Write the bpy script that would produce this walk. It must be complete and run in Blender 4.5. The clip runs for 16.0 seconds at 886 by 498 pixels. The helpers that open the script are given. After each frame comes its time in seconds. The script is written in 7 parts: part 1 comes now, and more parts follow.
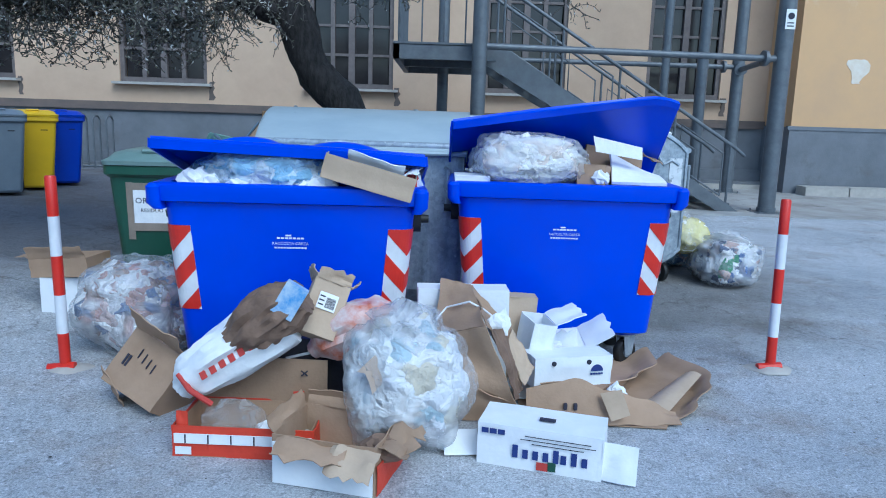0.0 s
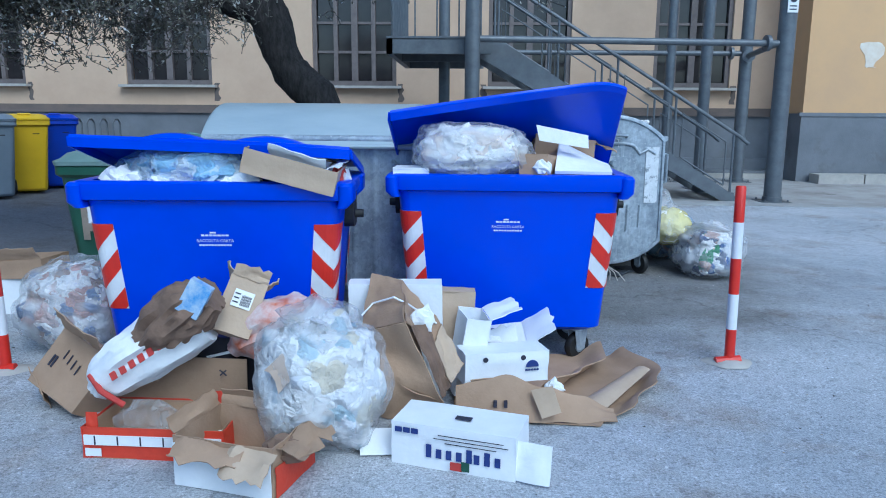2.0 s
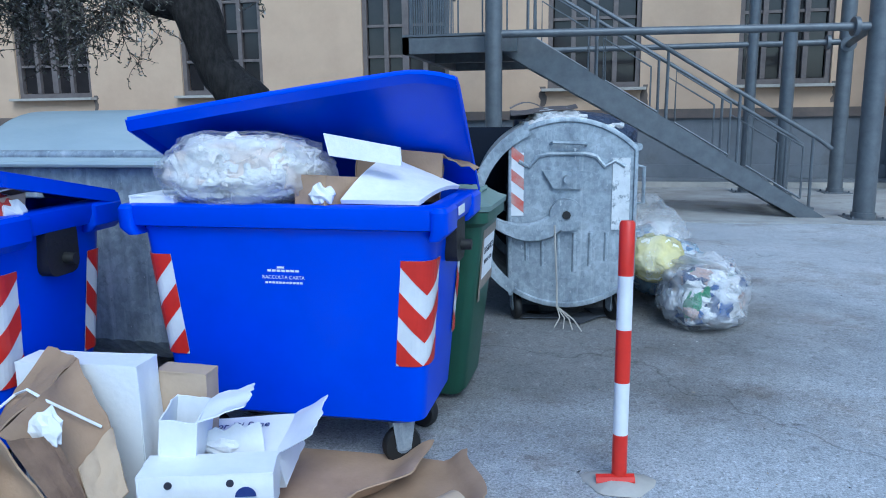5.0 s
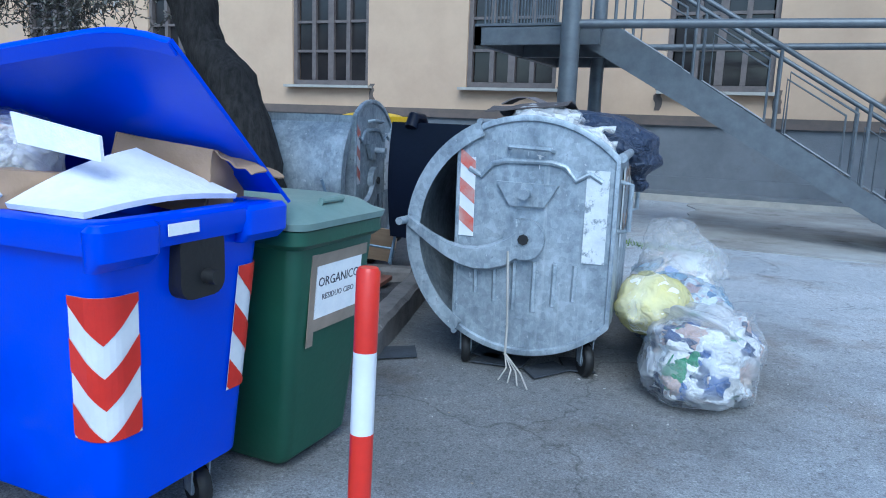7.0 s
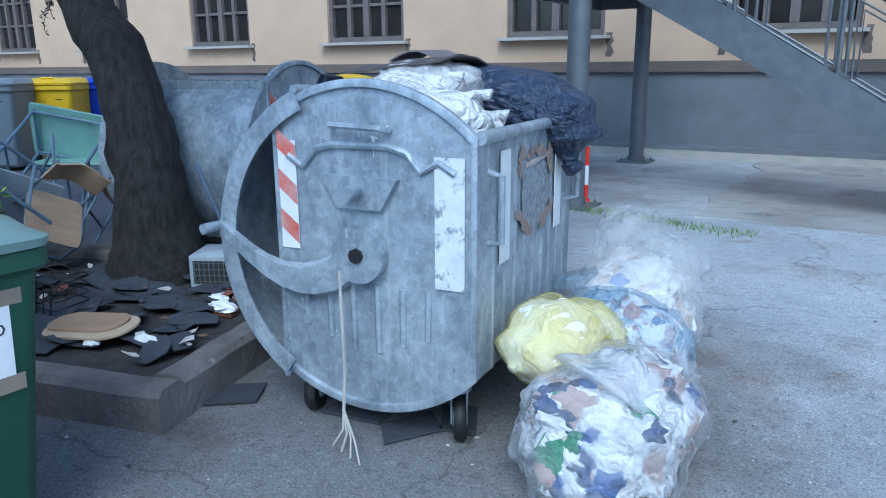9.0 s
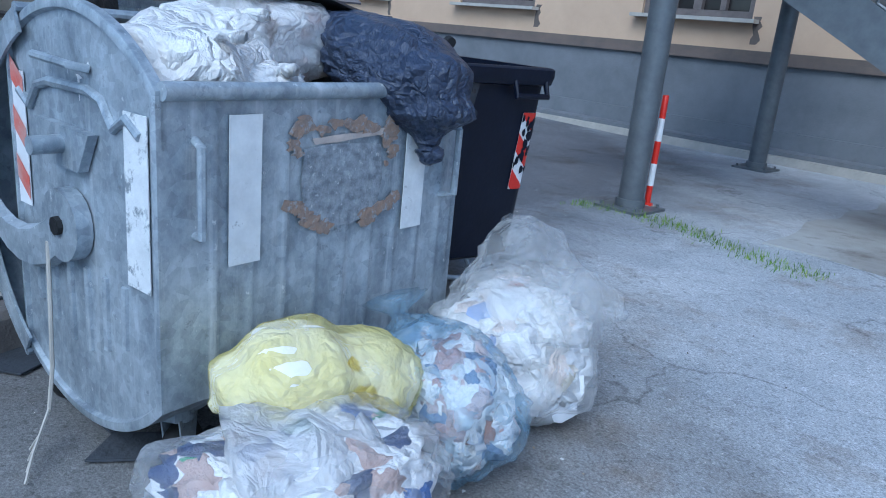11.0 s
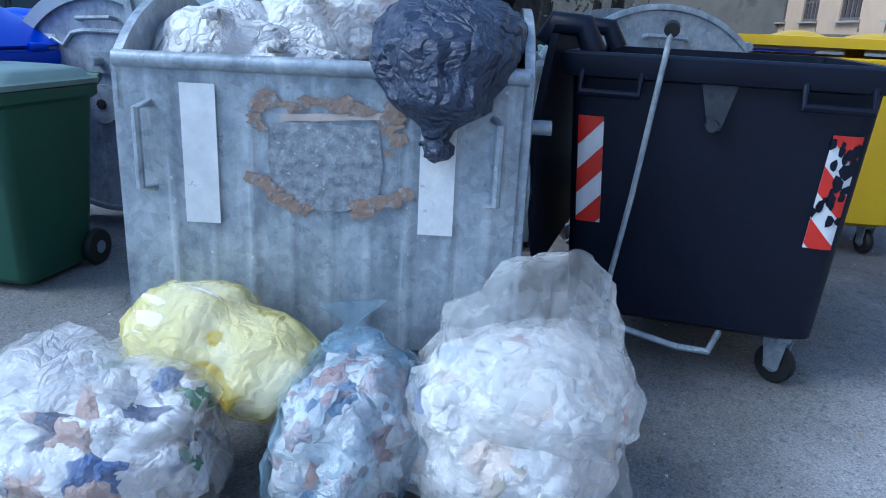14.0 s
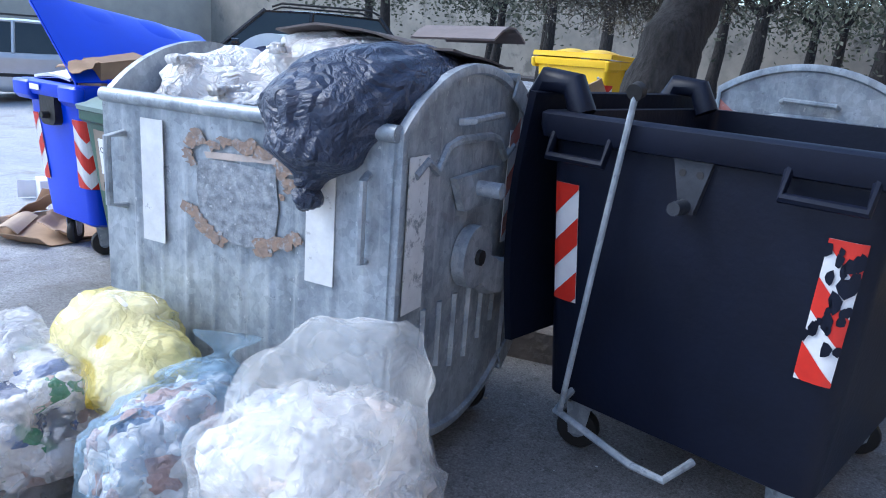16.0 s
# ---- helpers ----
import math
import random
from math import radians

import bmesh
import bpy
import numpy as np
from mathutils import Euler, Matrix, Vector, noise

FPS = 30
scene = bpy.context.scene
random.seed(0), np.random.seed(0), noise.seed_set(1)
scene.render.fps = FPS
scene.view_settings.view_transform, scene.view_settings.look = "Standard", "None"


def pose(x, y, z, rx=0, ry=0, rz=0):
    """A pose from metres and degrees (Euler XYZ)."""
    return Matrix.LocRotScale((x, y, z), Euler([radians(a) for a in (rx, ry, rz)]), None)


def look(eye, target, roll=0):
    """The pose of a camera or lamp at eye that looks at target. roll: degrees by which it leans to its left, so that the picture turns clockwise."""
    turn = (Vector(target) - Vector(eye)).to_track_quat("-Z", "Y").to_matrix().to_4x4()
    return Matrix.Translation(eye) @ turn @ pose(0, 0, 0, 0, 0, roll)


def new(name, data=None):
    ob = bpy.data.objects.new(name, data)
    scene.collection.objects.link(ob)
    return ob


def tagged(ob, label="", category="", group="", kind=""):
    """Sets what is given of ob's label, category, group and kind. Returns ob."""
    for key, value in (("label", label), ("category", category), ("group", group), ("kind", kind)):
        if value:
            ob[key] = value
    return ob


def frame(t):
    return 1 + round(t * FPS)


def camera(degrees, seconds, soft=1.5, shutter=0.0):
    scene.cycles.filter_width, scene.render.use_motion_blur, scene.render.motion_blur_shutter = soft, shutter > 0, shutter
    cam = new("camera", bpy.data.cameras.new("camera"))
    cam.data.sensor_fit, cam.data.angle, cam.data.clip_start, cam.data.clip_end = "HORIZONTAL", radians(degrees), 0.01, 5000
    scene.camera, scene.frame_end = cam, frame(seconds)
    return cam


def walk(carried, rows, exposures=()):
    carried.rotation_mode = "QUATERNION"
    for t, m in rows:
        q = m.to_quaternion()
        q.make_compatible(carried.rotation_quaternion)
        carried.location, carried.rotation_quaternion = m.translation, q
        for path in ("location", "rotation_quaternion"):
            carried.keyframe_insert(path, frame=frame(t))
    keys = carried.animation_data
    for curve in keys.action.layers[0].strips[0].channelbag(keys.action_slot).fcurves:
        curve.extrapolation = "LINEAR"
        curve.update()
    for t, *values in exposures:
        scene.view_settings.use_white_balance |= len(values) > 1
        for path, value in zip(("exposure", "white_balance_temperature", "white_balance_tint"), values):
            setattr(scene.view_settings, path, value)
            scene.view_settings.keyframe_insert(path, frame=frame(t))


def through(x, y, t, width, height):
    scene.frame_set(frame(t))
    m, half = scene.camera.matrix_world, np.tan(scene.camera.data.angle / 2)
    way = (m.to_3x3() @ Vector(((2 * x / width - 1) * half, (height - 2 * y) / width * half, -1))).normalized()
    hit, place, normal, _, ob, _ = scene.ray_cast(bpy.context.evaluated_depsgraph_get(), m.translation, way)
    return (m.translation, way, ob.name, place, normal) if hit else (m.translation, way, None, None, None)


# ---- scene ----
cam = camera(62.8, 16.0, 1.0)
PATH = [
    (0, (-0.057, -0.061, 1.491), (-0.029, 1.906, 1.132), 1.8),
    (0.5, (-0.061, -0.124, 1.494), (-0.023, 1.834, 1.084), 1.5),
    (1, (0.036, -0.136, 1.49), (-0.036, 1.823, 1.095), 0.0),
    (1.5, (0.274, -0.106, 1.485), (0.158, 1.855, 1.112), 1.1),
    (2, (0.445, 0.039, 1.47), (0.397, 2.004, 1.1), 0.4),
    (2.5, (0.651, 0.254, 1.471), (0.586, 2.229, 1.159), 0.7),
    (3, (0.897, 0.446, 1.463), (0.77, 2.417, 1.147), 0.7),
    (3.5, (1.208, 0.622, 1.464), (1.025, 2.577, 1.083), 1.4),
    (4, (1.452, 0.909, 1.43), (1.243, 2.868, 1.086), 2.0),
    (4.2, (1.529, 1.017, 1.453), (1.309, 2.975, 1.114), 1.1),
    (6.5, (2.709, 2.392, 1.455), (1.999, 4.218, 1.054), 1.3),
    (7, (2.923, 2.755, 1.433), (2.147, 4.563, 1.075), 2.0),
    (7.5, (3.121, 3.093, 1.449), (2.269, 4.864, 1.08), 0.1),
    (8, (3.314, 3.477, 1.433), (2.312, 5.149, 0.986), 1.0),
    (8.5, (3.381, 3.976, 1.428), (2.407, 5.66, 0.964), 1.8),
    (9, (3.478, 4.349, 1.491), (2.477, 6.012, 1.01), -0.3),
    (9.5, (3.584, 4.683, 1.462), (2.528, 6.277, 0.873), 1.2),
    (10, (3.7, 5.051, 1.475), (2.614, 6.634, 0.914), 2.7),
    (12.3, (4.457, 6.719, 1.453), (2.723, 7.462, 0.79), 2.8),
    (12.5, (4.44, 6.852, 1.462), (2.664, 7.496, 0.805), 1.7),
    (13, (4.389, 7.262, 1.383), (2.536, 7.719, 0.786), 3.5),
    (13.5, (4.387, 7.633, 1.356), (2.48, 7.61, 0.755), 0.6),
    (14, (4.375, 7.999, 1.402), (2.488, 7.713, 0.805), 2.7),
    (14.5, (4.188, 8.398, 1.423), (2.324, 7.952, 0.853), 3.1),
    (15, (4.055, 8.706, 1.425), (2.278, 8.057, 0.777), 2.5),
    (15.5, (3.943, 9.025, 1.461), (2.266, 8.137, 0.83), 2.8),
    (16, (3.761, 9.205, 1.489), (2.167, 8.116, 0.966), 4.3),
]
walk(cam, [(t, look(eye, target, roll)) for t, eye, target, roll in PATH],
     exposures=[(0.0, 0.58, 5050, -3), (4.0, 0.59, 5050, -3), (6.5, 0.74, 5050, -3), (7.0, 0.84, 5050, -3), (9.5, 0.87, 5050, -2), (10.0, 0.70, 5050, -1), (12.5, 0.72, 5050, 0), (13.0, 0.81, 5050, 0), (14.6, 1.1, 5050, 0), (15.5, 1.45, 5450, 4), (16.0, 1.5, 5700, 6)])

# ---- light ----
SUN_ELEV, SUN_ROT = radians(50), radians(150)
world = bpy.data.worlds.new("sky")
scene.world = world
world.use_nodes = True
sky = world.node_tree.nodes.new("ShaderNodeTexSky")
sky.sky_type, sky.sun_disc = "NISHITA", False
sky.sun_elevation, sky.sun_rotation = SUN_ELEV, SUN_ROT
sky.air_density, sky.dust_density, sky.ozone_density = 1.0, 1.5, 1.0
world.node_tree.links.new(sky.outputs[0], world.node_tree.nodes["Background"].inputs[0])
world.node_tree.nodes["Background"].inputs[1].default_value = 0.13
sun = new("sun", bpy.data.lights.new("sun", "SUN"))
sun.data.energy, sun.data.angle, sun.data.color = 1.1, radians(35), (1.0, 0.97, 0.93)
sun.matrix_world = look((math.sin(SUN_ROT) * 20, math.cos(SUN_ROT) * 20, 24), (0, 6, 0))


# ---- materials ----
def mat(name, c1, c2=None, rough=0.6, metal=0.0, scale=6.0, bump=0.15, bscale=40.0, stretch=(1, 1, 1), stain=None, stain_at=0.62, stain_scale=2.5, spec=0.5, island=0.0, rand=0.0):
    m = bpy.data.materials.new(name)
    m.use_nodes = True
    n, l = m.node_tree.nodes, m.node_tree.links
    bsdf = n["Principled BSDF"]
    bsdf.inputs["Roughness"].default_value, bsdf.inputs["Metallic"].default_value = rough, metal
    bsdf.inputs["Specular IOR Level"].default_value = spec
    c2 = c2 or tuple(v * 0.8 for v in c1)
    tc, mp = n.new("ShaderNodeTexCoord"), n.new("ShaderNodeMapping")
    mp.inputs["Scale"].default_value = stretch
    l.new(tc.outputs["Object"], mp.inputs["Vector"])
    no = n.new("ShaderNodeTexNoise")
    no.inputs["Scale"].default_value, no.inputs["Detail"].default_value, no.inputs["Roughness"].default_value = scale, 6, 0.65
    l.new(mp.outputs[0], no.inputs["Vector"])
    ramp = n.new("ShaderNodeValToRGB")
    ramp.color_ramp.elements[0].position, ramp.color_ramp.elements[1].position = 0.35, 0.65
    ramp.color_ramp.elements[0].color, ramp.color_ramp.elements[1].color = (*c2, 1), (*c1, 1)
    l.new(no.outputs["Fac"], ramp.inputs["Fac"])
    col = ramp.outputs["Color"]
    if stain:
        s = n.new("ShaderNodeTexNoise")
        s.inputs["Scale"].default_value, s.inputs["Detail"].default_value, s.inputs["Roughness"].default_value = stain_scale, 8, 0.7
        l.new(tc.outputs["Object"], s.inputs["Vector"])
        r2 = n.new("ShaderNodeValToRGB")
        r2.color_ramp.elements[0].position, r2.color_ramp.elements[1].position = stain_at, min(1.0, stain_at + 0.1)
        l.new(s.outputs["Fac"], r2.inputs["Fac"])
        mx = n.new("ShaderNodeMixRGB")
        l.new(r2.outputs["Color"], mx.inputs[0])
        l.new(col, mx.inputs[1])
        mx.inputs[2].default_value = (*stain, 1)
        col = mx.outputs[0]
    if rand or island:
        hs = n.new("ShaderNodeHueSaturation")
        src = n.new("ShaderNodeObjectInfo").outputs["Random"] if rand else n.new("ShaderNodeNewGeometry").outputs["Random Per Island"]
        mr = n.new("ShaderNodeMapRange")
        mr.inputs["To Min"].default_value, mr.inputs["To Max"].default_value = 1 - (rand or island), 1 + (rand or island)
        l.new(src, mr.inputs["Value"])
        l.new(mr.outputs[0], hs.inputs["Value"])
        l.new(col, hs.inputs["Color"])
        col = hs.outputs[0]
    l.new(col, bsdf.inputs["Base Color"])
    fine = n.new("ShaderNodeTexNoise")
    fine.inputs["Scale"].default_value, fine.inputs["Detail"].default_value = bscale, 4
    l.new(mp.outputs[0], fine.inputs["Vector"])
    bp = n.new("ShaderNodeBump")
    bp.inputs["Strength"].default_value, bp.inputs["Distance"].default_value = bump, 0.02
    l.new(fine.outputs["Fac"], bp.inputs["Height"])
    l.new(bp.outputs[0], bsdf.inputs["Normal"])
    return m


def scraps_mat(name, colours, rough=0.7):
    m = bpy.data.materials.new(name)
    m.use_nodes = True
    n, l = m.node_tree.nodes, m.node_tree.links
    bsdf = n["Principled BSDF"]
    bsdf.inputs["Roughness"].default_value = rough
    ramp = n.new("ShaderNodeValToRGB")
    ramp.color_ramp.interpolation = "CONSTANT"
    while len(ramp.color_ramp.elements) < len(colours):
        ramp.color_ramp.elements.new(0.5)
    for i, c in enumerate(colours):
        ramp.color_ramp.elements[i].position = i / len(colours)
        ramp.color_ramp.elements[i].color = (*c, 1)
    l.new(n.new("ShaderNodeNewGeometry").outputs["Random Per Island"], ramp.inputs["Fac"])
    l.new(ramp.outputs["Color"], bsdf.inputs["Base Color"])
    return m


def film_mat(name, colour, low=0.1, high=0.45, scale=9.0, rough=0.16, through=0.4):
    m = bpy.data.materials.new(name)
    m.use_nodes = True
    n, l = m.node_tree.nodes, m.node_tree.links
    bsdf = n["Principled BSDF"]
    bsdf.inputs["Base Color"].default_value = (*colour, 1)
    bsdf.inputs["Roughness"].default_value = rough
    tc = n.new("ShaderNodeTexCoord")
    no = n.new("ShaderNodeTexNoise")
    no.inputs["Scale"].default_value, no.inputs["Detail"].default_value, no.inputs["Distortion"].default_value = scale, 7, 0.4
    l.new(tc.outputs["Object"], no.inputs["Vector"])
    mr = n.new("ShaderNodeMapRange")
    mr.inputs["From Min"].default_value, mr.inputs["From Max"].default_value = 0.3, 0.7
    mr.inputs["To Min"].default_value, mr.inputs["To Max"].default_value = low, high
    l.new(no.outputs["Fac"], mr.inputs["Value"])
    crease = n.new("ShaderNodeTexVoronoi")
    crease.feature = "DISTANCE_TO_EDGE"
    crease.inputs["Scale"].default_value = 11.0
    mvec = n.new("ShaderNodeVectorMath")
    mvec.operation = "MULTIPLY_ADD"
    l.new(no.outputs["Color"], mvec.inputs[0])
    mvec.inputs[1].default_value = (0.35, 0.35, 0.35)
    l.new(tc.outputs["Object"], mvec.inputs[2])
    l.new(mvec.outputs[0], crease.inputs["Vector"])
    summed = n.new("ShaderNodeMath")
    summed.operation = "ADD"
    l.new(no.outputs["Fac"], summed.inputs[0])
    l.new(crease.outputs["Distance"], summed.inputs[1])
    bp = n.new("ShaderNodeBump")
    bp.inputs["Strength"].default_value, bp.inputs["Distance"].default_value = 0.9, 0.05
    l.new(summed.outputs[0], bp.inputs["Height"])
    l.new(bp.outputs[0], bsdf.inputs["Normal"])
    tl, both = n.new("ShaderNodeBsdfTranslucent"), n.new("ShaderNodeMixShader")
    tl.inputs["Color"].default_value = (*colour, 1)
    both.inputs[0].default_value = through
    l.new(bsdf.outputs[0], both.inputs[1])
    l.new(tl.outputs[0], both.inputs[2])
    tr, mx = n.new("ShaderNodeBsdfTransparent"), n.new("ShaderNodeMixShader")
    l.new(mr.outputs[0], mx.inputs[0])
    l.new(tr.outputs[0], mx.inputs[1])
    l.new(both.outputs[0], mx.inputs[2])
    l.new(mx.outputs[0], n["Material Output"].inputs["Surface"])
    return m


def asphalt_mat():
    """Worn asphalt: broad tone patches, brown dirt, stones and cracks."""
    m = bpy.data.materials.new("asphalt")
    m.use_nodes = True
    n, l = m.node_tree.nodes, m.node_tree.links
    bsdf = n["Principled BSDF"]
    bsdf.inputs["Roughness"].default_value = 0.82
    tc = n.new("ShaderNodeTexCoord")

    def noise_node(scale, detail, rough=0.6):
        q = n.new("ShaderNodeTexNoise")
        q.inputs["Scale"].default_value, q.inputs["Detail"].default_value, q.inputs["Roughness"].default_value = scale, detail, rough
        l.new(tc.outputs["Object"], q.inputs["Vector"])
        return q.outputs["Fac"]

    def ramp(fac, a, b, ca, cb):
        r = n.new("ShaderNodeValToRGB")
        r.color_ramp.elements[0].position, r.color_ramp.elements[1].position = a, b
        r.color_ramp.elements[0].color, r.color_ramp.elements[1].color = (*ca, 1), (*cb, 1)
        l.new(fac, r.inputs["Fac"])
        return r.outputs["Color"]

    def mix(kind, fac, a, b):
        q = n.new("ShaderNodeMixRGB")
        q.blend_type = kind
        if isinstance(fac, float):
            q.inputs[0].default_value = fac
        else:
            l.new(fac, q.inputs[0])
        l.new(a, q.inputs[1])
        l.new(b, q.inputs[2])
        return q.outputs[0]
    base = ramp(noise_node(0.55, 8, 0.7), 0.38, 0.62, (0.235, 0.245, 0.26), (0.315, 0.32, 0.33))
    dirt = ramp(noise_node(0.9, 9, 0.72), 0.52, 0.66, (0, 0, 0), (1, 1, 1))
    brown = ramp(noise_node(3, 4), 0.3, 0.7, (0.16, 0.145, 0.135), (0.24, 0.22, 0.205))
    col = mix("MIX", dirt, base, brown)
    grain = ramp(noise_node(95, 3, 0.8), 0.33, 0.68, (0.45, 0.45, 0.45), (1.45, 1.45, 1.45))
    col = mix("MULTIPLY", 0.85, col, grain)
    grit = ramp(noise_node(38, 2, 0.5), 0.68, 0.72, (1, 1, 1), (1.6, 1.6, 1.6))
    col = mix("MULTIPLY", 0.7, col, grit)
    for size, low, high, most in ((70, 0.14, 0.90, 0.38), (26, 0.05, 0.96, 0.28)):
        stone = n.new("ShaderNodeTexVoronoi")
        stone.inputs["Scale"].default_value = size
        l.new(tc.outputs["Object"], stone.inputs["Vector"])
        tint = n.new("ShaderNodeSeparateColor")
        l.new(stone.outputs["Color"], tint.inputs[0])
        col = mix("MULTIPLY", most, col, ramp(tint.outputs[0], low, low + 0.02, (0.42, 0.41, 0.40), (1, 1, 1)))
        col = mix("MULTIPLY", most, col, ramp(tint.outputs[1], high, high + 0.02, (1, 1, 1), (1.5, 1.49, 1.47)))
    vor = n.new("ShaderNodeTexVoronoi")
    vor.feature = "DISTANCE_TO_EDGE"
    vor.inputs["Scale"].default_value = 0.28
    warp = n.new("ShaderNodeTexNoise")
    warp.inputs["Scale"].default_value, warp.inputs["Detail"].default_value = 1.6, 8
    l.new(tc.outputs["Object"], warp.inputs["Vector"])
    add = n.new("ShaderNodeVectorMath")
    l.new(tc.outputs["Object"], add.inputs[0])
    l.new(warp.outputs["Color"], add.inputs[1])
    l.new(add.outputs[0], vor.inputs["Vector"])
    crack = ramp(vor.outputs["Distance"], 0.0015, 0.004, (0.45, 0.44, 0.43), (1, 1, 1))
    col = mix("MULTIPLY", 0.75, col, crack)
    # old trodden dirt round the containers, and a broad darker zone towards the wall
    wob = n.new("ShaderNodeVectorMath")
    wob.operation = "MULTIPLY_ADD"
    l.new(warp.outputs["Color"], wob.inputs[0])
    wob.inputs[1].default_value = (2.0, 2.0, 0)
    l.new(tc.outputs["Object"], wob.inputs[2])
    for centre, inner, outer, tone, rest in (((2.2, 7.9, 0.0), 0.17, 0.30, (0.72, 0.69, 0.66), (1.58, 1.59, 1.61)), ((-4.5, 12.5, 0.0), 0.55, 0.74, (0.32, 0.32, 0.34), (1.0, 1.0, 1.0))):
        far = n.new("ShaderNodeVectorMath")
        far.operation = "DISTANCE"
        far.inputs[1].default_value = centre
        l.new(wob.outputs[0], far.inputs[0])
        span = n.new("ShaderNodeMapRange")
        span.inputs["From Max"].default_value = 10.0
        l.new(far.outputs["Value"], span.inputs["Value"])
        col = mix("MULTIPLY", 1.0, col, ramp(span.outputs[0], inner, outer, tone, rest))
    l.new(col, bsdf.inputs["Base Color"])
    bp = n.new("ShaderNodeBump")
    bp.inputs["Strength"].default_value, bp.inputs["Distance"].default_value = 0.5, 0.01
    l.new(noise_node(110, 4, 0.7), bp.inputs["Height"])
    l.new(bp.outputs[0], bsdf.inputs["Normal"])
    return m


def fill_mat(name, colours, scale=13.0):
    """Packed rubbish: irregular patches of colour with sharp folds."""
    m = bpy.data.materials.new(name)
    m.use_nodes = True
    n, l = m.node_tree.nodes, m.node_tree.links
    bsdf = n["Principled BSDF"]
    bsdf.inputs["Roughness"].default_value = 0.55
    tc, no, add = n.new("ShaderNodeTexCoord"), n.new("ShaderNodeTexNoise"), n.new("ShaderNodeVectorMath")
    no.inputs["Scale"].default_value, no.inputs["Detail"].default_value = 9.0, 5
    l.new(tc.outputs["Object"], no.inputs["Vector"])
    add.operation = "MULTIPLY_ADD"
    l.new(no.outputs["Color"], add.inputs[0])
    add.inputs[1].default_value = (0.16, 0.16, 0.16)
    l.new(tc.outputs["Object"], add.inputs[2])
    cell, edge = n.new("ShaderNodeTexVoronoi"), n.new("ShaderNodeTexVoronoi")
    edge.feature = "DISTANCE_TO_EDGE"
    for v in (cell, edge):
        v.inputs["Scale"].default_value = scale
        l.new(add.outputs[0], v.inputs["Vector"])
    sep = n.new("ShaderNodeSeparateColor")
    l.new(cell.outputs["Color"], sep.inputs[0])
    ramp = n.new("ShaderNodeValToRGB")
    ramp.color_ramp.interpolation = "CONSTANT"
    while len(ramp.color_ramp.elements) < len(colours):
        ramp.color_ramp.elements.new(0.5)
    for i, c in enumerate(colours):
        ramp.color_ramp.elements[i].position = i / len(colours)
        ramp.color_ramp.elements[i].color = (*c, 1)
    l.new(sep.outputs[0], ramp.inputs["Fac"])
    tone = n.new("ShaderNodeMixRGB")
    tone.blend_type = "MULTIPLY"
    tone.inputs[0].default_value = 0.6
    l.new(ramp.outputs["Color"], tone.inputs[1])
    shade = n.new("ShaderNodeValToRGB")
    shade.color_ramp.elements[0].position, shade.color_ramp.elements[1].position = 0.3, 0.6
    shade.color_ramp.elements[0].color = (0.72, 0.71, 0.71, 1)
    l.new(no.outputs["Fac"], shade.inputs["Fac"])
    l.new(shade.outputs["Color"], tone.inputs[2])
    l.new(tone.outputs[0], bsdf.inputs["Base Color"])
    bp = n.new("ShaderNodeBump")
    bp.inputs["Strength"].default_value, bp.inputs["Distance"].default_value = 0.8, 0.05
    mixh = n.new("ShaderNodeMath")
    l.new(edge.outputs["Distance"], mixh.inputs[0])
    l.new(no.outputs["Fac"], mixh.inputs[1])
    l.new(mixh.outputs[0], bp.inputs["Height"])
    l.new(bp.outputs[0], bsdf.inputs["Normal"])
    return m


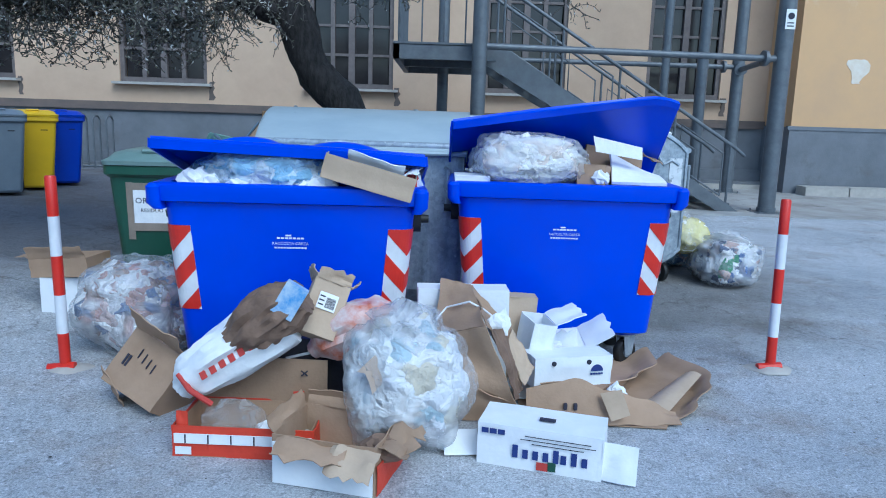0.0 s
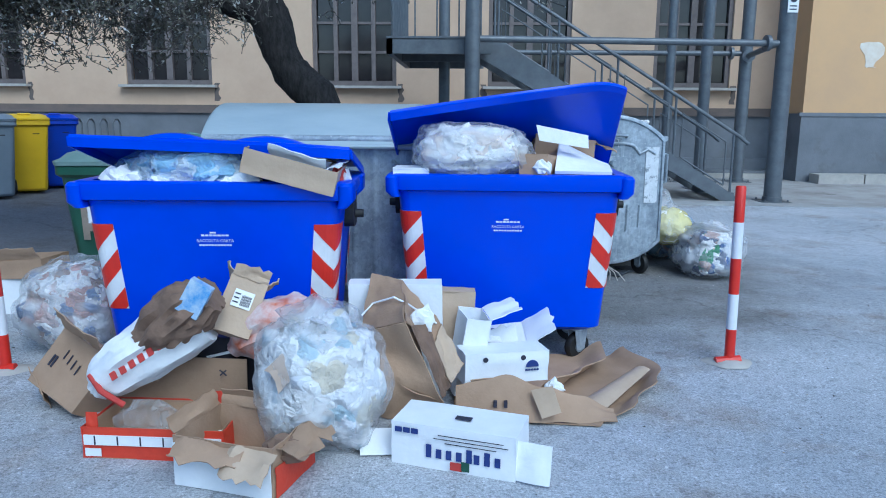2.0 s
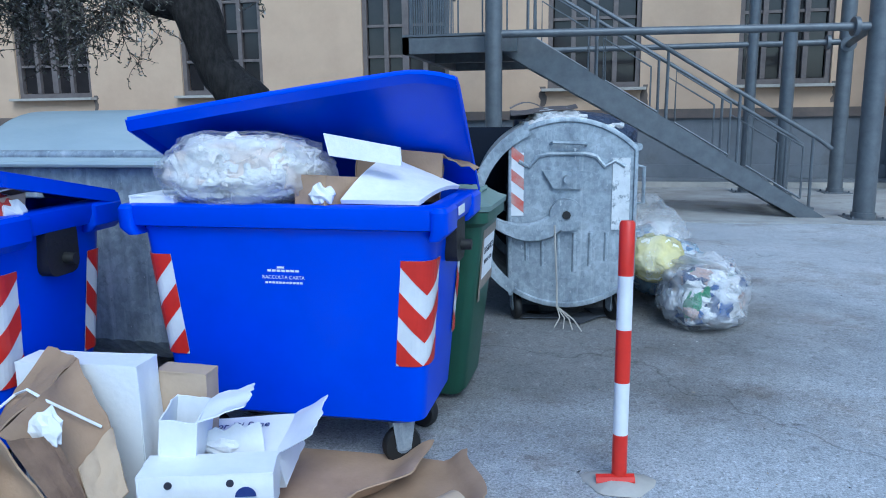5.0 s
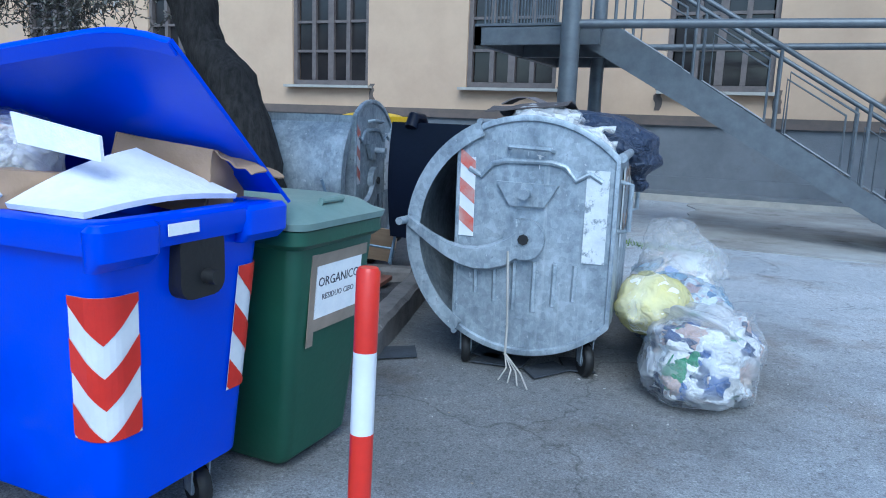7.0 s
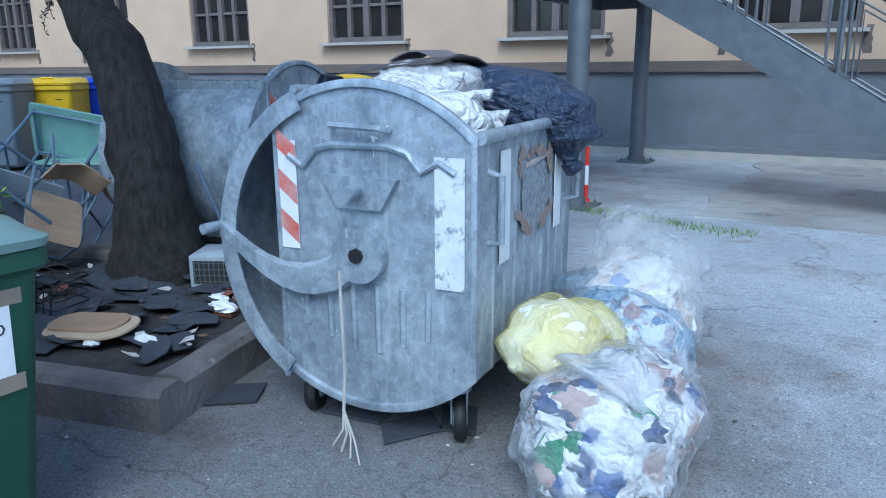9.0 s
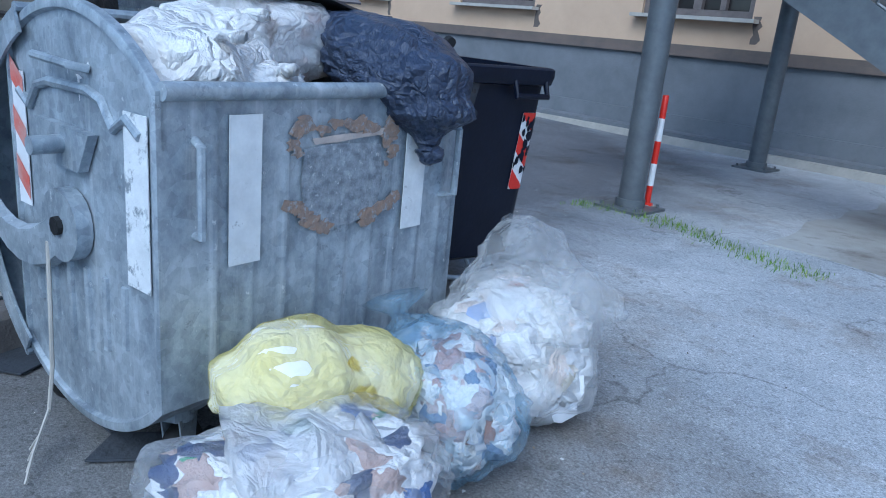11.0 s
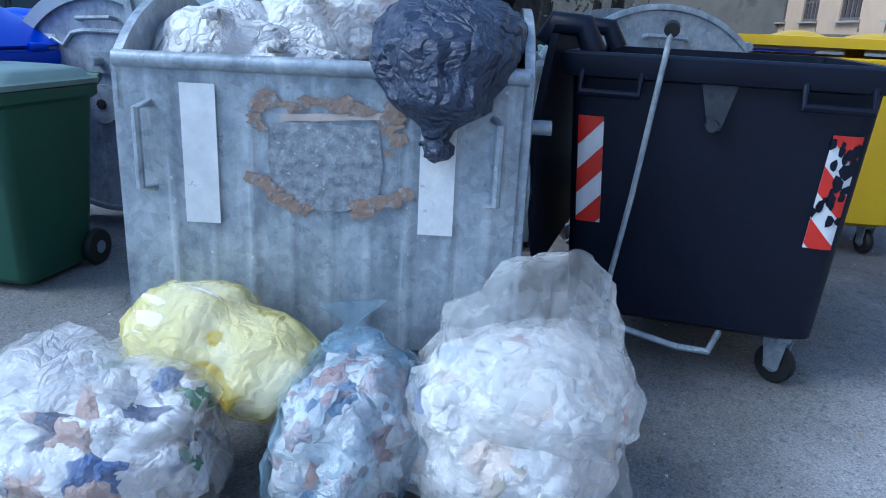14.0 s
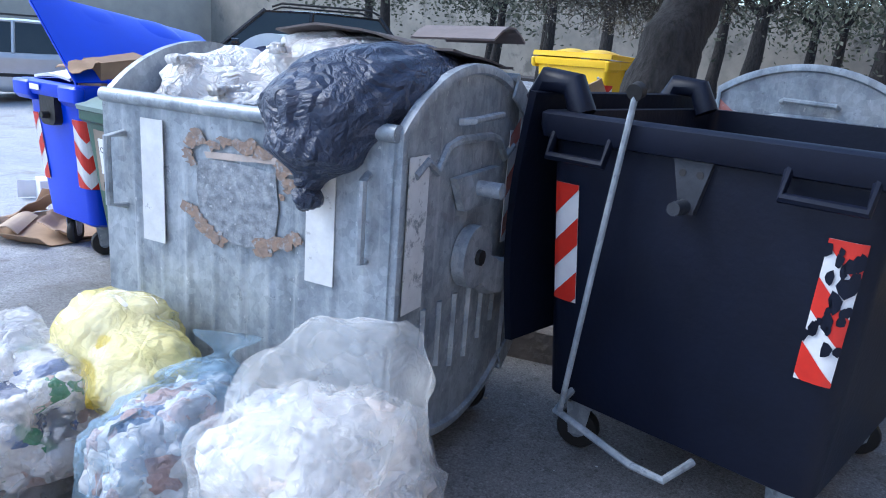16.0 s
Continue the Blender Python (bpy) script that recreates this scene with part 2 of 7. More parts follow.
def galv_mat():
    """Old hot-dip galvanised sheet: cloudy spangle, pale run marks, dark scuffs."""
    m = bpy.data.materials.new("galvanised_steel")
    m.use_nodes = True
    n, l = m.node_tree.nodes, m.node_tree.links
    bsdf = n["Principled BSDF"]
    bsdf.inputs["Metallic"].default_value = 0.3
    tc = n.new("ShaderNodeTexCoord")

    def noise_node(scale, detail, stretch=(1, 1, 1), rough=0.6):
        mp, q = n.new("ShaderNodeMapping"), n.new("ShaderNodeTexNoise")
        mp.inputs["Scale"].default_value = stretch
        l.new(tc.outputs["Object"], mp.inputs["Vector"])
        l.new(mp.outputs[0], q.inputs["Vector"])
        q.inputs["Scale"].default_value, q.inputs["Detail"].default_value, q.inputs["Roughness"].default_value = scale, detail, rough
        return q.outputs["Fac"]

    def ramp(fac, a, b, ca, cb):
        q = n.new("ShaderNodeValToRGB")
        q.color_ramp.elements[0].position, q.color_ramp.elements[1].position = a, b
        q.color_ramp.elements[0].color, q.color_ramp.elements[1].color = (*ca, 1), (*cb, 1)
        l.new(fac, q.inputs["Fac"])
        return q.outputs["Color"]

    def mix(kind, fac, a, b):
        q = n.new("ShaderNodeMixRGB")
        q.blend_type = kind
        if isinstance(fac, float):
            q.inputs[0].default_value = fac
        else:
            l.new(fac, q.inputs[0])
        l.new(a, q.inputs[1])
        if isinstance(b, tuple):
            q.inputs[2].default_value = (*b, 1)
        else:
            l.new(b, q.inputs[2])
        return q.outputs[0]
    col = ramp(noise_node(7, 9, (1, 1, 0.7), 0.72), 0.36, 0.64, (0.21, 0.245, 0.285), (0.42, 0.465, 0.51))
    chip = n.new("ShaderNodeTexVoronoi")
    chip.inputs["Scale"].default_value = 34
    l.new(tc.outputs["Object"], chip.inputs["Vector"])
    sep = n.new("ShaderNodeSeparateColor")
    l.new(chip.outputs["Color"], sep.inputs[0])
    col = mix("MULTIPLY", 0.38, col, ramp(sep.outputs[0], 0.1, 0.9, (0.72, 0.73, 0.75), (1.3, 1.3, 1.3)))
    col = mix("MIX", ramp(noise_node(3.0, 5, (7, 7, 0.35)), 0.58, 0.74, (0, 0, 0), (0.55, 0.55, 0.55)), col, (0.60, 0.63, 0.66))
    col = mix("MIX", ramp(noise_node(17, 7, (1, 1, 1), 0.75), 0.60, 0.68, (0, 0, 0), (0.75, 0.75, 0.75)), col, (0.16, 0.18, 0.205))
    col = mix("MIX", ramp(noise_node(31, 4, (1, 1, 0.5), 0.7), 0.66, 0.70, (0, 0, 0), (0.8, 0.8, 0.8)), col, (0.62, 0.65, 0.67))
    col = mix("MIX", ramp(noise_node(5, 8, (2, 2, 0.6), 0.7), 0.66, 0.76, (0, 0, 0), (0.5, 0.5, 0.5)), col, (0.22, 0.17, 0.14))
    l.new(col, bsdf.inputs["Base Color"])
    l.new(ramp(noise_node(12, 5), 0.3, 0.7, (0.34, 0.34, 0.34), (0.58, 0.58, 0.58)), bsdf.inputs["Roughness"])
    bp = n.new("ShaderNodeBump")
    bp.inputs["Strength"].default_value, bp.inputs["Distance"].default_value = 0.35, 0.015
    l.new(noise_node(9, 6), bp.inputs["Height"])
    l.new(bp.outputs[0], bsdf.inputs["Normal"])
    return m


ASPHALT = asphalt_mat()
PLASTER = mat("ochre_plaster", (0.58, 0.42, 0.29), (0.52, 0.37, 0.255), 0.9, scale=1.5, bump=0.1, bscale=60, stain=(0.50, 0.37, 0.28), stain_at=0.58, stain_scale=0.5)
PLASTER_O = mat("orange_plaster", (0.64, 0.40, 0.20), (0.58, 0.37, 0.2), 0.9, scale=1.0, bump=0.1, bscale=60, stain=(0.68, 0.5, 0.3), stain_at=0.62, stain_scale=0.6)
PLINTH = mat("grey_render", (0.18, 0.19, 0.21), (0.135, 0.145, 0.16), 0.85, scale=1.5, bump=0.2, stain=(0.13, 0.13, 0.135), stain_at=0.6, stain_scale=0.8)
DAMP = mat("damp_moulding", (0.17, 0.13, 0.11), (0.12, 0.10, 0.09), 0.9, scale=2.0)
STONE = mat("pale_stone", (0.45, 0.42, 0.38), (0.36, 0.34, 0.31), 0.8, scale=5)
CONCRETE = mat("old_concrete", (0.20, 0.18, 0.17), (0.12, 0.11, 0.105), 0.9, scale=5, bump=0.6, bscale=30, stain=(0.34, 0.32, 0.30), stain_at=0.64, stain_scale=4)
APRON = mat("dusty_concrete", (0.40, 0.40, 0.39), (0.27, 0.255, 0.24), 0.9, scale=1.2, bump=0.4, bscale=60, stain=(0.16, 0.145, 0.13), stain_at=0.56, stain_scale=0.7)
WINWOOD = mat("window_wood", (0.17, 0.14, 0.13), (0.12, 0.10, 0.095), 0.6, scale=8)
WINGLASS = mat("window_glass", (0.035, 0.03, 0.03), (0.02, 0.018, 0.02), 0.12, scale=1.0, bump=0.0)
STEEL = mat("painted_steel", (0.15, 0.165, 0.18), (0.11, 0.12, 0.135), 0.45, 0.3, scale=6, bump=0.05)
GALV = galv_mat()
GALV_PALE = mat("pale_steel_lid", (0.40, 0.46, 0.48), (0.34, 0.40, 0.43), 0.4, 0.15, scale=5, bump=0.06, stretch=(0.4, 1, 1), stain=(0.27, 0.31, 0.33), stain_at=0.66, stain_scale=4)
# near-black in place of real darkness: rooms, bolt holes, behind the grille
UNLIT = mat("unlit_interior", (0.03, 0.03, 0.033), None, 0.9)
RUST = mat("brown_tape_remains", (0.30, 0.205, 0.15), (0.22, 0.175, 0.155), 0.75, scale=22, bump=0.4, stain=(0.31, 0.33, 0.355), stain_at=0.53, stain_scale=38)
TAPEPALE = mat("torn_pinkish_paper", (0.52, 0.45, 0.41), (0.40, 0.34, 0.31), 0.8, scale=20, stain=(0.33, 0.34, 0.36), stain_at=0.58, stain_scale=25)
PEELED = mat("speckled_glue", (0.34, 0.37, 0.41), (0.15, 0.17, 0.20), 0.55, 0.1, scale=32, bump=0.3, bscale=50, stain=(0.56, 0.58, 0.60), stain_at=0.6, stain_scale=42)
BLUE = mat("blue_plastic", (0.003, 0.055, 0.72), (0.003, 0.045, 0.62), 0.36, scale=1.5, bump=0.04, bscale=120)
BLUE2 = mat("dark_blue_plastic", (0.01, 0.05, 0.5), (0.008, 0.04, 0.42), 0.4, scale=1.5, bump=0.04)
GREEN = mat("green_plastic", (0.022, 0.085, 0.052), (0.018, 0.07, 0.042), 0.4, scale=3, bump=0.06, stain=(0.05, 0.10, 0.075), stain_at=0.68, stain_scale=5)
GREENLID = mat("faded_green_lid", (0.20, 0.28, 0.26), (0.155, 0.23, 0.21), 0.45, scale=5, bump=0.06, stain=(0.14, 0.22, 0.19), stain_at=0.66, stain_scale=8)
YELLOW = mat("yellow_plastic", (0.78, 0.50, 0.008), (0.7, 0.44, 0.006), 0.4, scale=2, bump=0.05)
GREYP = mat("grey_plastic", (0.20, 0.235, 0.28), (0.17, 0.2, 0.24), 0.45, scale=3)
NAVY = mat("black_plastic", (0.0055, 0.0085, 0.022), (0.0035, 0.0055, 0.015), 0.46, scale=4, bump=0.08, stain=(0.013, 0.018, 0.034), stain_at=0.66, stain_scale=5, spec=0.25)
BLACK = mat("black_rubber", (0.012, 0.012, 0.013), None, 0.6)
RED = mat("red_reflective", (0.62, 0.025, 0.012), (0.52, 0.02, 0.012), 0.35, scale=8, bump=0.05)
FADED = mat("faded_red_sticker", (0.55, 0.10, 0.07), (0.50, 0.30, 0.27), 0.5, scale=7, stain=(0.60, 0.52, 0.51), stain_at=0.60, stain_scale=9)
WHITE = mat("white_reflective", (0.75, 0.76, 0.78), (0.66, 0.67, 0.70), 0.4, scale=8, bump=0.05)
WORN = mat("worn_white_sticker", (0.72, 0.74, 0.76), (0.60, 0.62, 0.64), 0.6, scale=12, stain=(0.20, 0.21, 0.23), stain_at=0.61, stain_scale=16)
PEEL = mat("peeled_sticker", (0.70, 0.72, 0.74), (0.58, 0.60, 0.62), 0.6, scale=12, stain=(0.22, 0.25, 0.28), stain_at=0.53, stain_scale=18)
PAPER = mat("white_paper", (0.84, 0.84, 0.84), (0.76, 0.77, 0.79), 0.8, scale=14, bump=0.2)
WHITECARD = mat("white_carton", (0.82, 0.83, 0.85), (0.74, 0.76, 0.79), 0.65, scale=5, bump=0.1)
CARD = mat("corrugated_card", (0.40, 0.27, 0.175), (0.33, 0.22, 0.14), 0.85, scale=5, bump=0.12, bscale=70, stretch=(1, 1, 1), stain=(0.27, 0.175, 0.115), stain_at=0.64, stain_scale=4, rand=0.12)
CARD_PALE = mat("pale_card", (0.50, 0.38, 0.27), (0.44, 0.33, 0.23), 0.85, scale=5, bump=0.12)
KRAFT = mat("brown_kraft", (0.22, 0.14, 0.095), (0.15, 0.095, 0.065), 0.85, scale=9, bump=0.4, bscale=30)
REDCARD = mat("red_carton", (0.60, 0.05, 0.02), (0.5, 0.04, 0.018), 0.6, scale=6)
DARKCARD = mat("dark_carton", (0.02, 0.018, 0.028), (0.015, 0.014, 0.02), 0.6, scale=6)
INK = mat("dark_ink", (0.03, 0.03, 0.05), None, 0.7)
INKBLUE = mat("blue_ink", (0.02, 0.04, 0.2), None, 0.7)
INKRED = mat("red_ink", (0.5, 0.05, 0.04), None, 0.7)
BARK = mat("dark_bark", (0.034, 0.030, 0.029), (0.007, 0.006, 0.006), 0.95, scale=22, bump=1.0, bscale=34, stretch=(1, 1, 0.35), stain=(0.11, 0.10, 0.095), stain_at=0.69, stain_scale=24)
TWIG = mat("grey_twig", (0.10, 0.085, 0.075), (0.05, 0.043, 0.04), 0.9, scale=20)
LEAF = scraps_mat("pale_leaves", [(0.15, 0.145, 0.11), (0.09, 0.09, 0.06), (0.46, 0.45, 0.43), (0.06, 0.06, 0.045), (0.18, 0.17, 0.14), (0.08, 0.07, 0.055)])
LEAFG = scraps_mat("green_leaves", [(0.12, 0.22, 0.03), (0.18, 0.30, 0.04), (0.07, 0.14, 0.02), (0.25, 0.33, 0.06)])
LEAFD = scraps_mat("dark_leaves", [(0.05, 0.06, 0.04), (0.08, 0.09, 0.06), (0.03, 0.04, 0.025), (0.12, 0.12, 0.09)])
SOIL = mat("dark_soil", (0.06, 0.055, 0.055), (0.03, 0.027, 0.028), 0.95, scale=10, bump=0.9, bscale=40)
SLATE = mat("torn_felt", (0.06, 0.068, 0.085), (0.04, 0.045, 0.055), 0.8, scale=8, bump=0.3)
BAGBLACK = film_mat("black_bag_film", (0.042, 0.056, 0.10), 0.985, 1.0, 5, 0.36, 0.05)
BAGWHITE = film_mat("white_bag_film", (0.87, 0.86, 0.86), 0.93, 1.0, 5, 0.36, 0.12)
FILM = film_mat("clear_film", (0.90, 0.91, 0.93), 0.08, 0.45, 7)
FILMTHIN = film_mat("thin_clear_film", (0.92, 0.93, 0.94), 0.07, 0.42, 6)
FILMMILK = film_mat("milky_film", (0.92, 0.92, 0.94), 0.3, 0.75, 6, 0.16, 0.25)
FILMBLUE = film_mat("bluish_film", (0.46, 0.66, 0.84), 0.12, 0.5)
FILMYEL = film_mat("yellow_film", (0.91, 0.82, 0.33), 0.24, 0.68, 5, 0.18, 0.3)
YELNECK = film_mat("gathered_yellow_film", (0.88, 0.70, 0.14), 0.7, 1.0, 9, 0.3)
MIX = scraps_mat("mixed_rubbish", [(0.85, 0.85, 0.86), (0.80, 0.81, 0.84), (0.86, 0.86, 0.87), (0.78, 0.74, 0.70), (0.05, 0.10, 0.28), (0.86, 0.86, 0.86), (0.83, 0.83, 0.84), (0.04, 0.06, 0.13), (0.85, 0.85, 0.86), (0.45, 0.20, 0.17), (0.84, 0.84, 0.85), (0.06, 0.24, 0.12)])
PAPERS = scraps_mat("waste_paper", [(0.78, 0.79, 0.81), (0.61, 0.65, 0.71), (0.85, 0.85, 0.86), (0.45, 0.42, 0.40), (0.73, 0.77, 0.83), (0.38, 0.30, 0.24), (0.83, 0.84, 0.86), (0.30, 0.36, 0.46)])
DIRTY = scraps_mat("soiled_rubbish", [(0.78, 0.77, 0.77), (0.61, 0.48, 0.46), (0.85, 0.85, 0.86), (0.16, 0.22, 0.38), (0.3, 0.17, 0.13), (0.71, 0.72, 0.74), (0.83, 0.81, 0.80), (0.4, 0.42, 0.46), (0.50, 0.28, 0.25), (0.83, 0.83, 0.84)])
FILL_MIX = fill_mat("packed_mixed", [(0.87, 0.87, 0.88), (0.04, 0.07, 0.18), (0.85, 0.85, 0.86), (0.88, 0.88, 0.88), (0.62, 0.50, 0.42), (0.87, 0.87, 0.88), (0.83, 0.84, 0.86), (0.05, 0.12, 0.34), (0.05, 0.07, 0.15), (0.86, 0.86, 0.88), (0.50, 0.36, 0.32), (0.88, 0.87, 0.86), (0.80, 0.82, 0.86), (0.05, 0.26, 0.12)], 12)
FILL_PAPER = fill_mat("packed_paper", [(0.87, 0.88, 0.88), (0.78, 0.80, 0.85), (0.88, 0.88, 0.88), (0.65, 0.59, 0.46), (0.85, 0.87, 0.88), (0.88, 0.88, 0.88), (0.45, 0.59, 0.68), (0.88, 0.88, 0.88)], 10)
FILL_DIRTY = fill_mat("packed_soiled", [(0.83, 0.81, 0.80), (0.61, 0.48, 0.46), (0.87, 0.87, 0.87), (0.2, 0.26, 0.4), (0.78, 0.78, 0.79), (0.34, 0.24, 0.2), (0.85, 0.85, 0.85), (0.68, 0.68, 0.71), (0.52, 0.34, 0.31), (0.83, 0.83, 0.84)], 13)
FILL_PALE = fill_mat("packed_pale", [(0.88, 0.88, 0.88), (0.85, 0.83, 0.80), (0.88, 0.88, 0.88), (0.83, 0.71, 0.64), (0.88, 0.88, 0.88), (0.78, 0.78, 0.80)], 11)
FILL_BLUE = fill_mat("packed_bluish", [(0.59, 0.73, 0.88), (0.78, 0.83, 0.88), (0.22, 0.42, 0.88), (0.83, 0.85, 0.88), (0.4, 0.65, 0.88)], 10)
SOFTMIX = scraps_mat("pale_soiled_rubbish", [(0.88, 0.88, 0.87), (0.83, 0.83, 0.84), (0.88, 0.88, 0.88), (0.65, 0.59, 0.47), (0.87, 0.87, 0.88), (0.78, 0.79, 0.83), (0.45, 0.2, 0.17), (0.88, 0.88, 0.86), (0.3, 0.38, 0.61), (0.85, 0.85, 0.86)])
BLUISH = scraps_mat("bluish_waste", [(0.4, 0.65, 0.88), (0.71, 0.80, 0.88), (0.2, 0.4, 0.88), (0.78, 0.80, 0.85), (0.3, 0.59, 0.88)])
PALE = scraps_mat("pale_waste", [(0.85, 0.83, 0.80), (0.78, 0.74, 0.71), (0.88, 0.87, 0.86), (0.80, 0.65, 0.48), (0.83, 0.83, 0.85)])


# ---- mesh helpers ----
class Geo:
    """Gathers vertices and faces of one mesh."""
    def __init__(self):
        self.v, self.f = [], []

    def add(self, verts, faces):
        k = len(self.v)
        self.v += [tuple(p) for p in verts]
        self.f += [tuple(i + k for i in q) for q in faces]
        return self

    def box(self, c, s, m=None):
        x, y, z = (a / 2 for a in s)
        p = [Vector((i, j, k)) for k in (-z, z) for j in (-y, y) for i in (-x, x)]
        p = [(m @ q if m else q) + Vector(c) for q in p]
        return self.add(p, [(0, 2, 3, 1), (4, 5, 7, 6), (0, 1, 5, 4), (2, 6, 7, 3), (0, 4, 6, 2), (1, 3, 7, 5)])

    def loft(self, rings, cap0=True, cap1=True, close=False):
        n, k = len(rings[0]), len(rings)
        verts = [p for r in rings for p in r]
        faces = []
        for i in range(k if close else k - 1):
            a, b = i * n, ((i + 1) % k) * n
            faces += [(a + j, a + (j + 1) % n, b + (j + 1) % n, b + j) for j in range(n)]
        if cap0 and not close:
            faces.append(tuple(range(n - 1, -1, -1)))
        if cap1 and not close:
            faces.append(tuple(range((k - 1) * n, k * n)))
        return self.add(verts, faces)

    def tube(self, pts, r, n=8, caps=True):
        pts = [Vector(p) for p in pts]
        rings, up = [], None
        for i, p in enumerate(pts):
            d = (pts[min(i + 1, len(pts) - 1)] - pts[max(i - 1, 0)]).normalized()
            if up is None:
                up = d.orthogonal().normalized()
            up = (up - d * up.dot(d))
            up = up.normalized() if up.length > 1e-6 else d.orthogonal().normalized()
            w = d.cross(up)
            q = r[i] if isinstance(r, (list, tuple)) else r
            rings.append([p + (up * math.cos(2 * math.pi * j / n) + w * math.sin(2 * math.pi * j / n)) * q for j in range(n)])
        return self.loft(rings, caps, caps)

    def plate(self, poly, thick, to):
        """A flat polygon (u, v) given depth; to(u, v, w) lays it into space."""
        n = len(poly)
        a = [to(u, v, 0) for u, v in poly]
        b = [to(u, v, thick) for u, v in poly]
        return self.add(a + b, [tuple(range(n - 1, -1, -1)), tuple(range(n, 2 * n))] + [(i, (i + 1) % n, n + (i + 1) % n, n + i) for i in range(n)])

    def sheet(self, nu, nv, at, thick=0.0):
        """A grid surface at(u, v), u and v from 0 to 1, given depth along -z of its own normal."""
        top = [Vector(at(i / nu, j / nv)) for j in range(nv + 1) for i in range(nu + 1)]
        k = nu + 1
        faces = [(j * k + i, j * k + i + 1, (j + 1) * k + i + 1, (j + 1) * k + i) for j in range(nv) for i in range(nu)]
        if not thick:
            return self.add(top, faces)
        low = []
        for j in range(nv + 1):
            for i in range(nu + 1):
                du = top[j * k + min(i + 1, nu)] - top[j * k + max(i - 1, 0)]
                dv = top[min(j + 1, nv) * k + i] - top[max(j - 1, 0) * k + i]
                low.append(top[j * k + i] - du.cross(dv).normalized() * thick)
        m = len(top)
        edge = [i for i in range(k)] + [j * k + nu for j in range(1, nv + 1)] + [nv * k + i for i in range(nu - 1, -1, -1)] + [j * k for j in range(nv - 1, 0, -1)]
        sides = [(edge[(i + 1) % len(edge)], edge[i], edge[i] + m, edge[(i + 1) % len(edge)] + m) for i in range(len(edge))]
        return self.add(top + low, faces + [tuple(reversed([q + m for q in f])) for f in faces] + sides)


def rrect(w, d, r, z, n=4, cx=0.0, cy=0.0):
    out = []
    for qx, qy, a0 in ((1, -1, -90), (1, 1, 0), (-1, 1, 90), (-1, -1, 180)):
        for i in range(n + 1):
            a = radians(a0 + 90 * i / n)
            out.append((cx + qx * (w / 2 - r) + r * math.cos(a), cy + qy * (d / 2 - r) + r * math.sin(a), z))
    return out


def circle(r, n, to):
    return [to(r * math.cos(2 * math.pi * i / n), r * math.sin(2 * math.pi * i / n)) for i in range(n)]


def part(name, geo, material, parent=None, label="", smooth=True):
    me = bpy.data.meshes.new(name)
    me.from_pydata(geo.v, [], geo.f)
    me.materials.append(material)
    if smooth:
        me.polygons.foreach_set("use_smooth", [True] * len(me.polygons))
        if smooth != "soft":
            me.set_sharp_from_angle(angle=radians(38))
    ob = new(name, me)
    ob.parent = parent
    if label:
        tagged(ob, label)
    return ob


def thing(name, m, label, category, group="", kind=""):
    ob = new(name)
    ob.empty_display_size = 0.1
    ob.matrix_basis = m
    return tagged(ob, label, category, group, kind)


def setting(name, geo, material, label, smooth=False, category=""):
    return tagged(part(name, geo, material, None, "", smooth), label, category or name.split("_")[0], "", "structure")


def letters(text, size, material, parent, m, name="lettering"):
    """Lettering as a mesh, from the built-in font."""
    cu = bpy.data.curves.new(name, "FONT")
    cu.body, cu.size, cu.extrude, cu.align_x, cu.align_y, cu.resolution_u = text, size, 0.0006, "CENTER", "CENTER", 2
    tmp = bpy.data.objects.new(name, cu)
    me = bpy.data.meshes.new_from_object(tmp)
    bpy.data.objects.remove(tmp)
    me.materials.clear()
    me.materials.append(material)
    ob = new(name, me)
    ob.parent = parent
    ob.matrix_basis = m
    return ob


rng = random.Random(4)


# ---- setting: ground and building ----
WALL_Y = 17.8


def smooth(a, b, x):
    t = min(max((x - a) / (b - a), 0.0), 1.0)
    return t * t * (3 - 2 * t)


def lie(x, y):
    """Height of the yard, which climbs a little to the west."""
    return 0.38 * smooth(-1.6, -6.3, x) * (1 - 0.8 * smooth(11.5, 16.0, y))


def spread(u):
    q = 2 * u - 1
    return 150 * (0.12 * q + 0.88 * q ** 3)


g = Geo()
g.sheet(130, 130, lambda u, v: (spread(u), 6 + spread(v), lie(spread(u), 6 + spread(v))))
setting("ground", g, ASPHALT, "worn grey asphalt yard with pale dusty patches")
WINDOWS = [(-7.65 - 4.55 * i, -5.57 - 4.55 * i) for i in range(7, -1, -1)] + [(-3.13, -1.13), (1.05, 3.0), (4.95, 6.75)]
SILL, HEAD, TOP = 2.08, 5.0, 9.0


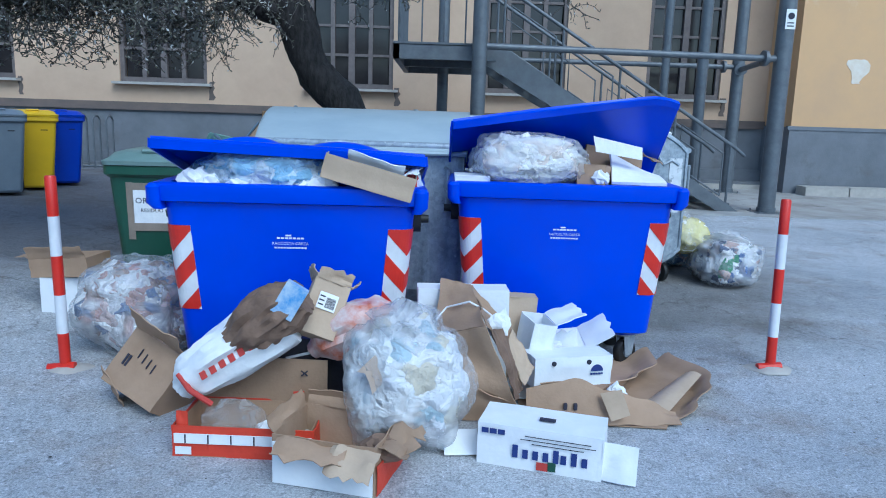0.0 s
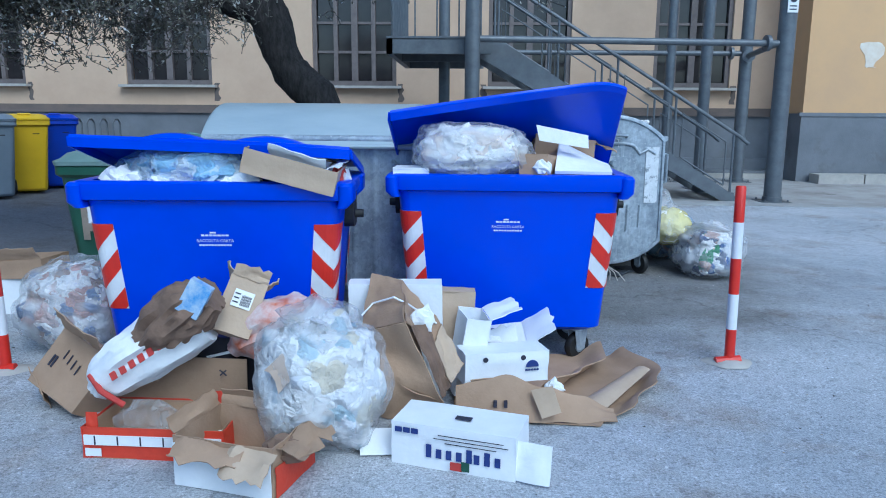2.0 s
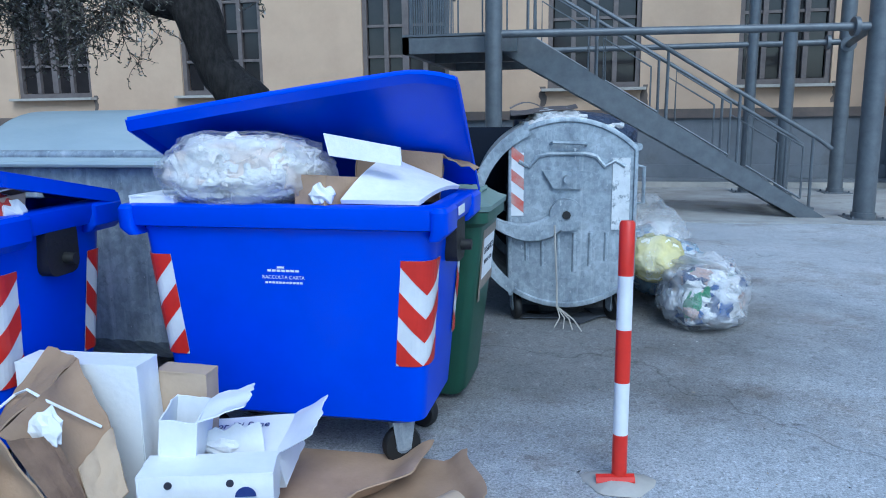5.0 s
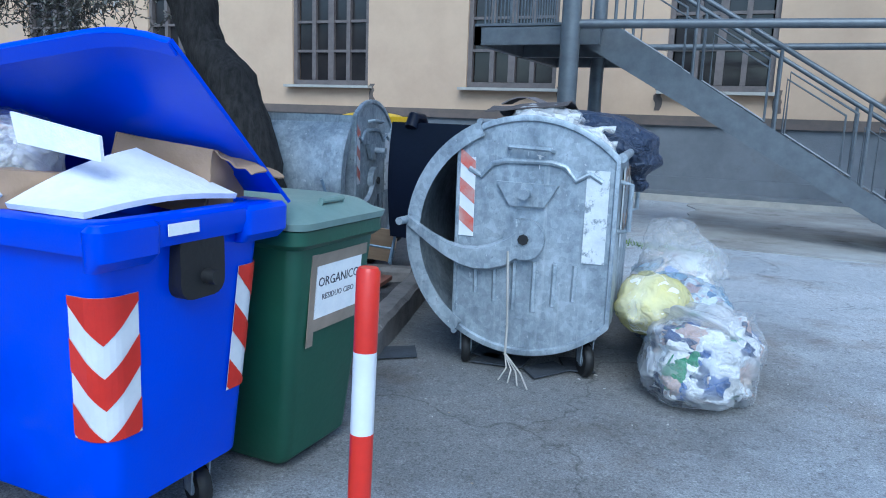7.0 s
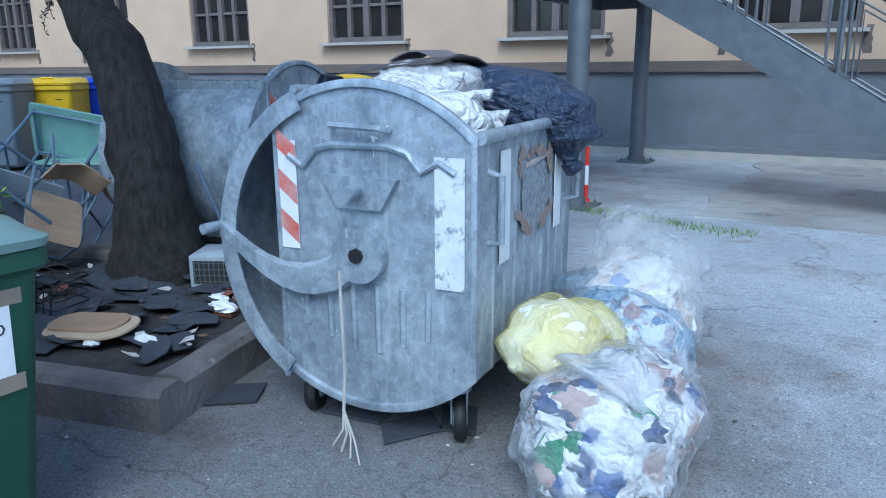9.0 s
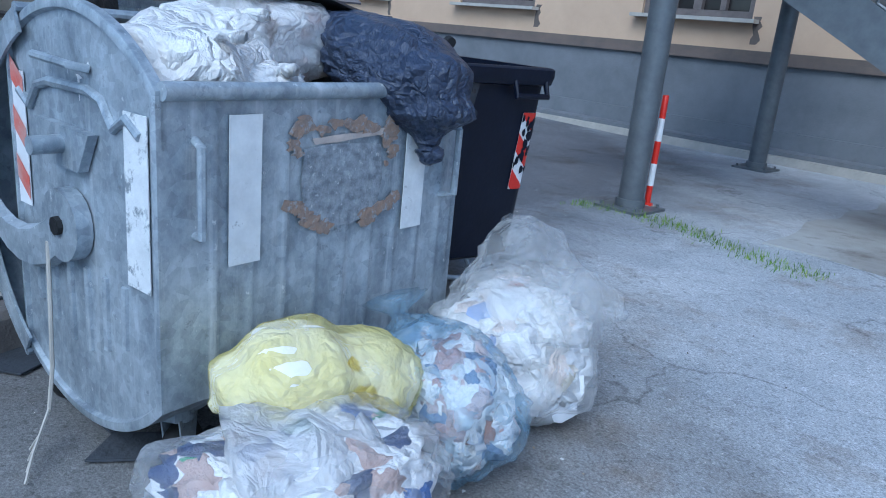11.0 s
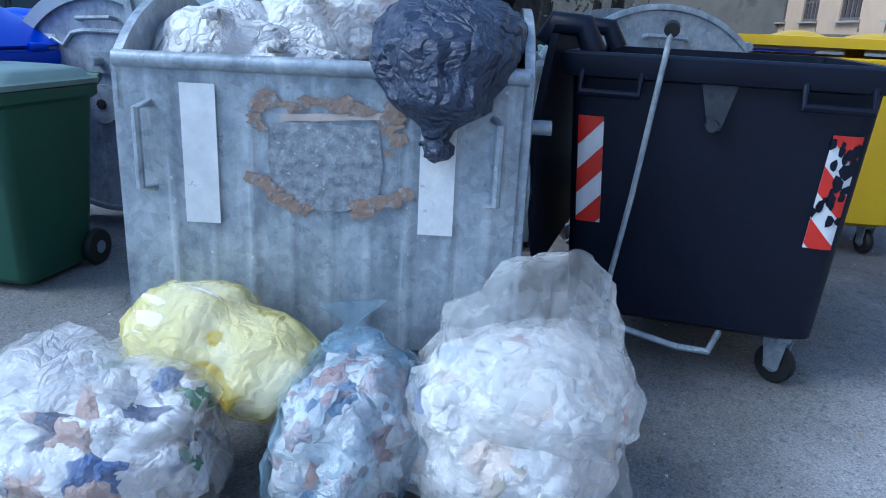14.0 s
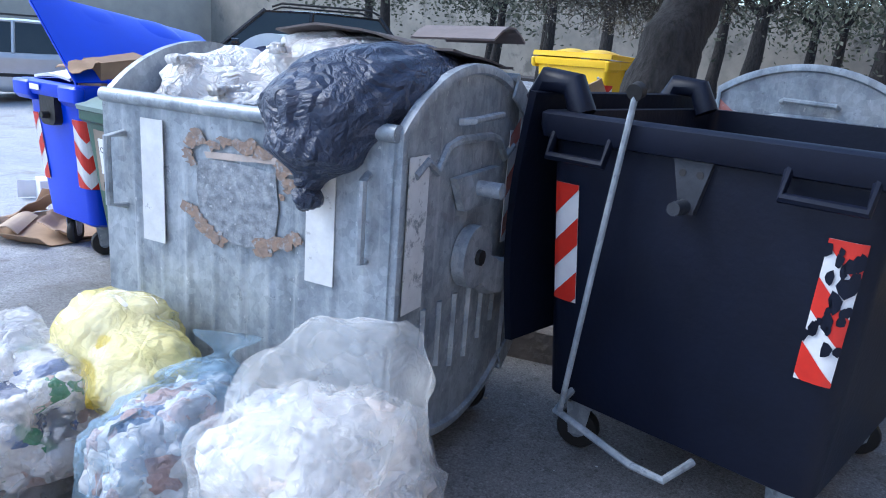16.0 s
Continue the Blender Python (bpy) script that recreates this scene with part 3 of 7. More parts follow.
def facade():
    wall = Geo()
    edges = [-46.0]
    for a, b in WINDOWS:
        edges += [a, b]
    edges.append(7.9)
    for i in range(0, len(edges), 2):
        a, b = edges[i], edges[i + 1]
        wall.box(((a + b) / 2, WALL_Y + 0.25, (1.5 + TOP) / 2), (b - a, 0.5, TOP - 1.5))
    for a, b in WINDOWS:
        wall.box(((a + b) / 2, WALL_Y + 0.25, (1.5 + SILL) / 2), (b - a, 0.5, SILL - 1.5))
        wall.box(((a + b) / 2, WALL_Y + 0.25, (HEAD + TOP) / 2), (b - a, 0.5, TOP - HEAD))
    setting("wall_north", wall, PLASTER, "ochre plastered school wall, faded and stained")
    wing = Geo().box((23, WALL_Y + 1.2, (1.5 + TOP) / 2), (30.2, 5.2, TOP - 1.5))
    setting("wall_wing", wing, PLASTER_O, "orange plastered projecting wing with a pale flaked patch")
    pl = Geo().box((-19.1, WALL_Y + 0.22, 0.75), (54, 0.6, 1.5))
    setting("wall_plinth", pl, PLINTH, "grey rendered plinth of the building")
    pw = Geo().box((23, WALL_Y + 1.2, 0.75), (30.3, 5.32, 1.5))
    setting("wall_plinth_wing", pw, PLINTH, "grey rendered plinth of the wing")
    md = Geo()
    md.box((-19.1, WALL_Y - 0.1, 1.47), (54, 0.1, 0.1)).box((-19.1, WALL_Y - 0.02, 1.56), (54, 0.12, 0.1))
    setting("trim_moulding", md, DAMP, "damp darkened moulding along the plinth")
    mw = Geo().box((23, WALL_Y - 1.43, 1.48), (30.4, 0.1, 0.08))
    setting("trim_moulding_wing", mw, PLINTH, "grey moulding along the wing")
    kb = Geo().box((-19.1, WALL_Y - 0.35, 0.09), (54, 0.5, 0.18)).box((-19.1, WALL_Y - 0.12, 0.3), (54, 0.16, 0.28))
    setting("pavement", kb, PLINTH, "low grey stepped footing along the wall")
    ke = Geo().box((-19.1, WALL_Y - 0.68, 0.06), (54, 0.14, 0.12))
    setting("kerb", ke, STONE, "pale stone kerb edging")
    kw = Geo()
    x = 8.1
    while x < 30:
        L = rng.uniform(0.8, 1.6)
        kw.box((x + L / 2, WALL_Y - 1.75, 0.11), (L - 0.03, 0.45, rng.uniform(0.2, 0.24)))
        x += L
    setting("kerb_wing", kw, STONE, "pale stone blocks at the foot of the wing")
    ap = Geo().sheet(60, 40, lambda u, v: (1.9 + 28 * u + 0.25 * noise.noise(Vector((v * 6, 3, 0))) * (1 - u), 11.93 + 5.15 * v + 0.12 * noise.noise(Vector((u * 40, 5, 0))) * (1 - v), 0.016 + 0.008 * noise.noise(Vector((u * 60, v * 12, 0)))), 0.03)
    setting("pavement_apron", ap, APRON, "pale dusty concrete apron with brown stains before the wall")
    rf = Geo().box((-4, WALL_Y + 6, TOP + 0.15), (84, 13, 0.3))
    setting("roof", rf, PLINTH, "flat roof edge of the building")
    patch = Geo()
    patch.plate([(math.cos(a) * (0.2 + 0.1 * math.sin(3 * a) + 0.05 * math.cos(5 * a)), math.sin(a) * (0.36 + 0.1 * math.cos(2 * a))) for a in [i * math.pi / 9 for i in range(18)]], 0.006, lambda u, v, w: (9.25 + u, WALL_Y - 1.404 - w, 2.75 + v))
    part("flaked_patch", patch, mat("bare_plaster", (0.75, 0.68, 0.58), (0.68, 0.58, 0.46), 0.9), bpy.data.objects["wall_wing"])


facade()


def window(i, a, b):
    w = b - a
    ob = thing("window_%d" % i, pose((a + b) / 2, WALL_Y + 0.12, SILL), "tall brown wooden window with small dark panes", "window", "", "structure")
    h = HEAD - SILL
    fr = Geo()
    fr.box((-w / 2 + 0.05, 0, h / 2), (0.1, 0.12, h)).box((w / 2 - 0.05, 0, h / 2), (0.1, 0.12, h)).box((0, 0, 0.06), (w - 0.2, 0.12, 0.12)).box((0, 0, h - 0.06), (w - 0.2, 0.12, 0.12))
    part("window_frame", fr, WINWOOD, ob, "", False)
    iw = w - 0.2
    for k, wd in ((1, 0.1), (2, 0.15), (3, 0.1)):
        part("mullion", Geo().box((-iw / 2 + iw * k / 4, -0.01, h / 2), (wd, 0.1, h - 0.25)), WINWOOD, ob, "", False)
    rows = 4
    for r in range(1, rows):
        z = 0.12 + (h - 0.24) * r / rows
        part("muntin", Geo().box((0, 0, z), (iw, 0.07, 0.06)), WINWOOD, ob, "", False)
    for k in range(4):
        for r in range(rows):
            ph = (h - 0.24) / rows
            part("pane", Geo().box((-iw / 2 + iw * (k + 0.5) / 4, 0.04, 0.12 + ph * (r + 0.5)), (iw / 4 - 0.06, 0.012, ph - 0.03)), WINGLASS, ob, "", False)
    part("window_sill", Geo().box((0, -0.16, -0.03), (w + 0.24, 0.34, 0.06)), STONE, ob, "pale stone sill", False)
    q = random.Random(i)
    n = 14
    for sx in (-1, 1):
        if sx < 0 and q.random() < 0.5:
            continue
        drip = [(sx * (w / 2 + 0.1) + (q.uniform(0.03, 0.1) if k < n / 2 else -q.uniform(0.03, 0.09)), 0.05 - 0.5 * (k if k < n / 2 else n - 1 - k) / (n / 2)) for k in range(n)]
        part("drip_stain", Geo().plate(drip, 0.004, lambda u, v, ww: (u, -0.121 - ww, v)), DAMP, ob, "dark damp stain below the sill", False)
    # added near-black sheet stands in for the unlit room behind the panes
    part("back", Geo().box((0, 0.36, h / 2), (w, 0.02, h)), UNLIT, ob, "", False)


for i, (a, b) in enumerate(WINDOWS):
    window(i + 1, a, b)


# ---- external staircase ----
def column(x, y, top, r=0.12, lab="round grey painted steel column on a base plate"):
    ob = thing("steel_column", pose(x, y, 0), lab, "column", "columns of the fire stair")
    part("shaft", Geo().tube([(0, 0, 0.02), (0, 0, top)], r, 20), STEEL, ob)
    part("base_plate", Geo().loft([rrect(0.5, 0.5, 0.02, 0), rrect(0.5, 0.5, 0.02, 0.025)]), STEEL, ob)
    for qx, qy in ((-1, -1), (1, -1), (1, 1), (-1, 1)):
        part("bolt", Geo().tube([(qx * 0.19, qy * 0.19, 0.02), (qx * 0.19, qy * 0.19, 0.06)], 0.015, 6), STEEL, ob)
    part("collar", Geo().tube([(0, 0, 0.02), (0, 0, 0.1)], r + 0.02, 20), STEEL, ob)
    return ob


def stair():
    y0, y1 = 12.5, 13.9
    foot, head, zt = 5.13, 0.78, 2.68
    ob = thing("fire_stair", pose(0, 0, 0), "grey steel outdoor fire stair with tubular rails", "staircase")
    n = 14
    for y in (y0, y1):
        poly = [(foot + 0.15, 0.0), (foot - 0.22, 0.0), (head - 0.1, zt - 0.28), (head - 0.1, zt), (head + 0.25, zt)]
        part("stringer", Geo().plate(poly, 0.06, lambda u, v, w, y=y: (u, y + w, v)), STEEL, ob, "", False)
    for k in range(n):
        u = (k + 0.5) / n
        x, z = foot + (head - foot) * u, zt * (k + 1) / n - 0.06
        part("tread", Geo().box((x, (y0 + y1) / 2 + 0.03, z), (0.29, y1 - y0 - 0.08, 0.035)), STEEL, ob, "", False)
    slope = zt / (foot - head)
    for y in (y0 + 0.03, y1 + 0.03):
        hz = lambda x, h: zt + (head - x) * slope + h
        part("handrail", Geo().tube([(foot + 0.15, y, hz(foot, 0.98)), (foot, y, hz(foot, 1.1)), (head, y, hz(head, 1.1)), (-0.7, y, zt + 1.1)], 0.032, 10), STEEL, ob)
        for k in range(5):
            x = foot - 0.1 - k * 1.0
            part("post", Geo().tube([(x, y, hz(x, -0.05)), (x, y, hz(x, 1.1))], 0.022, 8), STEEL, ob)
        for k in range(4):
            xa, xb = foot - 0.22 - k, foot - 0.98 - k
            loop = [(xa, y, hz(xa, 0.15)), (xa, y, hz(xa, 0.88)), (xb, y, hz(xb, 0.88)), (xb, y, hz(xb, 0.15)), (xa, y, hz(xa, 0.15))]
            part("rail_panel", Geo().tube(loop, 0.016, 6), STEEL, ob)
    part("landing", Geo().box((0.05, 14.3, zt - 0.02), (1.7, 4.1, 0.05)), STEEL, ob, "", False)
    for y in (12.3, 14.2, 16.3):
        part("landing_beam", Geo().box((0.05, y, zt - 0.15), (1.7, 0.1, 0.24)), STEEL, ob, "", False)
    part("landing_beam", Geo().box((-0.75, 14.3, zt - 0.15), (0.1, 4.1, 0.24)), STEEL, ob, "", False)
    for k in range(5):
        x = -0.7 + 0.36 * k
        part("baluster", Geo().tube([(x, 12.38, zt), (x, 12.38, zt + 1.1)], 0.014, 6), STEEL, ob)
    for k in range(24):
        y = 12.45 + 0.16 * k
        part("baluster", Geo().tube([(-0.73, y, zt), (-0.73, y, zt + 1.1)], 0.012, 6), STEEL, ob)
    part("handrail", Geo().tube([(-0.73, 12.38, zt + 1.1), (-0.73, 16.3, zt + 1.1)], 0.03, 8), STEEL, ob)


stair()
column(0.60, 11.95, 7.5)
column(0.05, 16.2, 7.5)
column(5.75, 12.52, 8.0, 0.14)
column(6.5, 16.2, 8.0, 0.13)
column(5.15, 14.6, 8.0, 0.11)
column(4.9, 16.2, 8.0, 0.1)


def tie(a, b, z):
    ob = thing("tie_beam", pose(0, 0, 0), "round grey steel tie tube between the stair columns", "beam", "ties of the fire stair")
    part("tube", Geo().tube([(*a, z), (*b, z)], 0.055, 12), STEEL, ob)
    d = (Vector((*b, 0)) - Vector((*a, 0))).normalized()
    c = Vector((*b, z)) - d * 0.32
    part("flange", Geo().tube([c - d * 0.03, c + d * 0.03], 0.13, 16), STEEL, ob)


tie((0.60, 11.95), (5.75, 12.52), 2.62)
tie((0.05, 16.2), (6.5, 16.2), 2.75)
tie((5.75, 12.52), (6.5, 16.2), 2.68)
sg = thing("column_sign", pose(5.75, 12.37, 3.25), "small white notice fixed to the steel column", "sign")
part("plate", Geo().box((0, 0, 0), (0.17, 0.012, 0.32)), PAPER, sg, "", False)
part("symbol", Geo().tube([(0, -0.007, 0.05), (0, -0.011, 0.05)], 0.055, 20), INK, sg)
for k in range(2):
    part("text_bar", Geo().box((0, -0.008, -0.06 - 0.05 * k), (0.11, 0.004, 0.018)), INK, sg, "", False)


# ---- red and white bollards ----
def bollard(x, y, h, lean=(0, 0)):
    ob = thing("bollard", pose(x, y, 0, lean[0], lean[1], 0), "slim red and white striped steel bollard, paint scuffed", "bollard", "striped bollards")
    part("footing", Geo().loft([[(math.cos(a) * (0.14 + 0.03 * math.sin(3 * a)) * k, math.sin(a) * (0.13 + 0.02 * math.cos(2 * a)) * k, z) for a in [i * math.pi / 8 for i in range(16)]] for k, z in ((1.0, 0.0), (0.9, 0.012), (0.4, 0.03))]), STONE, ob, "crumbled cement footing")
    n = 5
    for i in range(n):
        z0, z1 = h * i / n, h * (i + 1) / n
        pts = [(0, 0, z0), (0, 0, z1)] if i < n - 1 else [(0, 0, z0), (0, 0, z1 - 0.01), (0, 0, z1)]
        r = 0.030 if i < n - 1 else [0.030, 0.030, 0.024]
        part("red_band" if i % 2 == 0 else "white_band", Geo().tube(pts, r, 18), RED if i % 2 == 0 else WHITE, ob)
    part("base_collar", Geo().tube([(-0.09, -0.02, 0.02), (0.06, -0.01, 0.03)], 0.025, 8), RED, ob)
    return ob


bollard(-2.13, 3.91, 1.11, (0, -1))
bollard(2.065, 4.24, 1.065, (-2.5, 0.2))
bollard(0.66, 12.17, 1.08)


# ---- wheeled containers ----
def castor(parent, x, y, r=0.09, turn=0.0, z=0.0):
    """A swivel castor: fork, tyre and hub."""
    m = Matrix.Rotation(radians(turn), 3, "Z")
    to = lambda p: Vector((x, y, z)) + m @ Vector(p)
    fk = Geo()
    for q in (-0.032, 0.032):
        fk.add([to(p) for p in ((-0.05, q, 2 * r + 0.03), (0.05, q, 2 * r + 0.03), (0.03, q, r * 0.8), (-0.03, q, r * 0.8), (-0.05, q + 0.006, 2 * r + 0.03), (0.05, q + 0.006, 2 * r + 0.03), (0.03, q + 0.006, r * 0.8), (-0.03, q + 0.006, r * 0.8))],
               [(0, 1, 2, 3), (7, 6, 5, 4), (0, 4, 5, 1), (1, 5, 6, 2), (2, 6, 7, 3), (3, 7, 4, 0)])
    fk.tube([to((0, 0, 2 * r + 0.02)), to((0, 0, 2 * r + 0.08))], 0.05, 10)
    wheel = part("castor", fk, GALV, parent)
    prof = [(-0.025, r * 0.55), (-0.025, r * 0.9), (-0.012, r), (0.012, r), (0.025, r * 0.9), (0.025, r * 0.55)]
    part("tyre", Geo().loft([circle(q, 18, lambda u, v, w=w: to((u, w, r + v))) for w, q in prof], True, True), BLACK, wheel)
    part("hub", Geo().tube([to((0, -0.03, r)), to((0, 0.03, r))], r * 0.4, 12), GREYP, wheel)


class Body:
    """Tapered tub: outer half sizes by height."""
    def __init__(self, w0, d0, w1, d1, z0, z1, r=0.07):
        self.q = (w0, d0, w1, d1, z0, z1, r)

    def half(self, z):
        w0, d0, w1, d1, z0, z1, r = self.q
        t = (z - z0) / (z1 - z0)
        return (w0 + (w1 - w0) * t) / 2, (d0 + (d1 - d0) * t) / 2

    def corner(self, s, z, sx, sy, off):
        hw, hd = self.half(z)
        r = self.q[6]
        a = r * math.pi / 4
        if abs(s) <= a:
            t = math.pi / 4 + s / r
            nx, ny = math.sin(t), math.cos(t)
            x, y = hw - r + (r + off) * nx, hd - r + (r + off) * ny
        elif s < 0:
            x, y = hw - r + (s + a), hd + off
        else:
            x, y = hw + off, hd - r - (s - a)
        return (sx * x, sy * y, z)


def corner_sticker(parent, body, sx, sy, z0, z1, half=0.15, bands=5, s0=None, s1=None):
    s0, s1 = -half if s0 is None else s0, half if s1 is None else s1
    ss = [s0 + (s1 - s0) * i / 14 for i in range(15)]
    if s0 < 0 < s1 and 0 not in ss:
        ss = sorted(ss + [0.0])
    w = Geo()
    for i in range(len(ss) - 1):
        k = [body.corner(s, z, sx, sy, 0.003) for s, z in ((ss[i], z0), (ss[i + 1], z0), (ss[i + 1], z1), (ss[i], z1))]
        w.add(k, [(0, 1, 2, 3) if sx * sy < 0 else (3, 2, 1, 0)])
    st = part("reflective_sticker", w, WHITE, parent, "red and white chevron reflective sticker")
    step, slope = 0.2, 1.06
    for b in range(4):
        rd = Geo()
        low = z1 - 0.142 - step * b
        thick = 0.15 if b == 0 else 0.1
        for i in range(len(ss) - 1):
            la, lb = low + slope * abs(ss[i]), low + slope * abs(ss[i + 1])
            q = [(ss[i], la), (ss[i + 1], lb), (ss[i + 1], lb + thick), (ss[i], la + thick)]
            q = [(s, min(max(z, z0), z1)) for s, z in q]
            if q[2][1] - q[1][1] < 1e-4 and q[3][1] - q[0][1] < 1e-4:
                continue
            k = [body.corner(s, z, sx, sy, 0.0055) for s, z in q]
            rd.add(k, [(0, 1, 2, 3) if sx * sy < 0 else (3, 2, 1, 0)])
        if rd.v:
            part("red_stripe", rd, RED, st)


def flat_lid(parent, w, length, back_y, back_z, rise_l, rise_r, material, droop=0.05, bulge=0.03):
    """A hinged lid, its front edge lifted by rise_l and rise_r degrees at its two ends."""
    def at(u, v, off=0.0):
        a = radians(rise_l + (rise_r - rise_l) * u)
        e = abs(2 * min(max(u, 0), 1) - 1)
        k = math.sin(math.pi * min(max(v, 0), 1)) ** 0.7 * (1 - e ** 3) * bulge
        v *= 1 - 1.1 * bulge * max(0, (u - 0.84) / 0.16) ** 2
        y = back_y - math.cos(a) * length * v
        return Vector((-w / 2 + w * u, y - math.sin(a) * (k + off), back_z + math.sin(a) * length * v + math.cos(a) * (k + off)))
    lid = part("lid", Geo().sheet(24, 14, lambda u, v: at(u, v), 0.012), material, parent)
    sk = Geo()
    sk.sheet(24, 2, lambda u, v: at(u, 1.0 + 0.006 * v, -droop * v), 0.012)
    sk.sheet(2, 14, lambda u, v: at(-0.004 * (1 - u), v, -droop * (1 - u)), 0.012)
    sk.sheet(2, 14, lambda u, v: at(1 + 0.004 * u, v, -droop * u), 0.012)
    part("lid_lip", sk, material, lid)
    for ua, ub in ((0.22, 0.46), (0.56, 0.84)):
        dome = Geo().sheet(16, 8, lambda u, v: at(ua + (ub - ua) * u, 0.45 + 0.48 * v, 0.05 * (math.sin(math.pi * u) * math.sin(math.pi * v)) ** 0.5))
        part("lid_rib", dome, material, lid)
    for u in (0.2, 0.8):
        part("hinge", Geo().tube([at(u - 0.05, 0.0), at(u + 0.05, 0.0)], 0.025, 10), material, lid)
    return lid


def trunnion(parent, hw, z, side, shape):
    """The lifting plate and its pin on a side wall."""
    x = side * hw
    pl = Geo()
    if shape == "round":
        pl.loft([[(x + side * k, p, q) for p, q, _ in rrect(0.19, 0.21, 0.05, 0, 4, 0.0, z)] for k in (-0.03, 0.035, 0.045)])
        mt = BLACK
    else:
        pl.plate([(-0.065, 0.11), (0.065, 0.11), (0.05, 0.05), (0.03, -0.03), (0.022, -0.06), (-0.022, -0.06), (-0.03, -0.03), (-0.05, 0.05)], 0.03, lambda u, v, w: (x + side * (w - 0.005), u, z + v))
        mt = mat("scuffed_plate", (0.045, 0.05, 0.065), (0.025, 0.03, 0.04), 0.45, 0.3)
    p = part("trunnion_plate", pl, mt, parent)
    part("trunnion_pin", Geo().tube([(x + side * 0.02, 0.01, z - 0.04), (x + side * 0.09, 0.01, z - 0.04)], [0.026, 0.022], 12), mt if shape != "round" else BLACK, p)
    if shape != "round":
        for u in (-0.028, 0.028):
            part("hole", Geo().tube([(x + side * 0.024, u, z + 0.065), (x + side * 0.027, u, z + 0.065)], 0.012, 10), UNLIT, p)


def container(m, material, label, w=1.37, d=0.78, rim=1.13, z0=0.2, lid=None, rimmat=None, group="paper containers", chev=True, holes=False, plate="round", front=True):
    ob = thing("wheeled_container", m, label, "waste container", group)
    body = Body(w - 0.25, d - 0.2, w - 0.1, d - 0.08, z0, rim - 0.05)
    w0, d0, w1, d1, a, b, r = body.q
    g = Geo()
    outer = [rrect(w0 - 0.1, d0 - 0.1, r, z0), rrect(w0, d0, r, z0 + 0.03), rrect(w1, d1, r, b), rrect(w1 - 0.03, d1 - 0.03, r, b), rrect(w0 - 0.03, d0 - 0.03, r, z0 + 0.08)]
    g.loft(outer, True, True)
    part("body", g, material, ob)
    rm = Geo().loft([rrect(w1 - 0.01, d1 - 0.01, 0.06, rim - 0.1), rrect(w - 0.03, d - 0.02, 0.07, rim - 0.09), rrect(w, d, 0.08, rim - 0.05), rrect(w, d, 0.08, rim - 0.01), rrect(w - 0.03, d - 0.03, 0.07, rim), rrect(w1 - 0.06, d1 - 0.06, 0.05, rim), rrect(w1 - 0.06, d1 - 0.06, 0.05, rim - 0.1)], False, False, True)
    part("rim", rm, rimmat or material, ob)
    for sx in (-1, 1):
        for y in ((-d / 2 + 0.2, d / 2 - 0.2) if holes else (-d / 2 + 0.1, d / 2 - 0.1)):
            hd = Geo()
            x = sx * (w / 2 - (0.012 if holes else 0.026))
            if holes:
                hd.tube([(x - sx * 0.02, y - 0.11, rim - 0.04), (x + sx * 0.02, y - 0.11, rim - 0.15), (x + sx * 0.02, y + 0.11, rim - 0.15), (x - sx * 0.02, y + 0.11, rim - 0.04)], 0.017, 8)
            else:
                hd.loft([rrect(0.05, 0.2, 0.02, rim - 0.13, 3, x - sx * 0.02, y), rrect(0.07, 0.22, 0.025, rim - 0.1, 3, x, y), rrect(0.075, 0.23, 0.03, rim - 0.02, 3, x, y), rrect(0.05, 0.2, 0.02, rim - 0.004, 3, x, y)])
            part("grip", hd, rimmat or material, ob)
        zp = rim - (0.165 if plate == "round" else 0.20)
        trunnion(ob, body.half(zp)[0], zp, sx, plate)
        for sy in (-1, 1):
            castor(ob, sx * (w0 / 2 - 0.12), sy * (d0 / 2 - 0.1), 0.085, rng.uniform(0, 360))
            if chev:
                corner_sticker(ob, body, sx, sy, 0.475, 0.915, 0.11, 5)
    if lid:
        flat_lid(ob, w - 0.02, d - 0.03, d / 2 - 0.01, rim + 0.02, lid[0], lid[1], material, bulge=lid[2] if len(lid) > 2 else 0.03)
    if front:
        hw, hd = body.half(0.83)
        tilt = math.degrees(math.atan2((d1 - d0) / 2, b - a))
        lg = Geo()
        for k in range(7):
            lg.box((-0.06 + k * 0.02, -hd - 0.0, 0.858), (0.016, 0.004, 0.009))
        lg.box((-0.01, -hd - 0.002, 0.872), (0.03, 0.004, 0.008))
        part("printed_mark", lg, WHITE, ob, "", False)
        letters("RACCOLTA CARTA", 0.021, WHITE, ob, pose(0, -hd - 0.0015, 0.83, 90 + tilt, 0, 0))
        tx = Geo()
        for k in range(11):
            tx.box((-0.075 + k * 0.015, -hd + 0.002, 0.808), (0.011, 0.004, 0.008))
        part("printed_line", tx, WHITE, ob, "", False)
    return ob


LEFT_BIN = pose(-0.80, 3.92, 0, 0, 0, 3)
RIGHT_BIN = pose(0.72, 4.48, 0, 0, 0, -1)
container(LEFT_BIN, BLUE, "bright blue plastic paper container, overflowing under its lid", lid=(15, 11, 0.04))
rb = container(RIGHT_BIN, BLUE, "bright blue plastic paper container with its lid propped open", lid=(25, 43, 0.085))

part("label", Geo().box((0.693, -0.10, 1.09), (0.004, 0.12, 0.035)), PAPER, rb, "small white label", False)

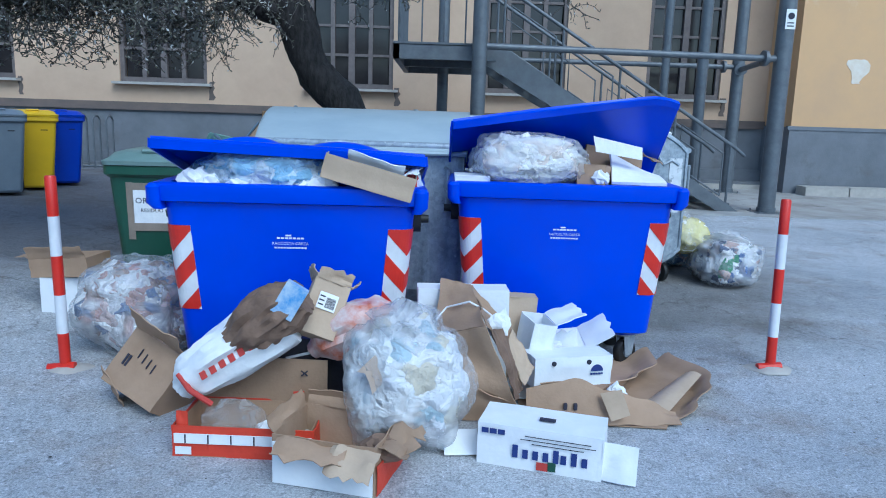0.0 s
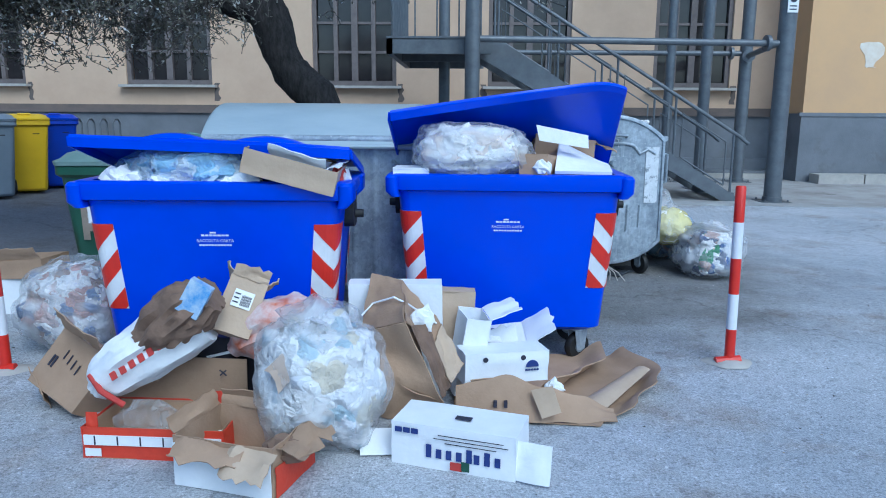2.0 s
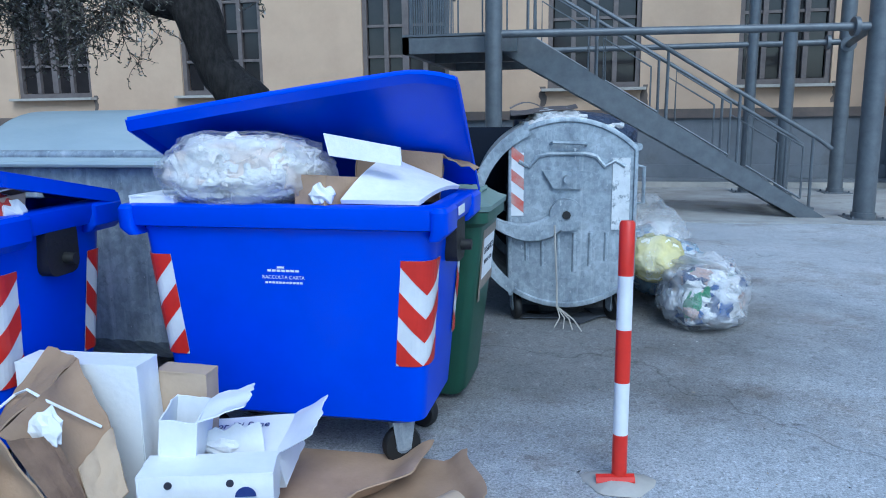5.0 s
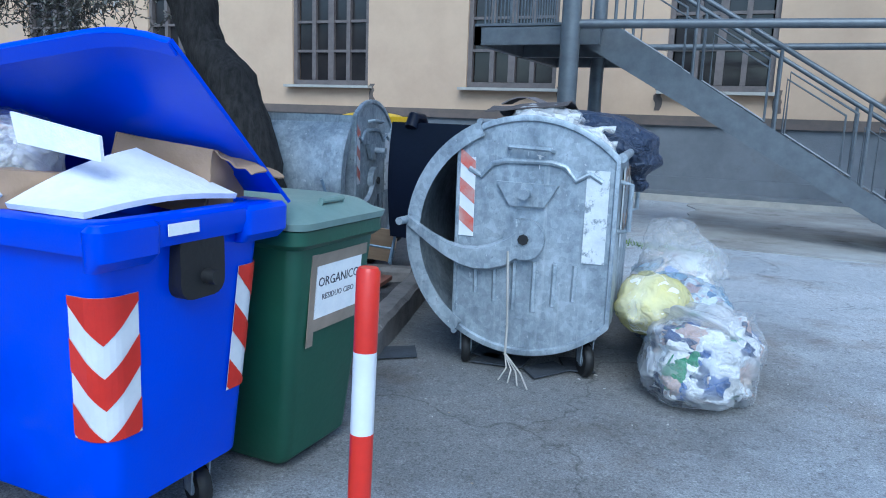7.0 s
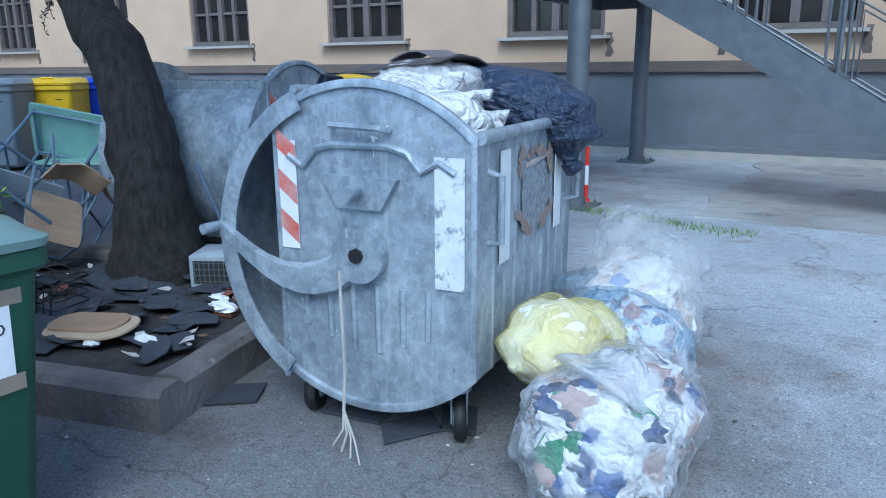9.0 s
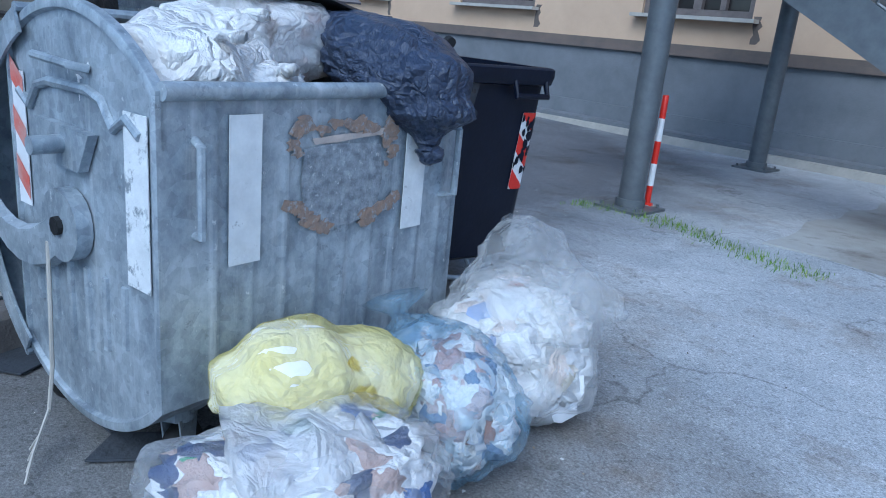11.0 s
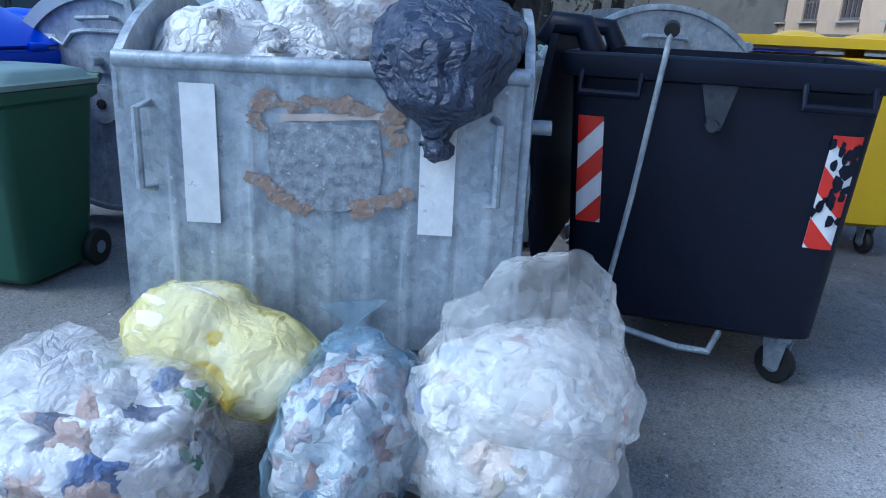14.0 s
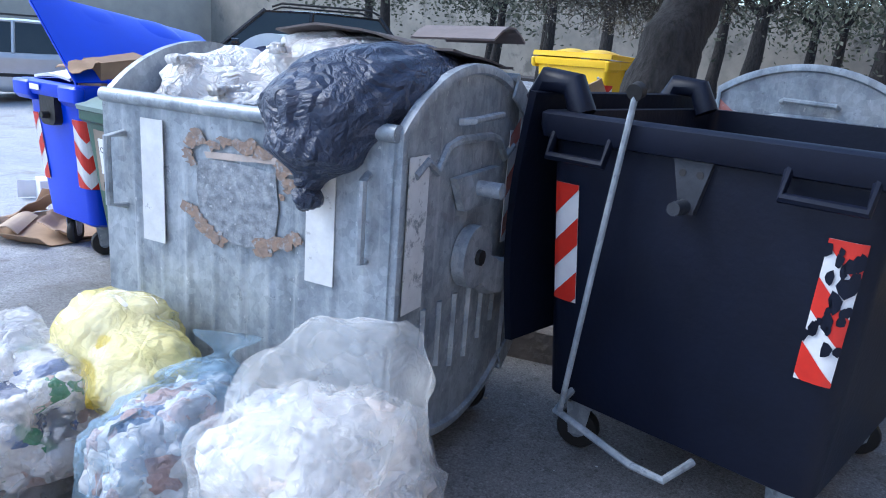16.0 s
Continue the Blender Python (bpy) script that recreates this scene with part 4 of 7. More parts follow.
dark = container(pose(0.873, 8.667, 0, 0, 0, 171.3), NAVY, "black plastic container, open and empty, lid hanging behind", 1.38, 1.19, 1.32, 0.22, None, None, "dark containers", False, True, "plate", False)
bd = Body(1.13, 0.99, 1.28, 1.11, 0.22, 1.27)
for sx, sy in ((-1, 1), (-1, -1)):
    corner_sticker(dark, bd, sx, sy, 0.64, 1.075, 0.15, 5, 0.02, 0.12)
wr = random.Random(31)
for _ in range(26):
    s, z, k = wr.uniform(0.025, 0.12), wr.uniform(0.72, 1.05), wr.uniform(0.008, 0.022)
    edge = [(s + k * wr.uniform(0.6, 1.2) * math.cos(a), z + 1.7 * k * wr.uniform(0.6, 1.2) * math.sin(a)) for a in (0, 0.9, 1.8, 2.7, 3.6, 4.5, 5.4)]
    worn = Geo().add([bd.corner(min(max(a, 0.019), 0.121), min(b, 1.062), -1, -1, 0.008) for a, b in edge], [tuple(range(7))])
    part("peeled_patch", worn, NAVY, dark, "", False)
hl = Geo().sheet(16, 10, lambda u, v: (-0.66 + 1.32 * u, 0.64 + 0.05 * math.sin(math.pi * v), 1.38 - 0.95 * v), 0.03)
lidp = part("lid", hl, NAVY, dark, "lid swung right back")
for u in (-0.55, 0.45):
    part("lid_hinge", Geo().tube([(u, 0.48, 1.31), (u, 0.53, 1.41), (u, 0.64, 1.42), (u, 0.68, 1.34)], 0.05, 10), NAVY, lidp)
part("pedal_bar", Geo().tube([(-0.56, 0.37, 0.29), (-0.68, 0.36, 0.25), (-0.72, 0.02, 0.20), (-0.72, -0.10, 0.20), (-0.6, -0.14, 0.24)], 0.014, 8), GALV, dark, "bent grey metal pedal bar")
part("lid_lever", Geo().tube([(-0.69, 0.335, 0.26), (-0.715, 0.262, 0.8), (-0.705, 0.195, 1.42)], 0.011, 8), GALV, dark, "long grey metal lever")
part("lever_knob", Geo().tube([(-0.72, 0.195, 1.41), (-0.69, 0.195, 1.42)], 0.028, 12), BLACK, dark)

container(pose(-1.15, 9.70, 0, 0, 0, 90), YELLOW, "yellow plastic container behind the black one, lid shut", 1.37, 1.0, 1.3, 0.2, (5, 5), None, "yellow containers", True, False, "round", False)
container(pose(-5.2, 5.2, lie(-5.2, 5.2), 0, 0, 70), YELLOW, "yellow plastic container standing alone, lid shut", 1.37, 0.9, 1.2, 0.2, (3, 3), None, "yellow containers", True, False, "round", False)


# ---- two-wheeled bins ----
def wheelie(m, body_mat, lid_mat, label, sign=False, group="two-wheeled bins", s=1.0):
    ob = thing("wheelie_bin", m @ Matrix.Scale(s, 4), label, "wheelie bin", group)
    g = Geo().loft([rrect(0.40, 0.46, 0.04, 0.03, 4, 0, 0.03), rrect(0.43, 0.5, 0.05, 0.06, 4, 0, 0.02), rrect(0.55, 0.66, 0.05, 0.93), rrect(0.53, 0.64, 0.05, 0.93), rrect(0.40, 0.46, 0.05, 0.1)], True, True)
    part("body", g, body_mat, ob)
    part("rim", Geo().loft([rrect(0.56, 0.67, 0.05, 0.90), rrect(0.60, 0.72, 0.06, 0.92), rrect(0.60, 0.72, 0.06, 0.97), rrect(0.54, 0.65, 0.05, 0.98), rrect(0.52, 0.63, 0.05, 0.92)], False, False, True), body_mat, ob)
    lid = part("lid", Geo().loft([rrect(0.60, 0.74, 0.06, 0.975), rrect(0.61, 0.75, 0.06, 1.0), rrect(0.56, 0.68, 0.08, 1.015), rrect(0.52, 0.62, 0.09, 1.045, 4, 0, 0.02), rrect(0.42, 0.5, 0.09, 1.06, 4, 0, 0.03)], True, True), lid_mat, ob)
    part("lid_grip", Geo().tube([(-0.07, -0.28, 1.03), (-0.07, -0.29, 1.06), (0.07, -0.29, 1.06), (0.07, -0.28, 1.03)], 0.012, 8), lid_mat, lid)
    part("handle", Geo().tube([(-0.24, 0.36, 0.95), (-0.24, 0.43, 1.0), (0.24, 0.43, 1.0), (0.24, 0.36, 0.95)], 0.018, 8), body_mat, ob)
    for sx in (-1, 1):
        x = sx * 0.24
        w = part("wheel", Geo().loft([circle(q, 20, lambda u, v, k=k: (x + k, 0.27 + u, 0.1 + v)) for k, q in ((-0.025, 0.07), (-0.025, 0.092), (-0.01, 0.1), (0.01, 0.1), (0.025, 0.092), (0.025, 0.07))], True, True), BLACK, ob)
        part("hub", Geo().tube([(x - 0.03, 0.27, 0.1), (x + 0.03, 0.27, 0.1)], 0.035, 12), GREYP, w)
    for k in range(2):
        part("emboss", Geo().box((0.12, -0.31, 0.83 - 0.03 * k), (0.08, 0.012, 0.012)), BLACK, ob, "", False)
    if sign:
        tilt = 4.9
        sg = part("sign", Geo().box((0, 0, 0), (0.31, 0.004, 0.22)), PAPER, ob, "white paper label reading ORGANICO", False)
        sg.matrix_basis = pose(0.02, -0.309, 0.72, tilt, 0, 0)
        letters("ORGANICO", 0.052, INK, sg, pose(0, -0.0025, 0.035, 90, 0, 0))
        letters("RESIDUO CIBO", 0.033, INK, sg, pose(0, -0.0025, -0.025, 90, 0, 0))
        tp = mat("brown_tape", (0.30, 0.24, 0.19), (0.22, 0.18, 0.14), 0.5)
        for c, sz in (((0, -0.001, 0.125), (0.38, 0.003, 0.045)), ((0, -0.001, -0.13), (0.36, 0.003, 0.05)), ((-0.17, -0.0005, -0.03), (0.04, 0.003, 0.36))):
            part("tape", Geo().box(c, sz), tp, sg, "torn brown packing tape", False)
    return ob


wheelie(pose(1.083, 5.22, 0, 0, 0, 88), GREEN, GREENLID, "dark green wheelie bin with faded lid and food-waste label", True, "green bins", 1.035)
wheelie(pose(-2.02, 5.3, lie(-2.02, 5.3), 0, 0, 6), GREEN, GREENLID, "dark green wheelie bin with faded lid and food-waste label", True, "green bins", 1.12)
wheelie(pose(-5.55, 9.2, lie(-5.55, 9.2), 0, 0, 35), GREYP, GREYP, "grey plastic wheelie bin in a row of three")
wheelie(pose(-5.52, 9.9, lie(-5.52, 9.9), 0, 0, 35), YELLOW, YELLOW, "yellow plastic wheelie bin in a row of three")
wheelie(pose(-5.5, 10.6, lie(-5.5, 10.6), 0, 0, 35), BLUE2, BLUE2, "blue plastic wheelie bin in a row of three")


# ---- galvanised roll-lid containers ----
def end_profile(zc, r, yf, yb, n=28):
    """Outline of the round end plate, cut straight in front and behind."""
    pts = []
    af, ab = math.asin(yf / r), math.asin(yb / r)
    for i in range(n + 1):
        a = -af + (af + ab) * i / n
        pts.append((r * math.sin(a), zc + r * math.cos(a)))
    for i in range(n + 1):
        a = math.pi - ab + (ab + af) * i / n
        pts.append((r * math.sin(a), zc + r * math.cos(a)))
    return pts


def metal_container(m, label, lid_from, lid_to, lid_mat=GALV, front_marks=True, width=1.28, lid_r=0.685):
    zc, r, yf, yb = 0.79, 0.67, 0.485, 0.40
    ob = thing("metal_container", m, label, "waste container", "galvanised containers")
    prof = end_profile(zc, r, yf, yb)
    hw = width / 2
    nf = 29
    # shell: front wall, bottom, back wall, left open at the top
    path = prof[nf - 1:] + [prof[0]]
    fine = []
    for i in range(len(path) - 1):
        (ya, za), (yb2, zb2) = path[i], path[i + 1]
        k = 6 if math.hypot(yb2 - ya, zb2 - za) > 0.3 else 1
        fine += [(ya + (yb2 - ya) * j / k, za + (zb2 - za) * j / k) for j in range(k)]
    fine.append(path[-1])
    nu, nv = 120, len(fine) - 1
    def shell(u, v):
        y, z = fine[min(int(round(v * nv)), nv)]
        rib = 0.007 * max(0.0, math.sin(2 * math.pi * u * 10)) ** 4 if 0.04 < u < 0.96 and z < 1.12 else 0.0
        n = Vector((0, y, z - zc)).normalized()
        return Vector((-hw + width * u, y, z)) + n * rib
    part("shell", Geo().sheet(nu, nv, shell, 0.006), GALV, ob)
    for sx in (-1, 1):
        x = sx * hw
        pg = Geo()
        rings = []
        for k, sc in ((0.0, 1.0), (0.03, 1.0), (0.034, 0.985), (0.034, 0.955), (0.018, 0.945)):
            rings.append([(x + sx * (k - 0.015), y * sc, zc + (z - zc) * sc) for y, z in prof])
        if sx > 0:
            rings = [list(reversed(q)) for q in rings]
        pg.loft(rings, True, True)
        e = part("end_plate", pg, GALV, ob)
        xo = x + sx * 0.008
        bead = [(-0.40, 1.12), (-0.33, 1.16), (-0.26, 1.12), (-0.2, 1.19), (-0.12, 1.21), (0.12, 1.21), (0.2, 1.19), (0.26, 1.12), (0.33, 1.16)]
        part("pressed_bead", Geo().tube([(xo, a, b) for a, b in bead], 0.016, 8), GALV, e)
        for k in range(6):
            y = -0.28 + 0.11 * k
            part("pressed_rib", Geo().tube([(xo - sx * 0.006, y, 0.36 + 0.1 * abs(k - 2.5) / 2.5), (xo - sx * 0.006, y * 1.02, 0.66)], 0.016, 6), GALV, e)
        part("end_handle", Geo().tube([(xo, -0.13, 1.27), (xo + sx * 0.05, -0.12, 1.28), (xo + sx * 0.05, 0.1, 1.29), (xo, 0.11, 1.28)], 0.013, 8), GALV, e)
        part("bracket", Geo().loft([[(xo + sx * k, p, q) for p, q in ((-0.17, 1.09), (0.17, 1.10), (0.09, 0.97), (-0.1, 0.97))] for k in ((0, 0.03) if sx < 0 else (0.03, 0))]), GALV, e)
        part("lift_pin", Geo().tube([(xo, 0.0, 1.04), (xo + sx * 0.12, 0.0, 1.04)], 0.028, 12), GALV, e)
        arm = Geo()
        a1 = radians((lid_from + lid_to) / 2)
        end = (0.68 * math.sin(a1), zc + 0.68 * math.cos(a1))
        dy, dz = end[0], end[1] - zc
        L = math.hypot(dy, dz)
        ty, tz = -dz / L, dy / L
        prev = []
        for k in range(9):
            s = k / 8
            wdt = 0.075 * (1 - s) ** 1.5 + 0.03
            bow = -0.15 * math.sin(math.pi * s ** 0.8)
            cy, cz = dy * s + ty * bow, zc + dz * s + tz * bow
            xx = xo + sx * (0.035 + 0.02 * math.sin(math.pi * s))
            ring = [(xx - sx * 0.02, cy + ty * wdt, cz + tz * wdt), (xx + sx * 0.012, cy + ty * wdt * 0.8, cz + tz * wdt * 0.8), (xx + sx * 0.012, cy - ty * wdt * 0.8, cz - tz * wdt * 0.8), (xx - sx * 0.02, cy - ty * wdt, cz - tz * wdt)]
            prev.append(ring)
        arm.loft(prev)
        ar = part("lid_arm", arm, GALV, ob)
        part("pivot_boss", Geo().tube([(xo + sx * 0.0, 0, zc), (xo + sx * 0.05, 0, zc)], 0.115, 20), GALV, ar)
        part("pivot_bolt", Geo().tube([(xo + sx * 0.05, 0, zc), (xo + sx * 0.066, 0, zc)], 0.03, 8), BLACK, ar)
        part("stub_handle", Geo().tube([(xo, end[0], end[1]), (xo + sx * 0.12, end[0] + 0.02, end[1])], 0.022, 10), GALV, ar)
        # worn stripes on the end plates
        st = part("reflective_sticker", Geo().box((xo + sx * 0.002, -0.375, 0.93), (0.003, 0.12, 0.5)), PEEL, e, "peeling white sticker", False)
        s2 = part("reflective_sticker", Geo().box((xo + sx * 0.002, 0.345, 1.0), (0.003, 0.1, 0.44)), WHITE, e, "faded red and white sticker", False)
        for k in range(3):
            zz = 0.83 + 0.16 * k
            q = [(xo + sx * 0.0055, 0.295, zz - 0.03), (xo + sx * 0.0055, 0.395, zz + 0.05), (xo + sx * 0.0055, 0.395, zz + 0.13), (xo + sx * 0.0055, 0.295, zz + 0.05)]
            part("red_stripe", Geo().add(q, [(0, 1, 2, 3) if sx > 0 else (3, 2, 1, 0)]), FADED, s2, "", False)
        castor(ob, sx * (hw - 0.12), -0.36, 0.1, rng.uniform(0, 60))
        castor(ob, sx * (hw - 0.12), 0.34, 0.1, rng.uniform(0, 60))
        part("wheel_bracket", Geo().add([(x * 0.9, -0.44, 0.42), (x * 0.9, -0.30, 0.42), (x * 0.9, -0.30, 0.2), (x * 0.9, -0.42, 0.24), (x * 0.84, -0.44, 0.42), (x * 0.84, -0.30, 0.42), (x * 0.84, -0.30, 0.2), (x * 0.84, -0.42, 0.24)], [(0, 1, 2, 3), (7, 6, 5, 4), (0, 4, 5, 1), (1, 5, 6, 2), (2, 6, 7, 3), (3, 7, 4, 0)]), GALV, ob, "", False)
        part("side_handle", Geo().tube([(sx * (hw - 0.1), -yf, 1.12), (sx * (hw - 0.08), -yf - 0.06, 1.11), (sx * (hw - 0.08), -yf - 0.06, 0.86), (sx * (hw - 0.1), -yf, 0.85)], 0.014, 8), GALV, ob)
    ztop = zc + math.sqrt(r * r - yf * yf)
    part("front_rim", Geo().tube([(-hw, -yf - 0.005, ztop), (hw, -yf - 0.005, ztop)], 0.026, 10), GALV, ob)
    R, over = lid_r, 0.03 if lid_r > 0.68 else -0.02
    def cover(u, v, q=0.0):
        a = radians(lid_from + (lid_to - lid_from) * v)
        return Vector((-hw - over + (width + 2 * over) * u, (R - q) * math.sin(a), zc + (R - q) * math.cos(a)))
    lid = part("lid", Geo().sheet(6, 30, lambda u, v: cover(u, v), 0.01), lid_mat, ob)
    for u in (0.0, 1.0):
        sx = -1 if u == 0 else 1
        part("lid_edge", Geo().sheet(3, 30, lambda q, v: cover(u, v, 0.08 * (q if sx > 0 else 1 - q)) + Vector((sx * 0.004, 0, 0)), 0.01), lid_mat, lid)
    for v in (0.0, 1.0):
        part("lid_bar", Geo().tube([cover(0, v), cover(1, v)], 0.016, 8), lid_mat, lid)
    if front_marks:
        for xa in (-0.383, 0.372):
            part("white_strip", Geo().box((xa, -yf - 0.011, 0.965), (0.112, 0.003, 0.445)), WORN, ob, "scratched white reflective strip", False)
    return ob


FRONT = pose(1.703, 7.206, 0, 0, 0, 96.6)
one = metal_container(FRONT, "dented galvanised container, lid rolled back, heaped with rubbish bags", 24, 146)
part("peeled_label", Geo().plate([(-0.16, 1.075), (-0.05, 1.085), (0.09, 1.08), (0.185, 1.07), (0.2, 0.95), (0.18, 0.83), (0.05, 0.80), (-0.08, 0.81), (-0.15, 0.86), (-0.17, 0.97)], 0.0007, lambda u, v, w: (u, -0.4922 - w, v)), PEELED, one, "speckled patch where a label was peeled off", False)
part("paper_strip", Geo().plate([(-0.13, 1.105), (-0.02, 1.112), (0.12, 1.118), (0.24, 1.13), (0.24, 1.105), (0.1, 1.098), (-0.02, 1.088), (-0.12, 1.085)], 0.0012, lambda u, v, w: (u, -0.4931 - w, v)), TAPEPALE, one, "torn strip of pinkish paper", False)
for k in range(54):
    t = rng.random()
    side = rng.choice((0, 0, 1, 1, 2, 3, 3, 4, 4))
    if side == 0:
        c = (-0.21 + 0.48 * t, 1.145 + rng.uniform(-0.02, 0.015))
    elif side == 1:
        c = (0.235 + rng.uniform(-0.03, 0.03), 0.99 + 0.15 * t)
    elif side == 2:
        c = (-0.19 + rng.uniform(-0.03, 0.02), 1.06 + 0.08 * t)
    elif side == 3:
        c = (-0.21 + 0.15 * t, 0.90 - 0.10 * t + rng.uniform(-0.012, 0.012))
    else:
        c = (0.10 + 0.17 * t, 0.80 + 0.08 * t + rng.uniform(-0.012, 0.012))
    n, q = 11, rng.uniform(0.012, 0.03)
    poly = [(math.cos(2 * math.pi * i / n) * q * rng.uniform(0.7, 2.0), math.sin(2 * math.pi * i / n) * q * rng.uniform(0.45, 1.2)) for i in range(n)]
    part("glue_mark", Geo().plate(poly, 0.0008 + 0.00004 * k, lambda u, v, w: (c[0] + u, -0.4945 - w, c[1] + v)), RUST, one, "", False)
metal_container(pose(-0.52, 5.22, 0, 0, 0, -3) @ Matrix.Scale(1.035, 4), "galvanised container with pale lid rolled shut", -52, 88, GALV_PALE, False)
metal_container(pose(-0.98, 8.45, 0, 0, 0, 189) @ Matrix.Scale(1.07, 4), "galvanised container standing behind the tree", 34, 165, GALV, False, 1.28, 0.625)


# ---- planter and olive tree ----
PL = pose(1.03, 6.12, 0, 0, 0, 14)          # front right corner of the planter; it runs to -x and +y


def planter():
    w, d, h, k = 3.0, 2.15, 0.19, 0.17
    ob = thing("tree_planter", PL, "low weathered concrete kerb round the tree", "planter")
    def kerb(a, b, n):
        a, b = Vector(a), Vector(b)
        dv = (b - a).normalized()
        sd = dv.cross(Vector((0, 0, 1)))
        rings = []
        for i in range(n + 1):
            p = a + (b - a) * i / n + sd * 0.008 * noise.noise(Vector((i * 0.7, a.x, a.y)))
            q = 0.012 * noise.noise(Vector((i * 0.9, a.y, 3)))
            rings.append([p + Vector((0, 0, 0)), p + Vector((0, 0, h - 0.03 + q)), p + sd * -0.03 + Vector((0, 0, h + q)), p - sd * (k - 0.03) + Vector((0, 0, h + q)), p - sd * k + Vector((0, 0, h - 0.03)), p - sd * k])
        part("kerb_stone", Geo().loft(rings), CONCRETE, ob)
    kerb((-w, 0, 0), (0, 0, 0), 14)
    kerb((0, k, 0), (0, d, 0), 10)
    kerb((-k, d, 0), (-w, d, 0), 14)
    kerb((-w, d - k, 0), (-w, k, 0), 10)
    sl = Geo().sheet(30, 24, lambda u, v: (-w + k + (w - 2 * k) * u, k + (d - 2 * k) * v, 0.1 + 0.04 * noise.noise(Vector((u * 6, v * 5, 1))) + 0.03 * math.sin(math.pi * v)))
    part("soil", sl, SOIL, ob, "dark soil strewn with rubbish")
    return ob


planter()
for i in range(64):
    u, v = rng.uniform(0.3, 2.3), rng.uniform(0.33, 1.75)
    p = PL @ Vector((-u, v, 0.15 + 0.02 * rng.random()))
    ob = thing("roofing_scrap", Matrix.Translation(p) @ pose(0, 0, 0, rng.uniform(-14, 14), rng.uniform(-14, 14), rng.uniform(0, 360)), "torn dark roofing felt scrap lying on the soil", "debris", "felt scraps in the planter")
    n, q = 7, rng.uniform(0.08, 0.26)
    part("sheet", Geo().plate([(math.cos(2 * math.pi * j / n) * q * rng.uniform(0.6, 1.2), math.sin(2 * math.pi * j / n) * q * rng.uniform(0.4, 0.9)) for j in range(n)], 0.006, lambda a, b, c: (a, b, c)), SLATE, ob, "", False)


def crumple(name, m, size, material, label, category="litter", group="crumpled litter"):
    """A crumpled ball of paper or film."""
    g = Geo()
    rings = []
    sd = rng.uniform(0, 50)
    for i in range(9):
        a = math.pi * (i + 0.02) / 8.04
        ring = []
        for j in range(14):
            b = 2 * math.pi * j / 14
            d = Vector((math.sin(a) * math.cos(b), math.sin(a) * math.sin(b), math.cos(a)))
            k = 1 + 0.55 * noise.noise(d * 2.6 + Vector((sd, 0, 0))) + 0.3 * abs(noise.noise(d * 6 + Vector((0, sd, 0))))
            ring.append((d.x * size[0] * k, d.y * size[1] * k, max(0.004, size[2] + d.z * size[2] * k)))
        rings.append(ring)
    g.loft(rings)
    ob = part(name, g, material, None, "", False)
    ob.matrix_basis = m
    return tagged(ob, label, category, group)


for u, v, q in ((0.5, 0.55, 0.07), (0.75, 0.45, 0.05), (0.42, 1.1, 0.09), (0.55, 1.25, 0.07), (2.2, 0.7, 0.09)):
    crumple("crumpled_paper", Matrix.Translation(PL @ Vector((-u, v, 0.15))), (q, q * 0.6, q * 0.3), PAPER, "crumpled white paper lying on the soil")


sr = random.Random(21)
PALEBIT, REDBIT = mat("pale_scrap", (0.62, 0.60, 0.57), (0.45, 0.42, 0.40), 0.8, scale=12), mat("brick_red_scrap", (0.22, 0.07, 0.05), (0.15, 0.05, 0.04), 0.8, scale=12)
for i in range(70):
    u, v = sr.uniform(0.22, 2.3), sr.uniform(0.24, 1.8)
    p = PL @ Vector((-u, v, 0.155 + 0.035 * sr.random()))
    g, n, q = Geo(), 6, sr.uniform(0.015, 0.05)
    g.plate([(math.cos(2 * math.pi * j / n) * q * sr.uniform(0.6, 1.3), math.sin(2 * math.pi * j / n) * q * sr.uniform(0.3, 0.9)) for j in range(n)], 0.005, lambda a, b, c: (a, b, c + 0.4 * a * b / q))
    ob = part("litter_scrap", g, sr.choice((PALEBIT, PALEBIT, SLATE, SLATE, REDBIT, KRAFT)), None, "", False)
    ob.matrix_basis = Matrix.Translation(p) @ pose(0, 0, 0, sr.uniform(-25, 25), sr.uniform(-25, 25), sr.uniform(0, 360))
    tagged(ob, "small torn scrap of rubbish lying on the soil", "litter", "scraps on the soil")


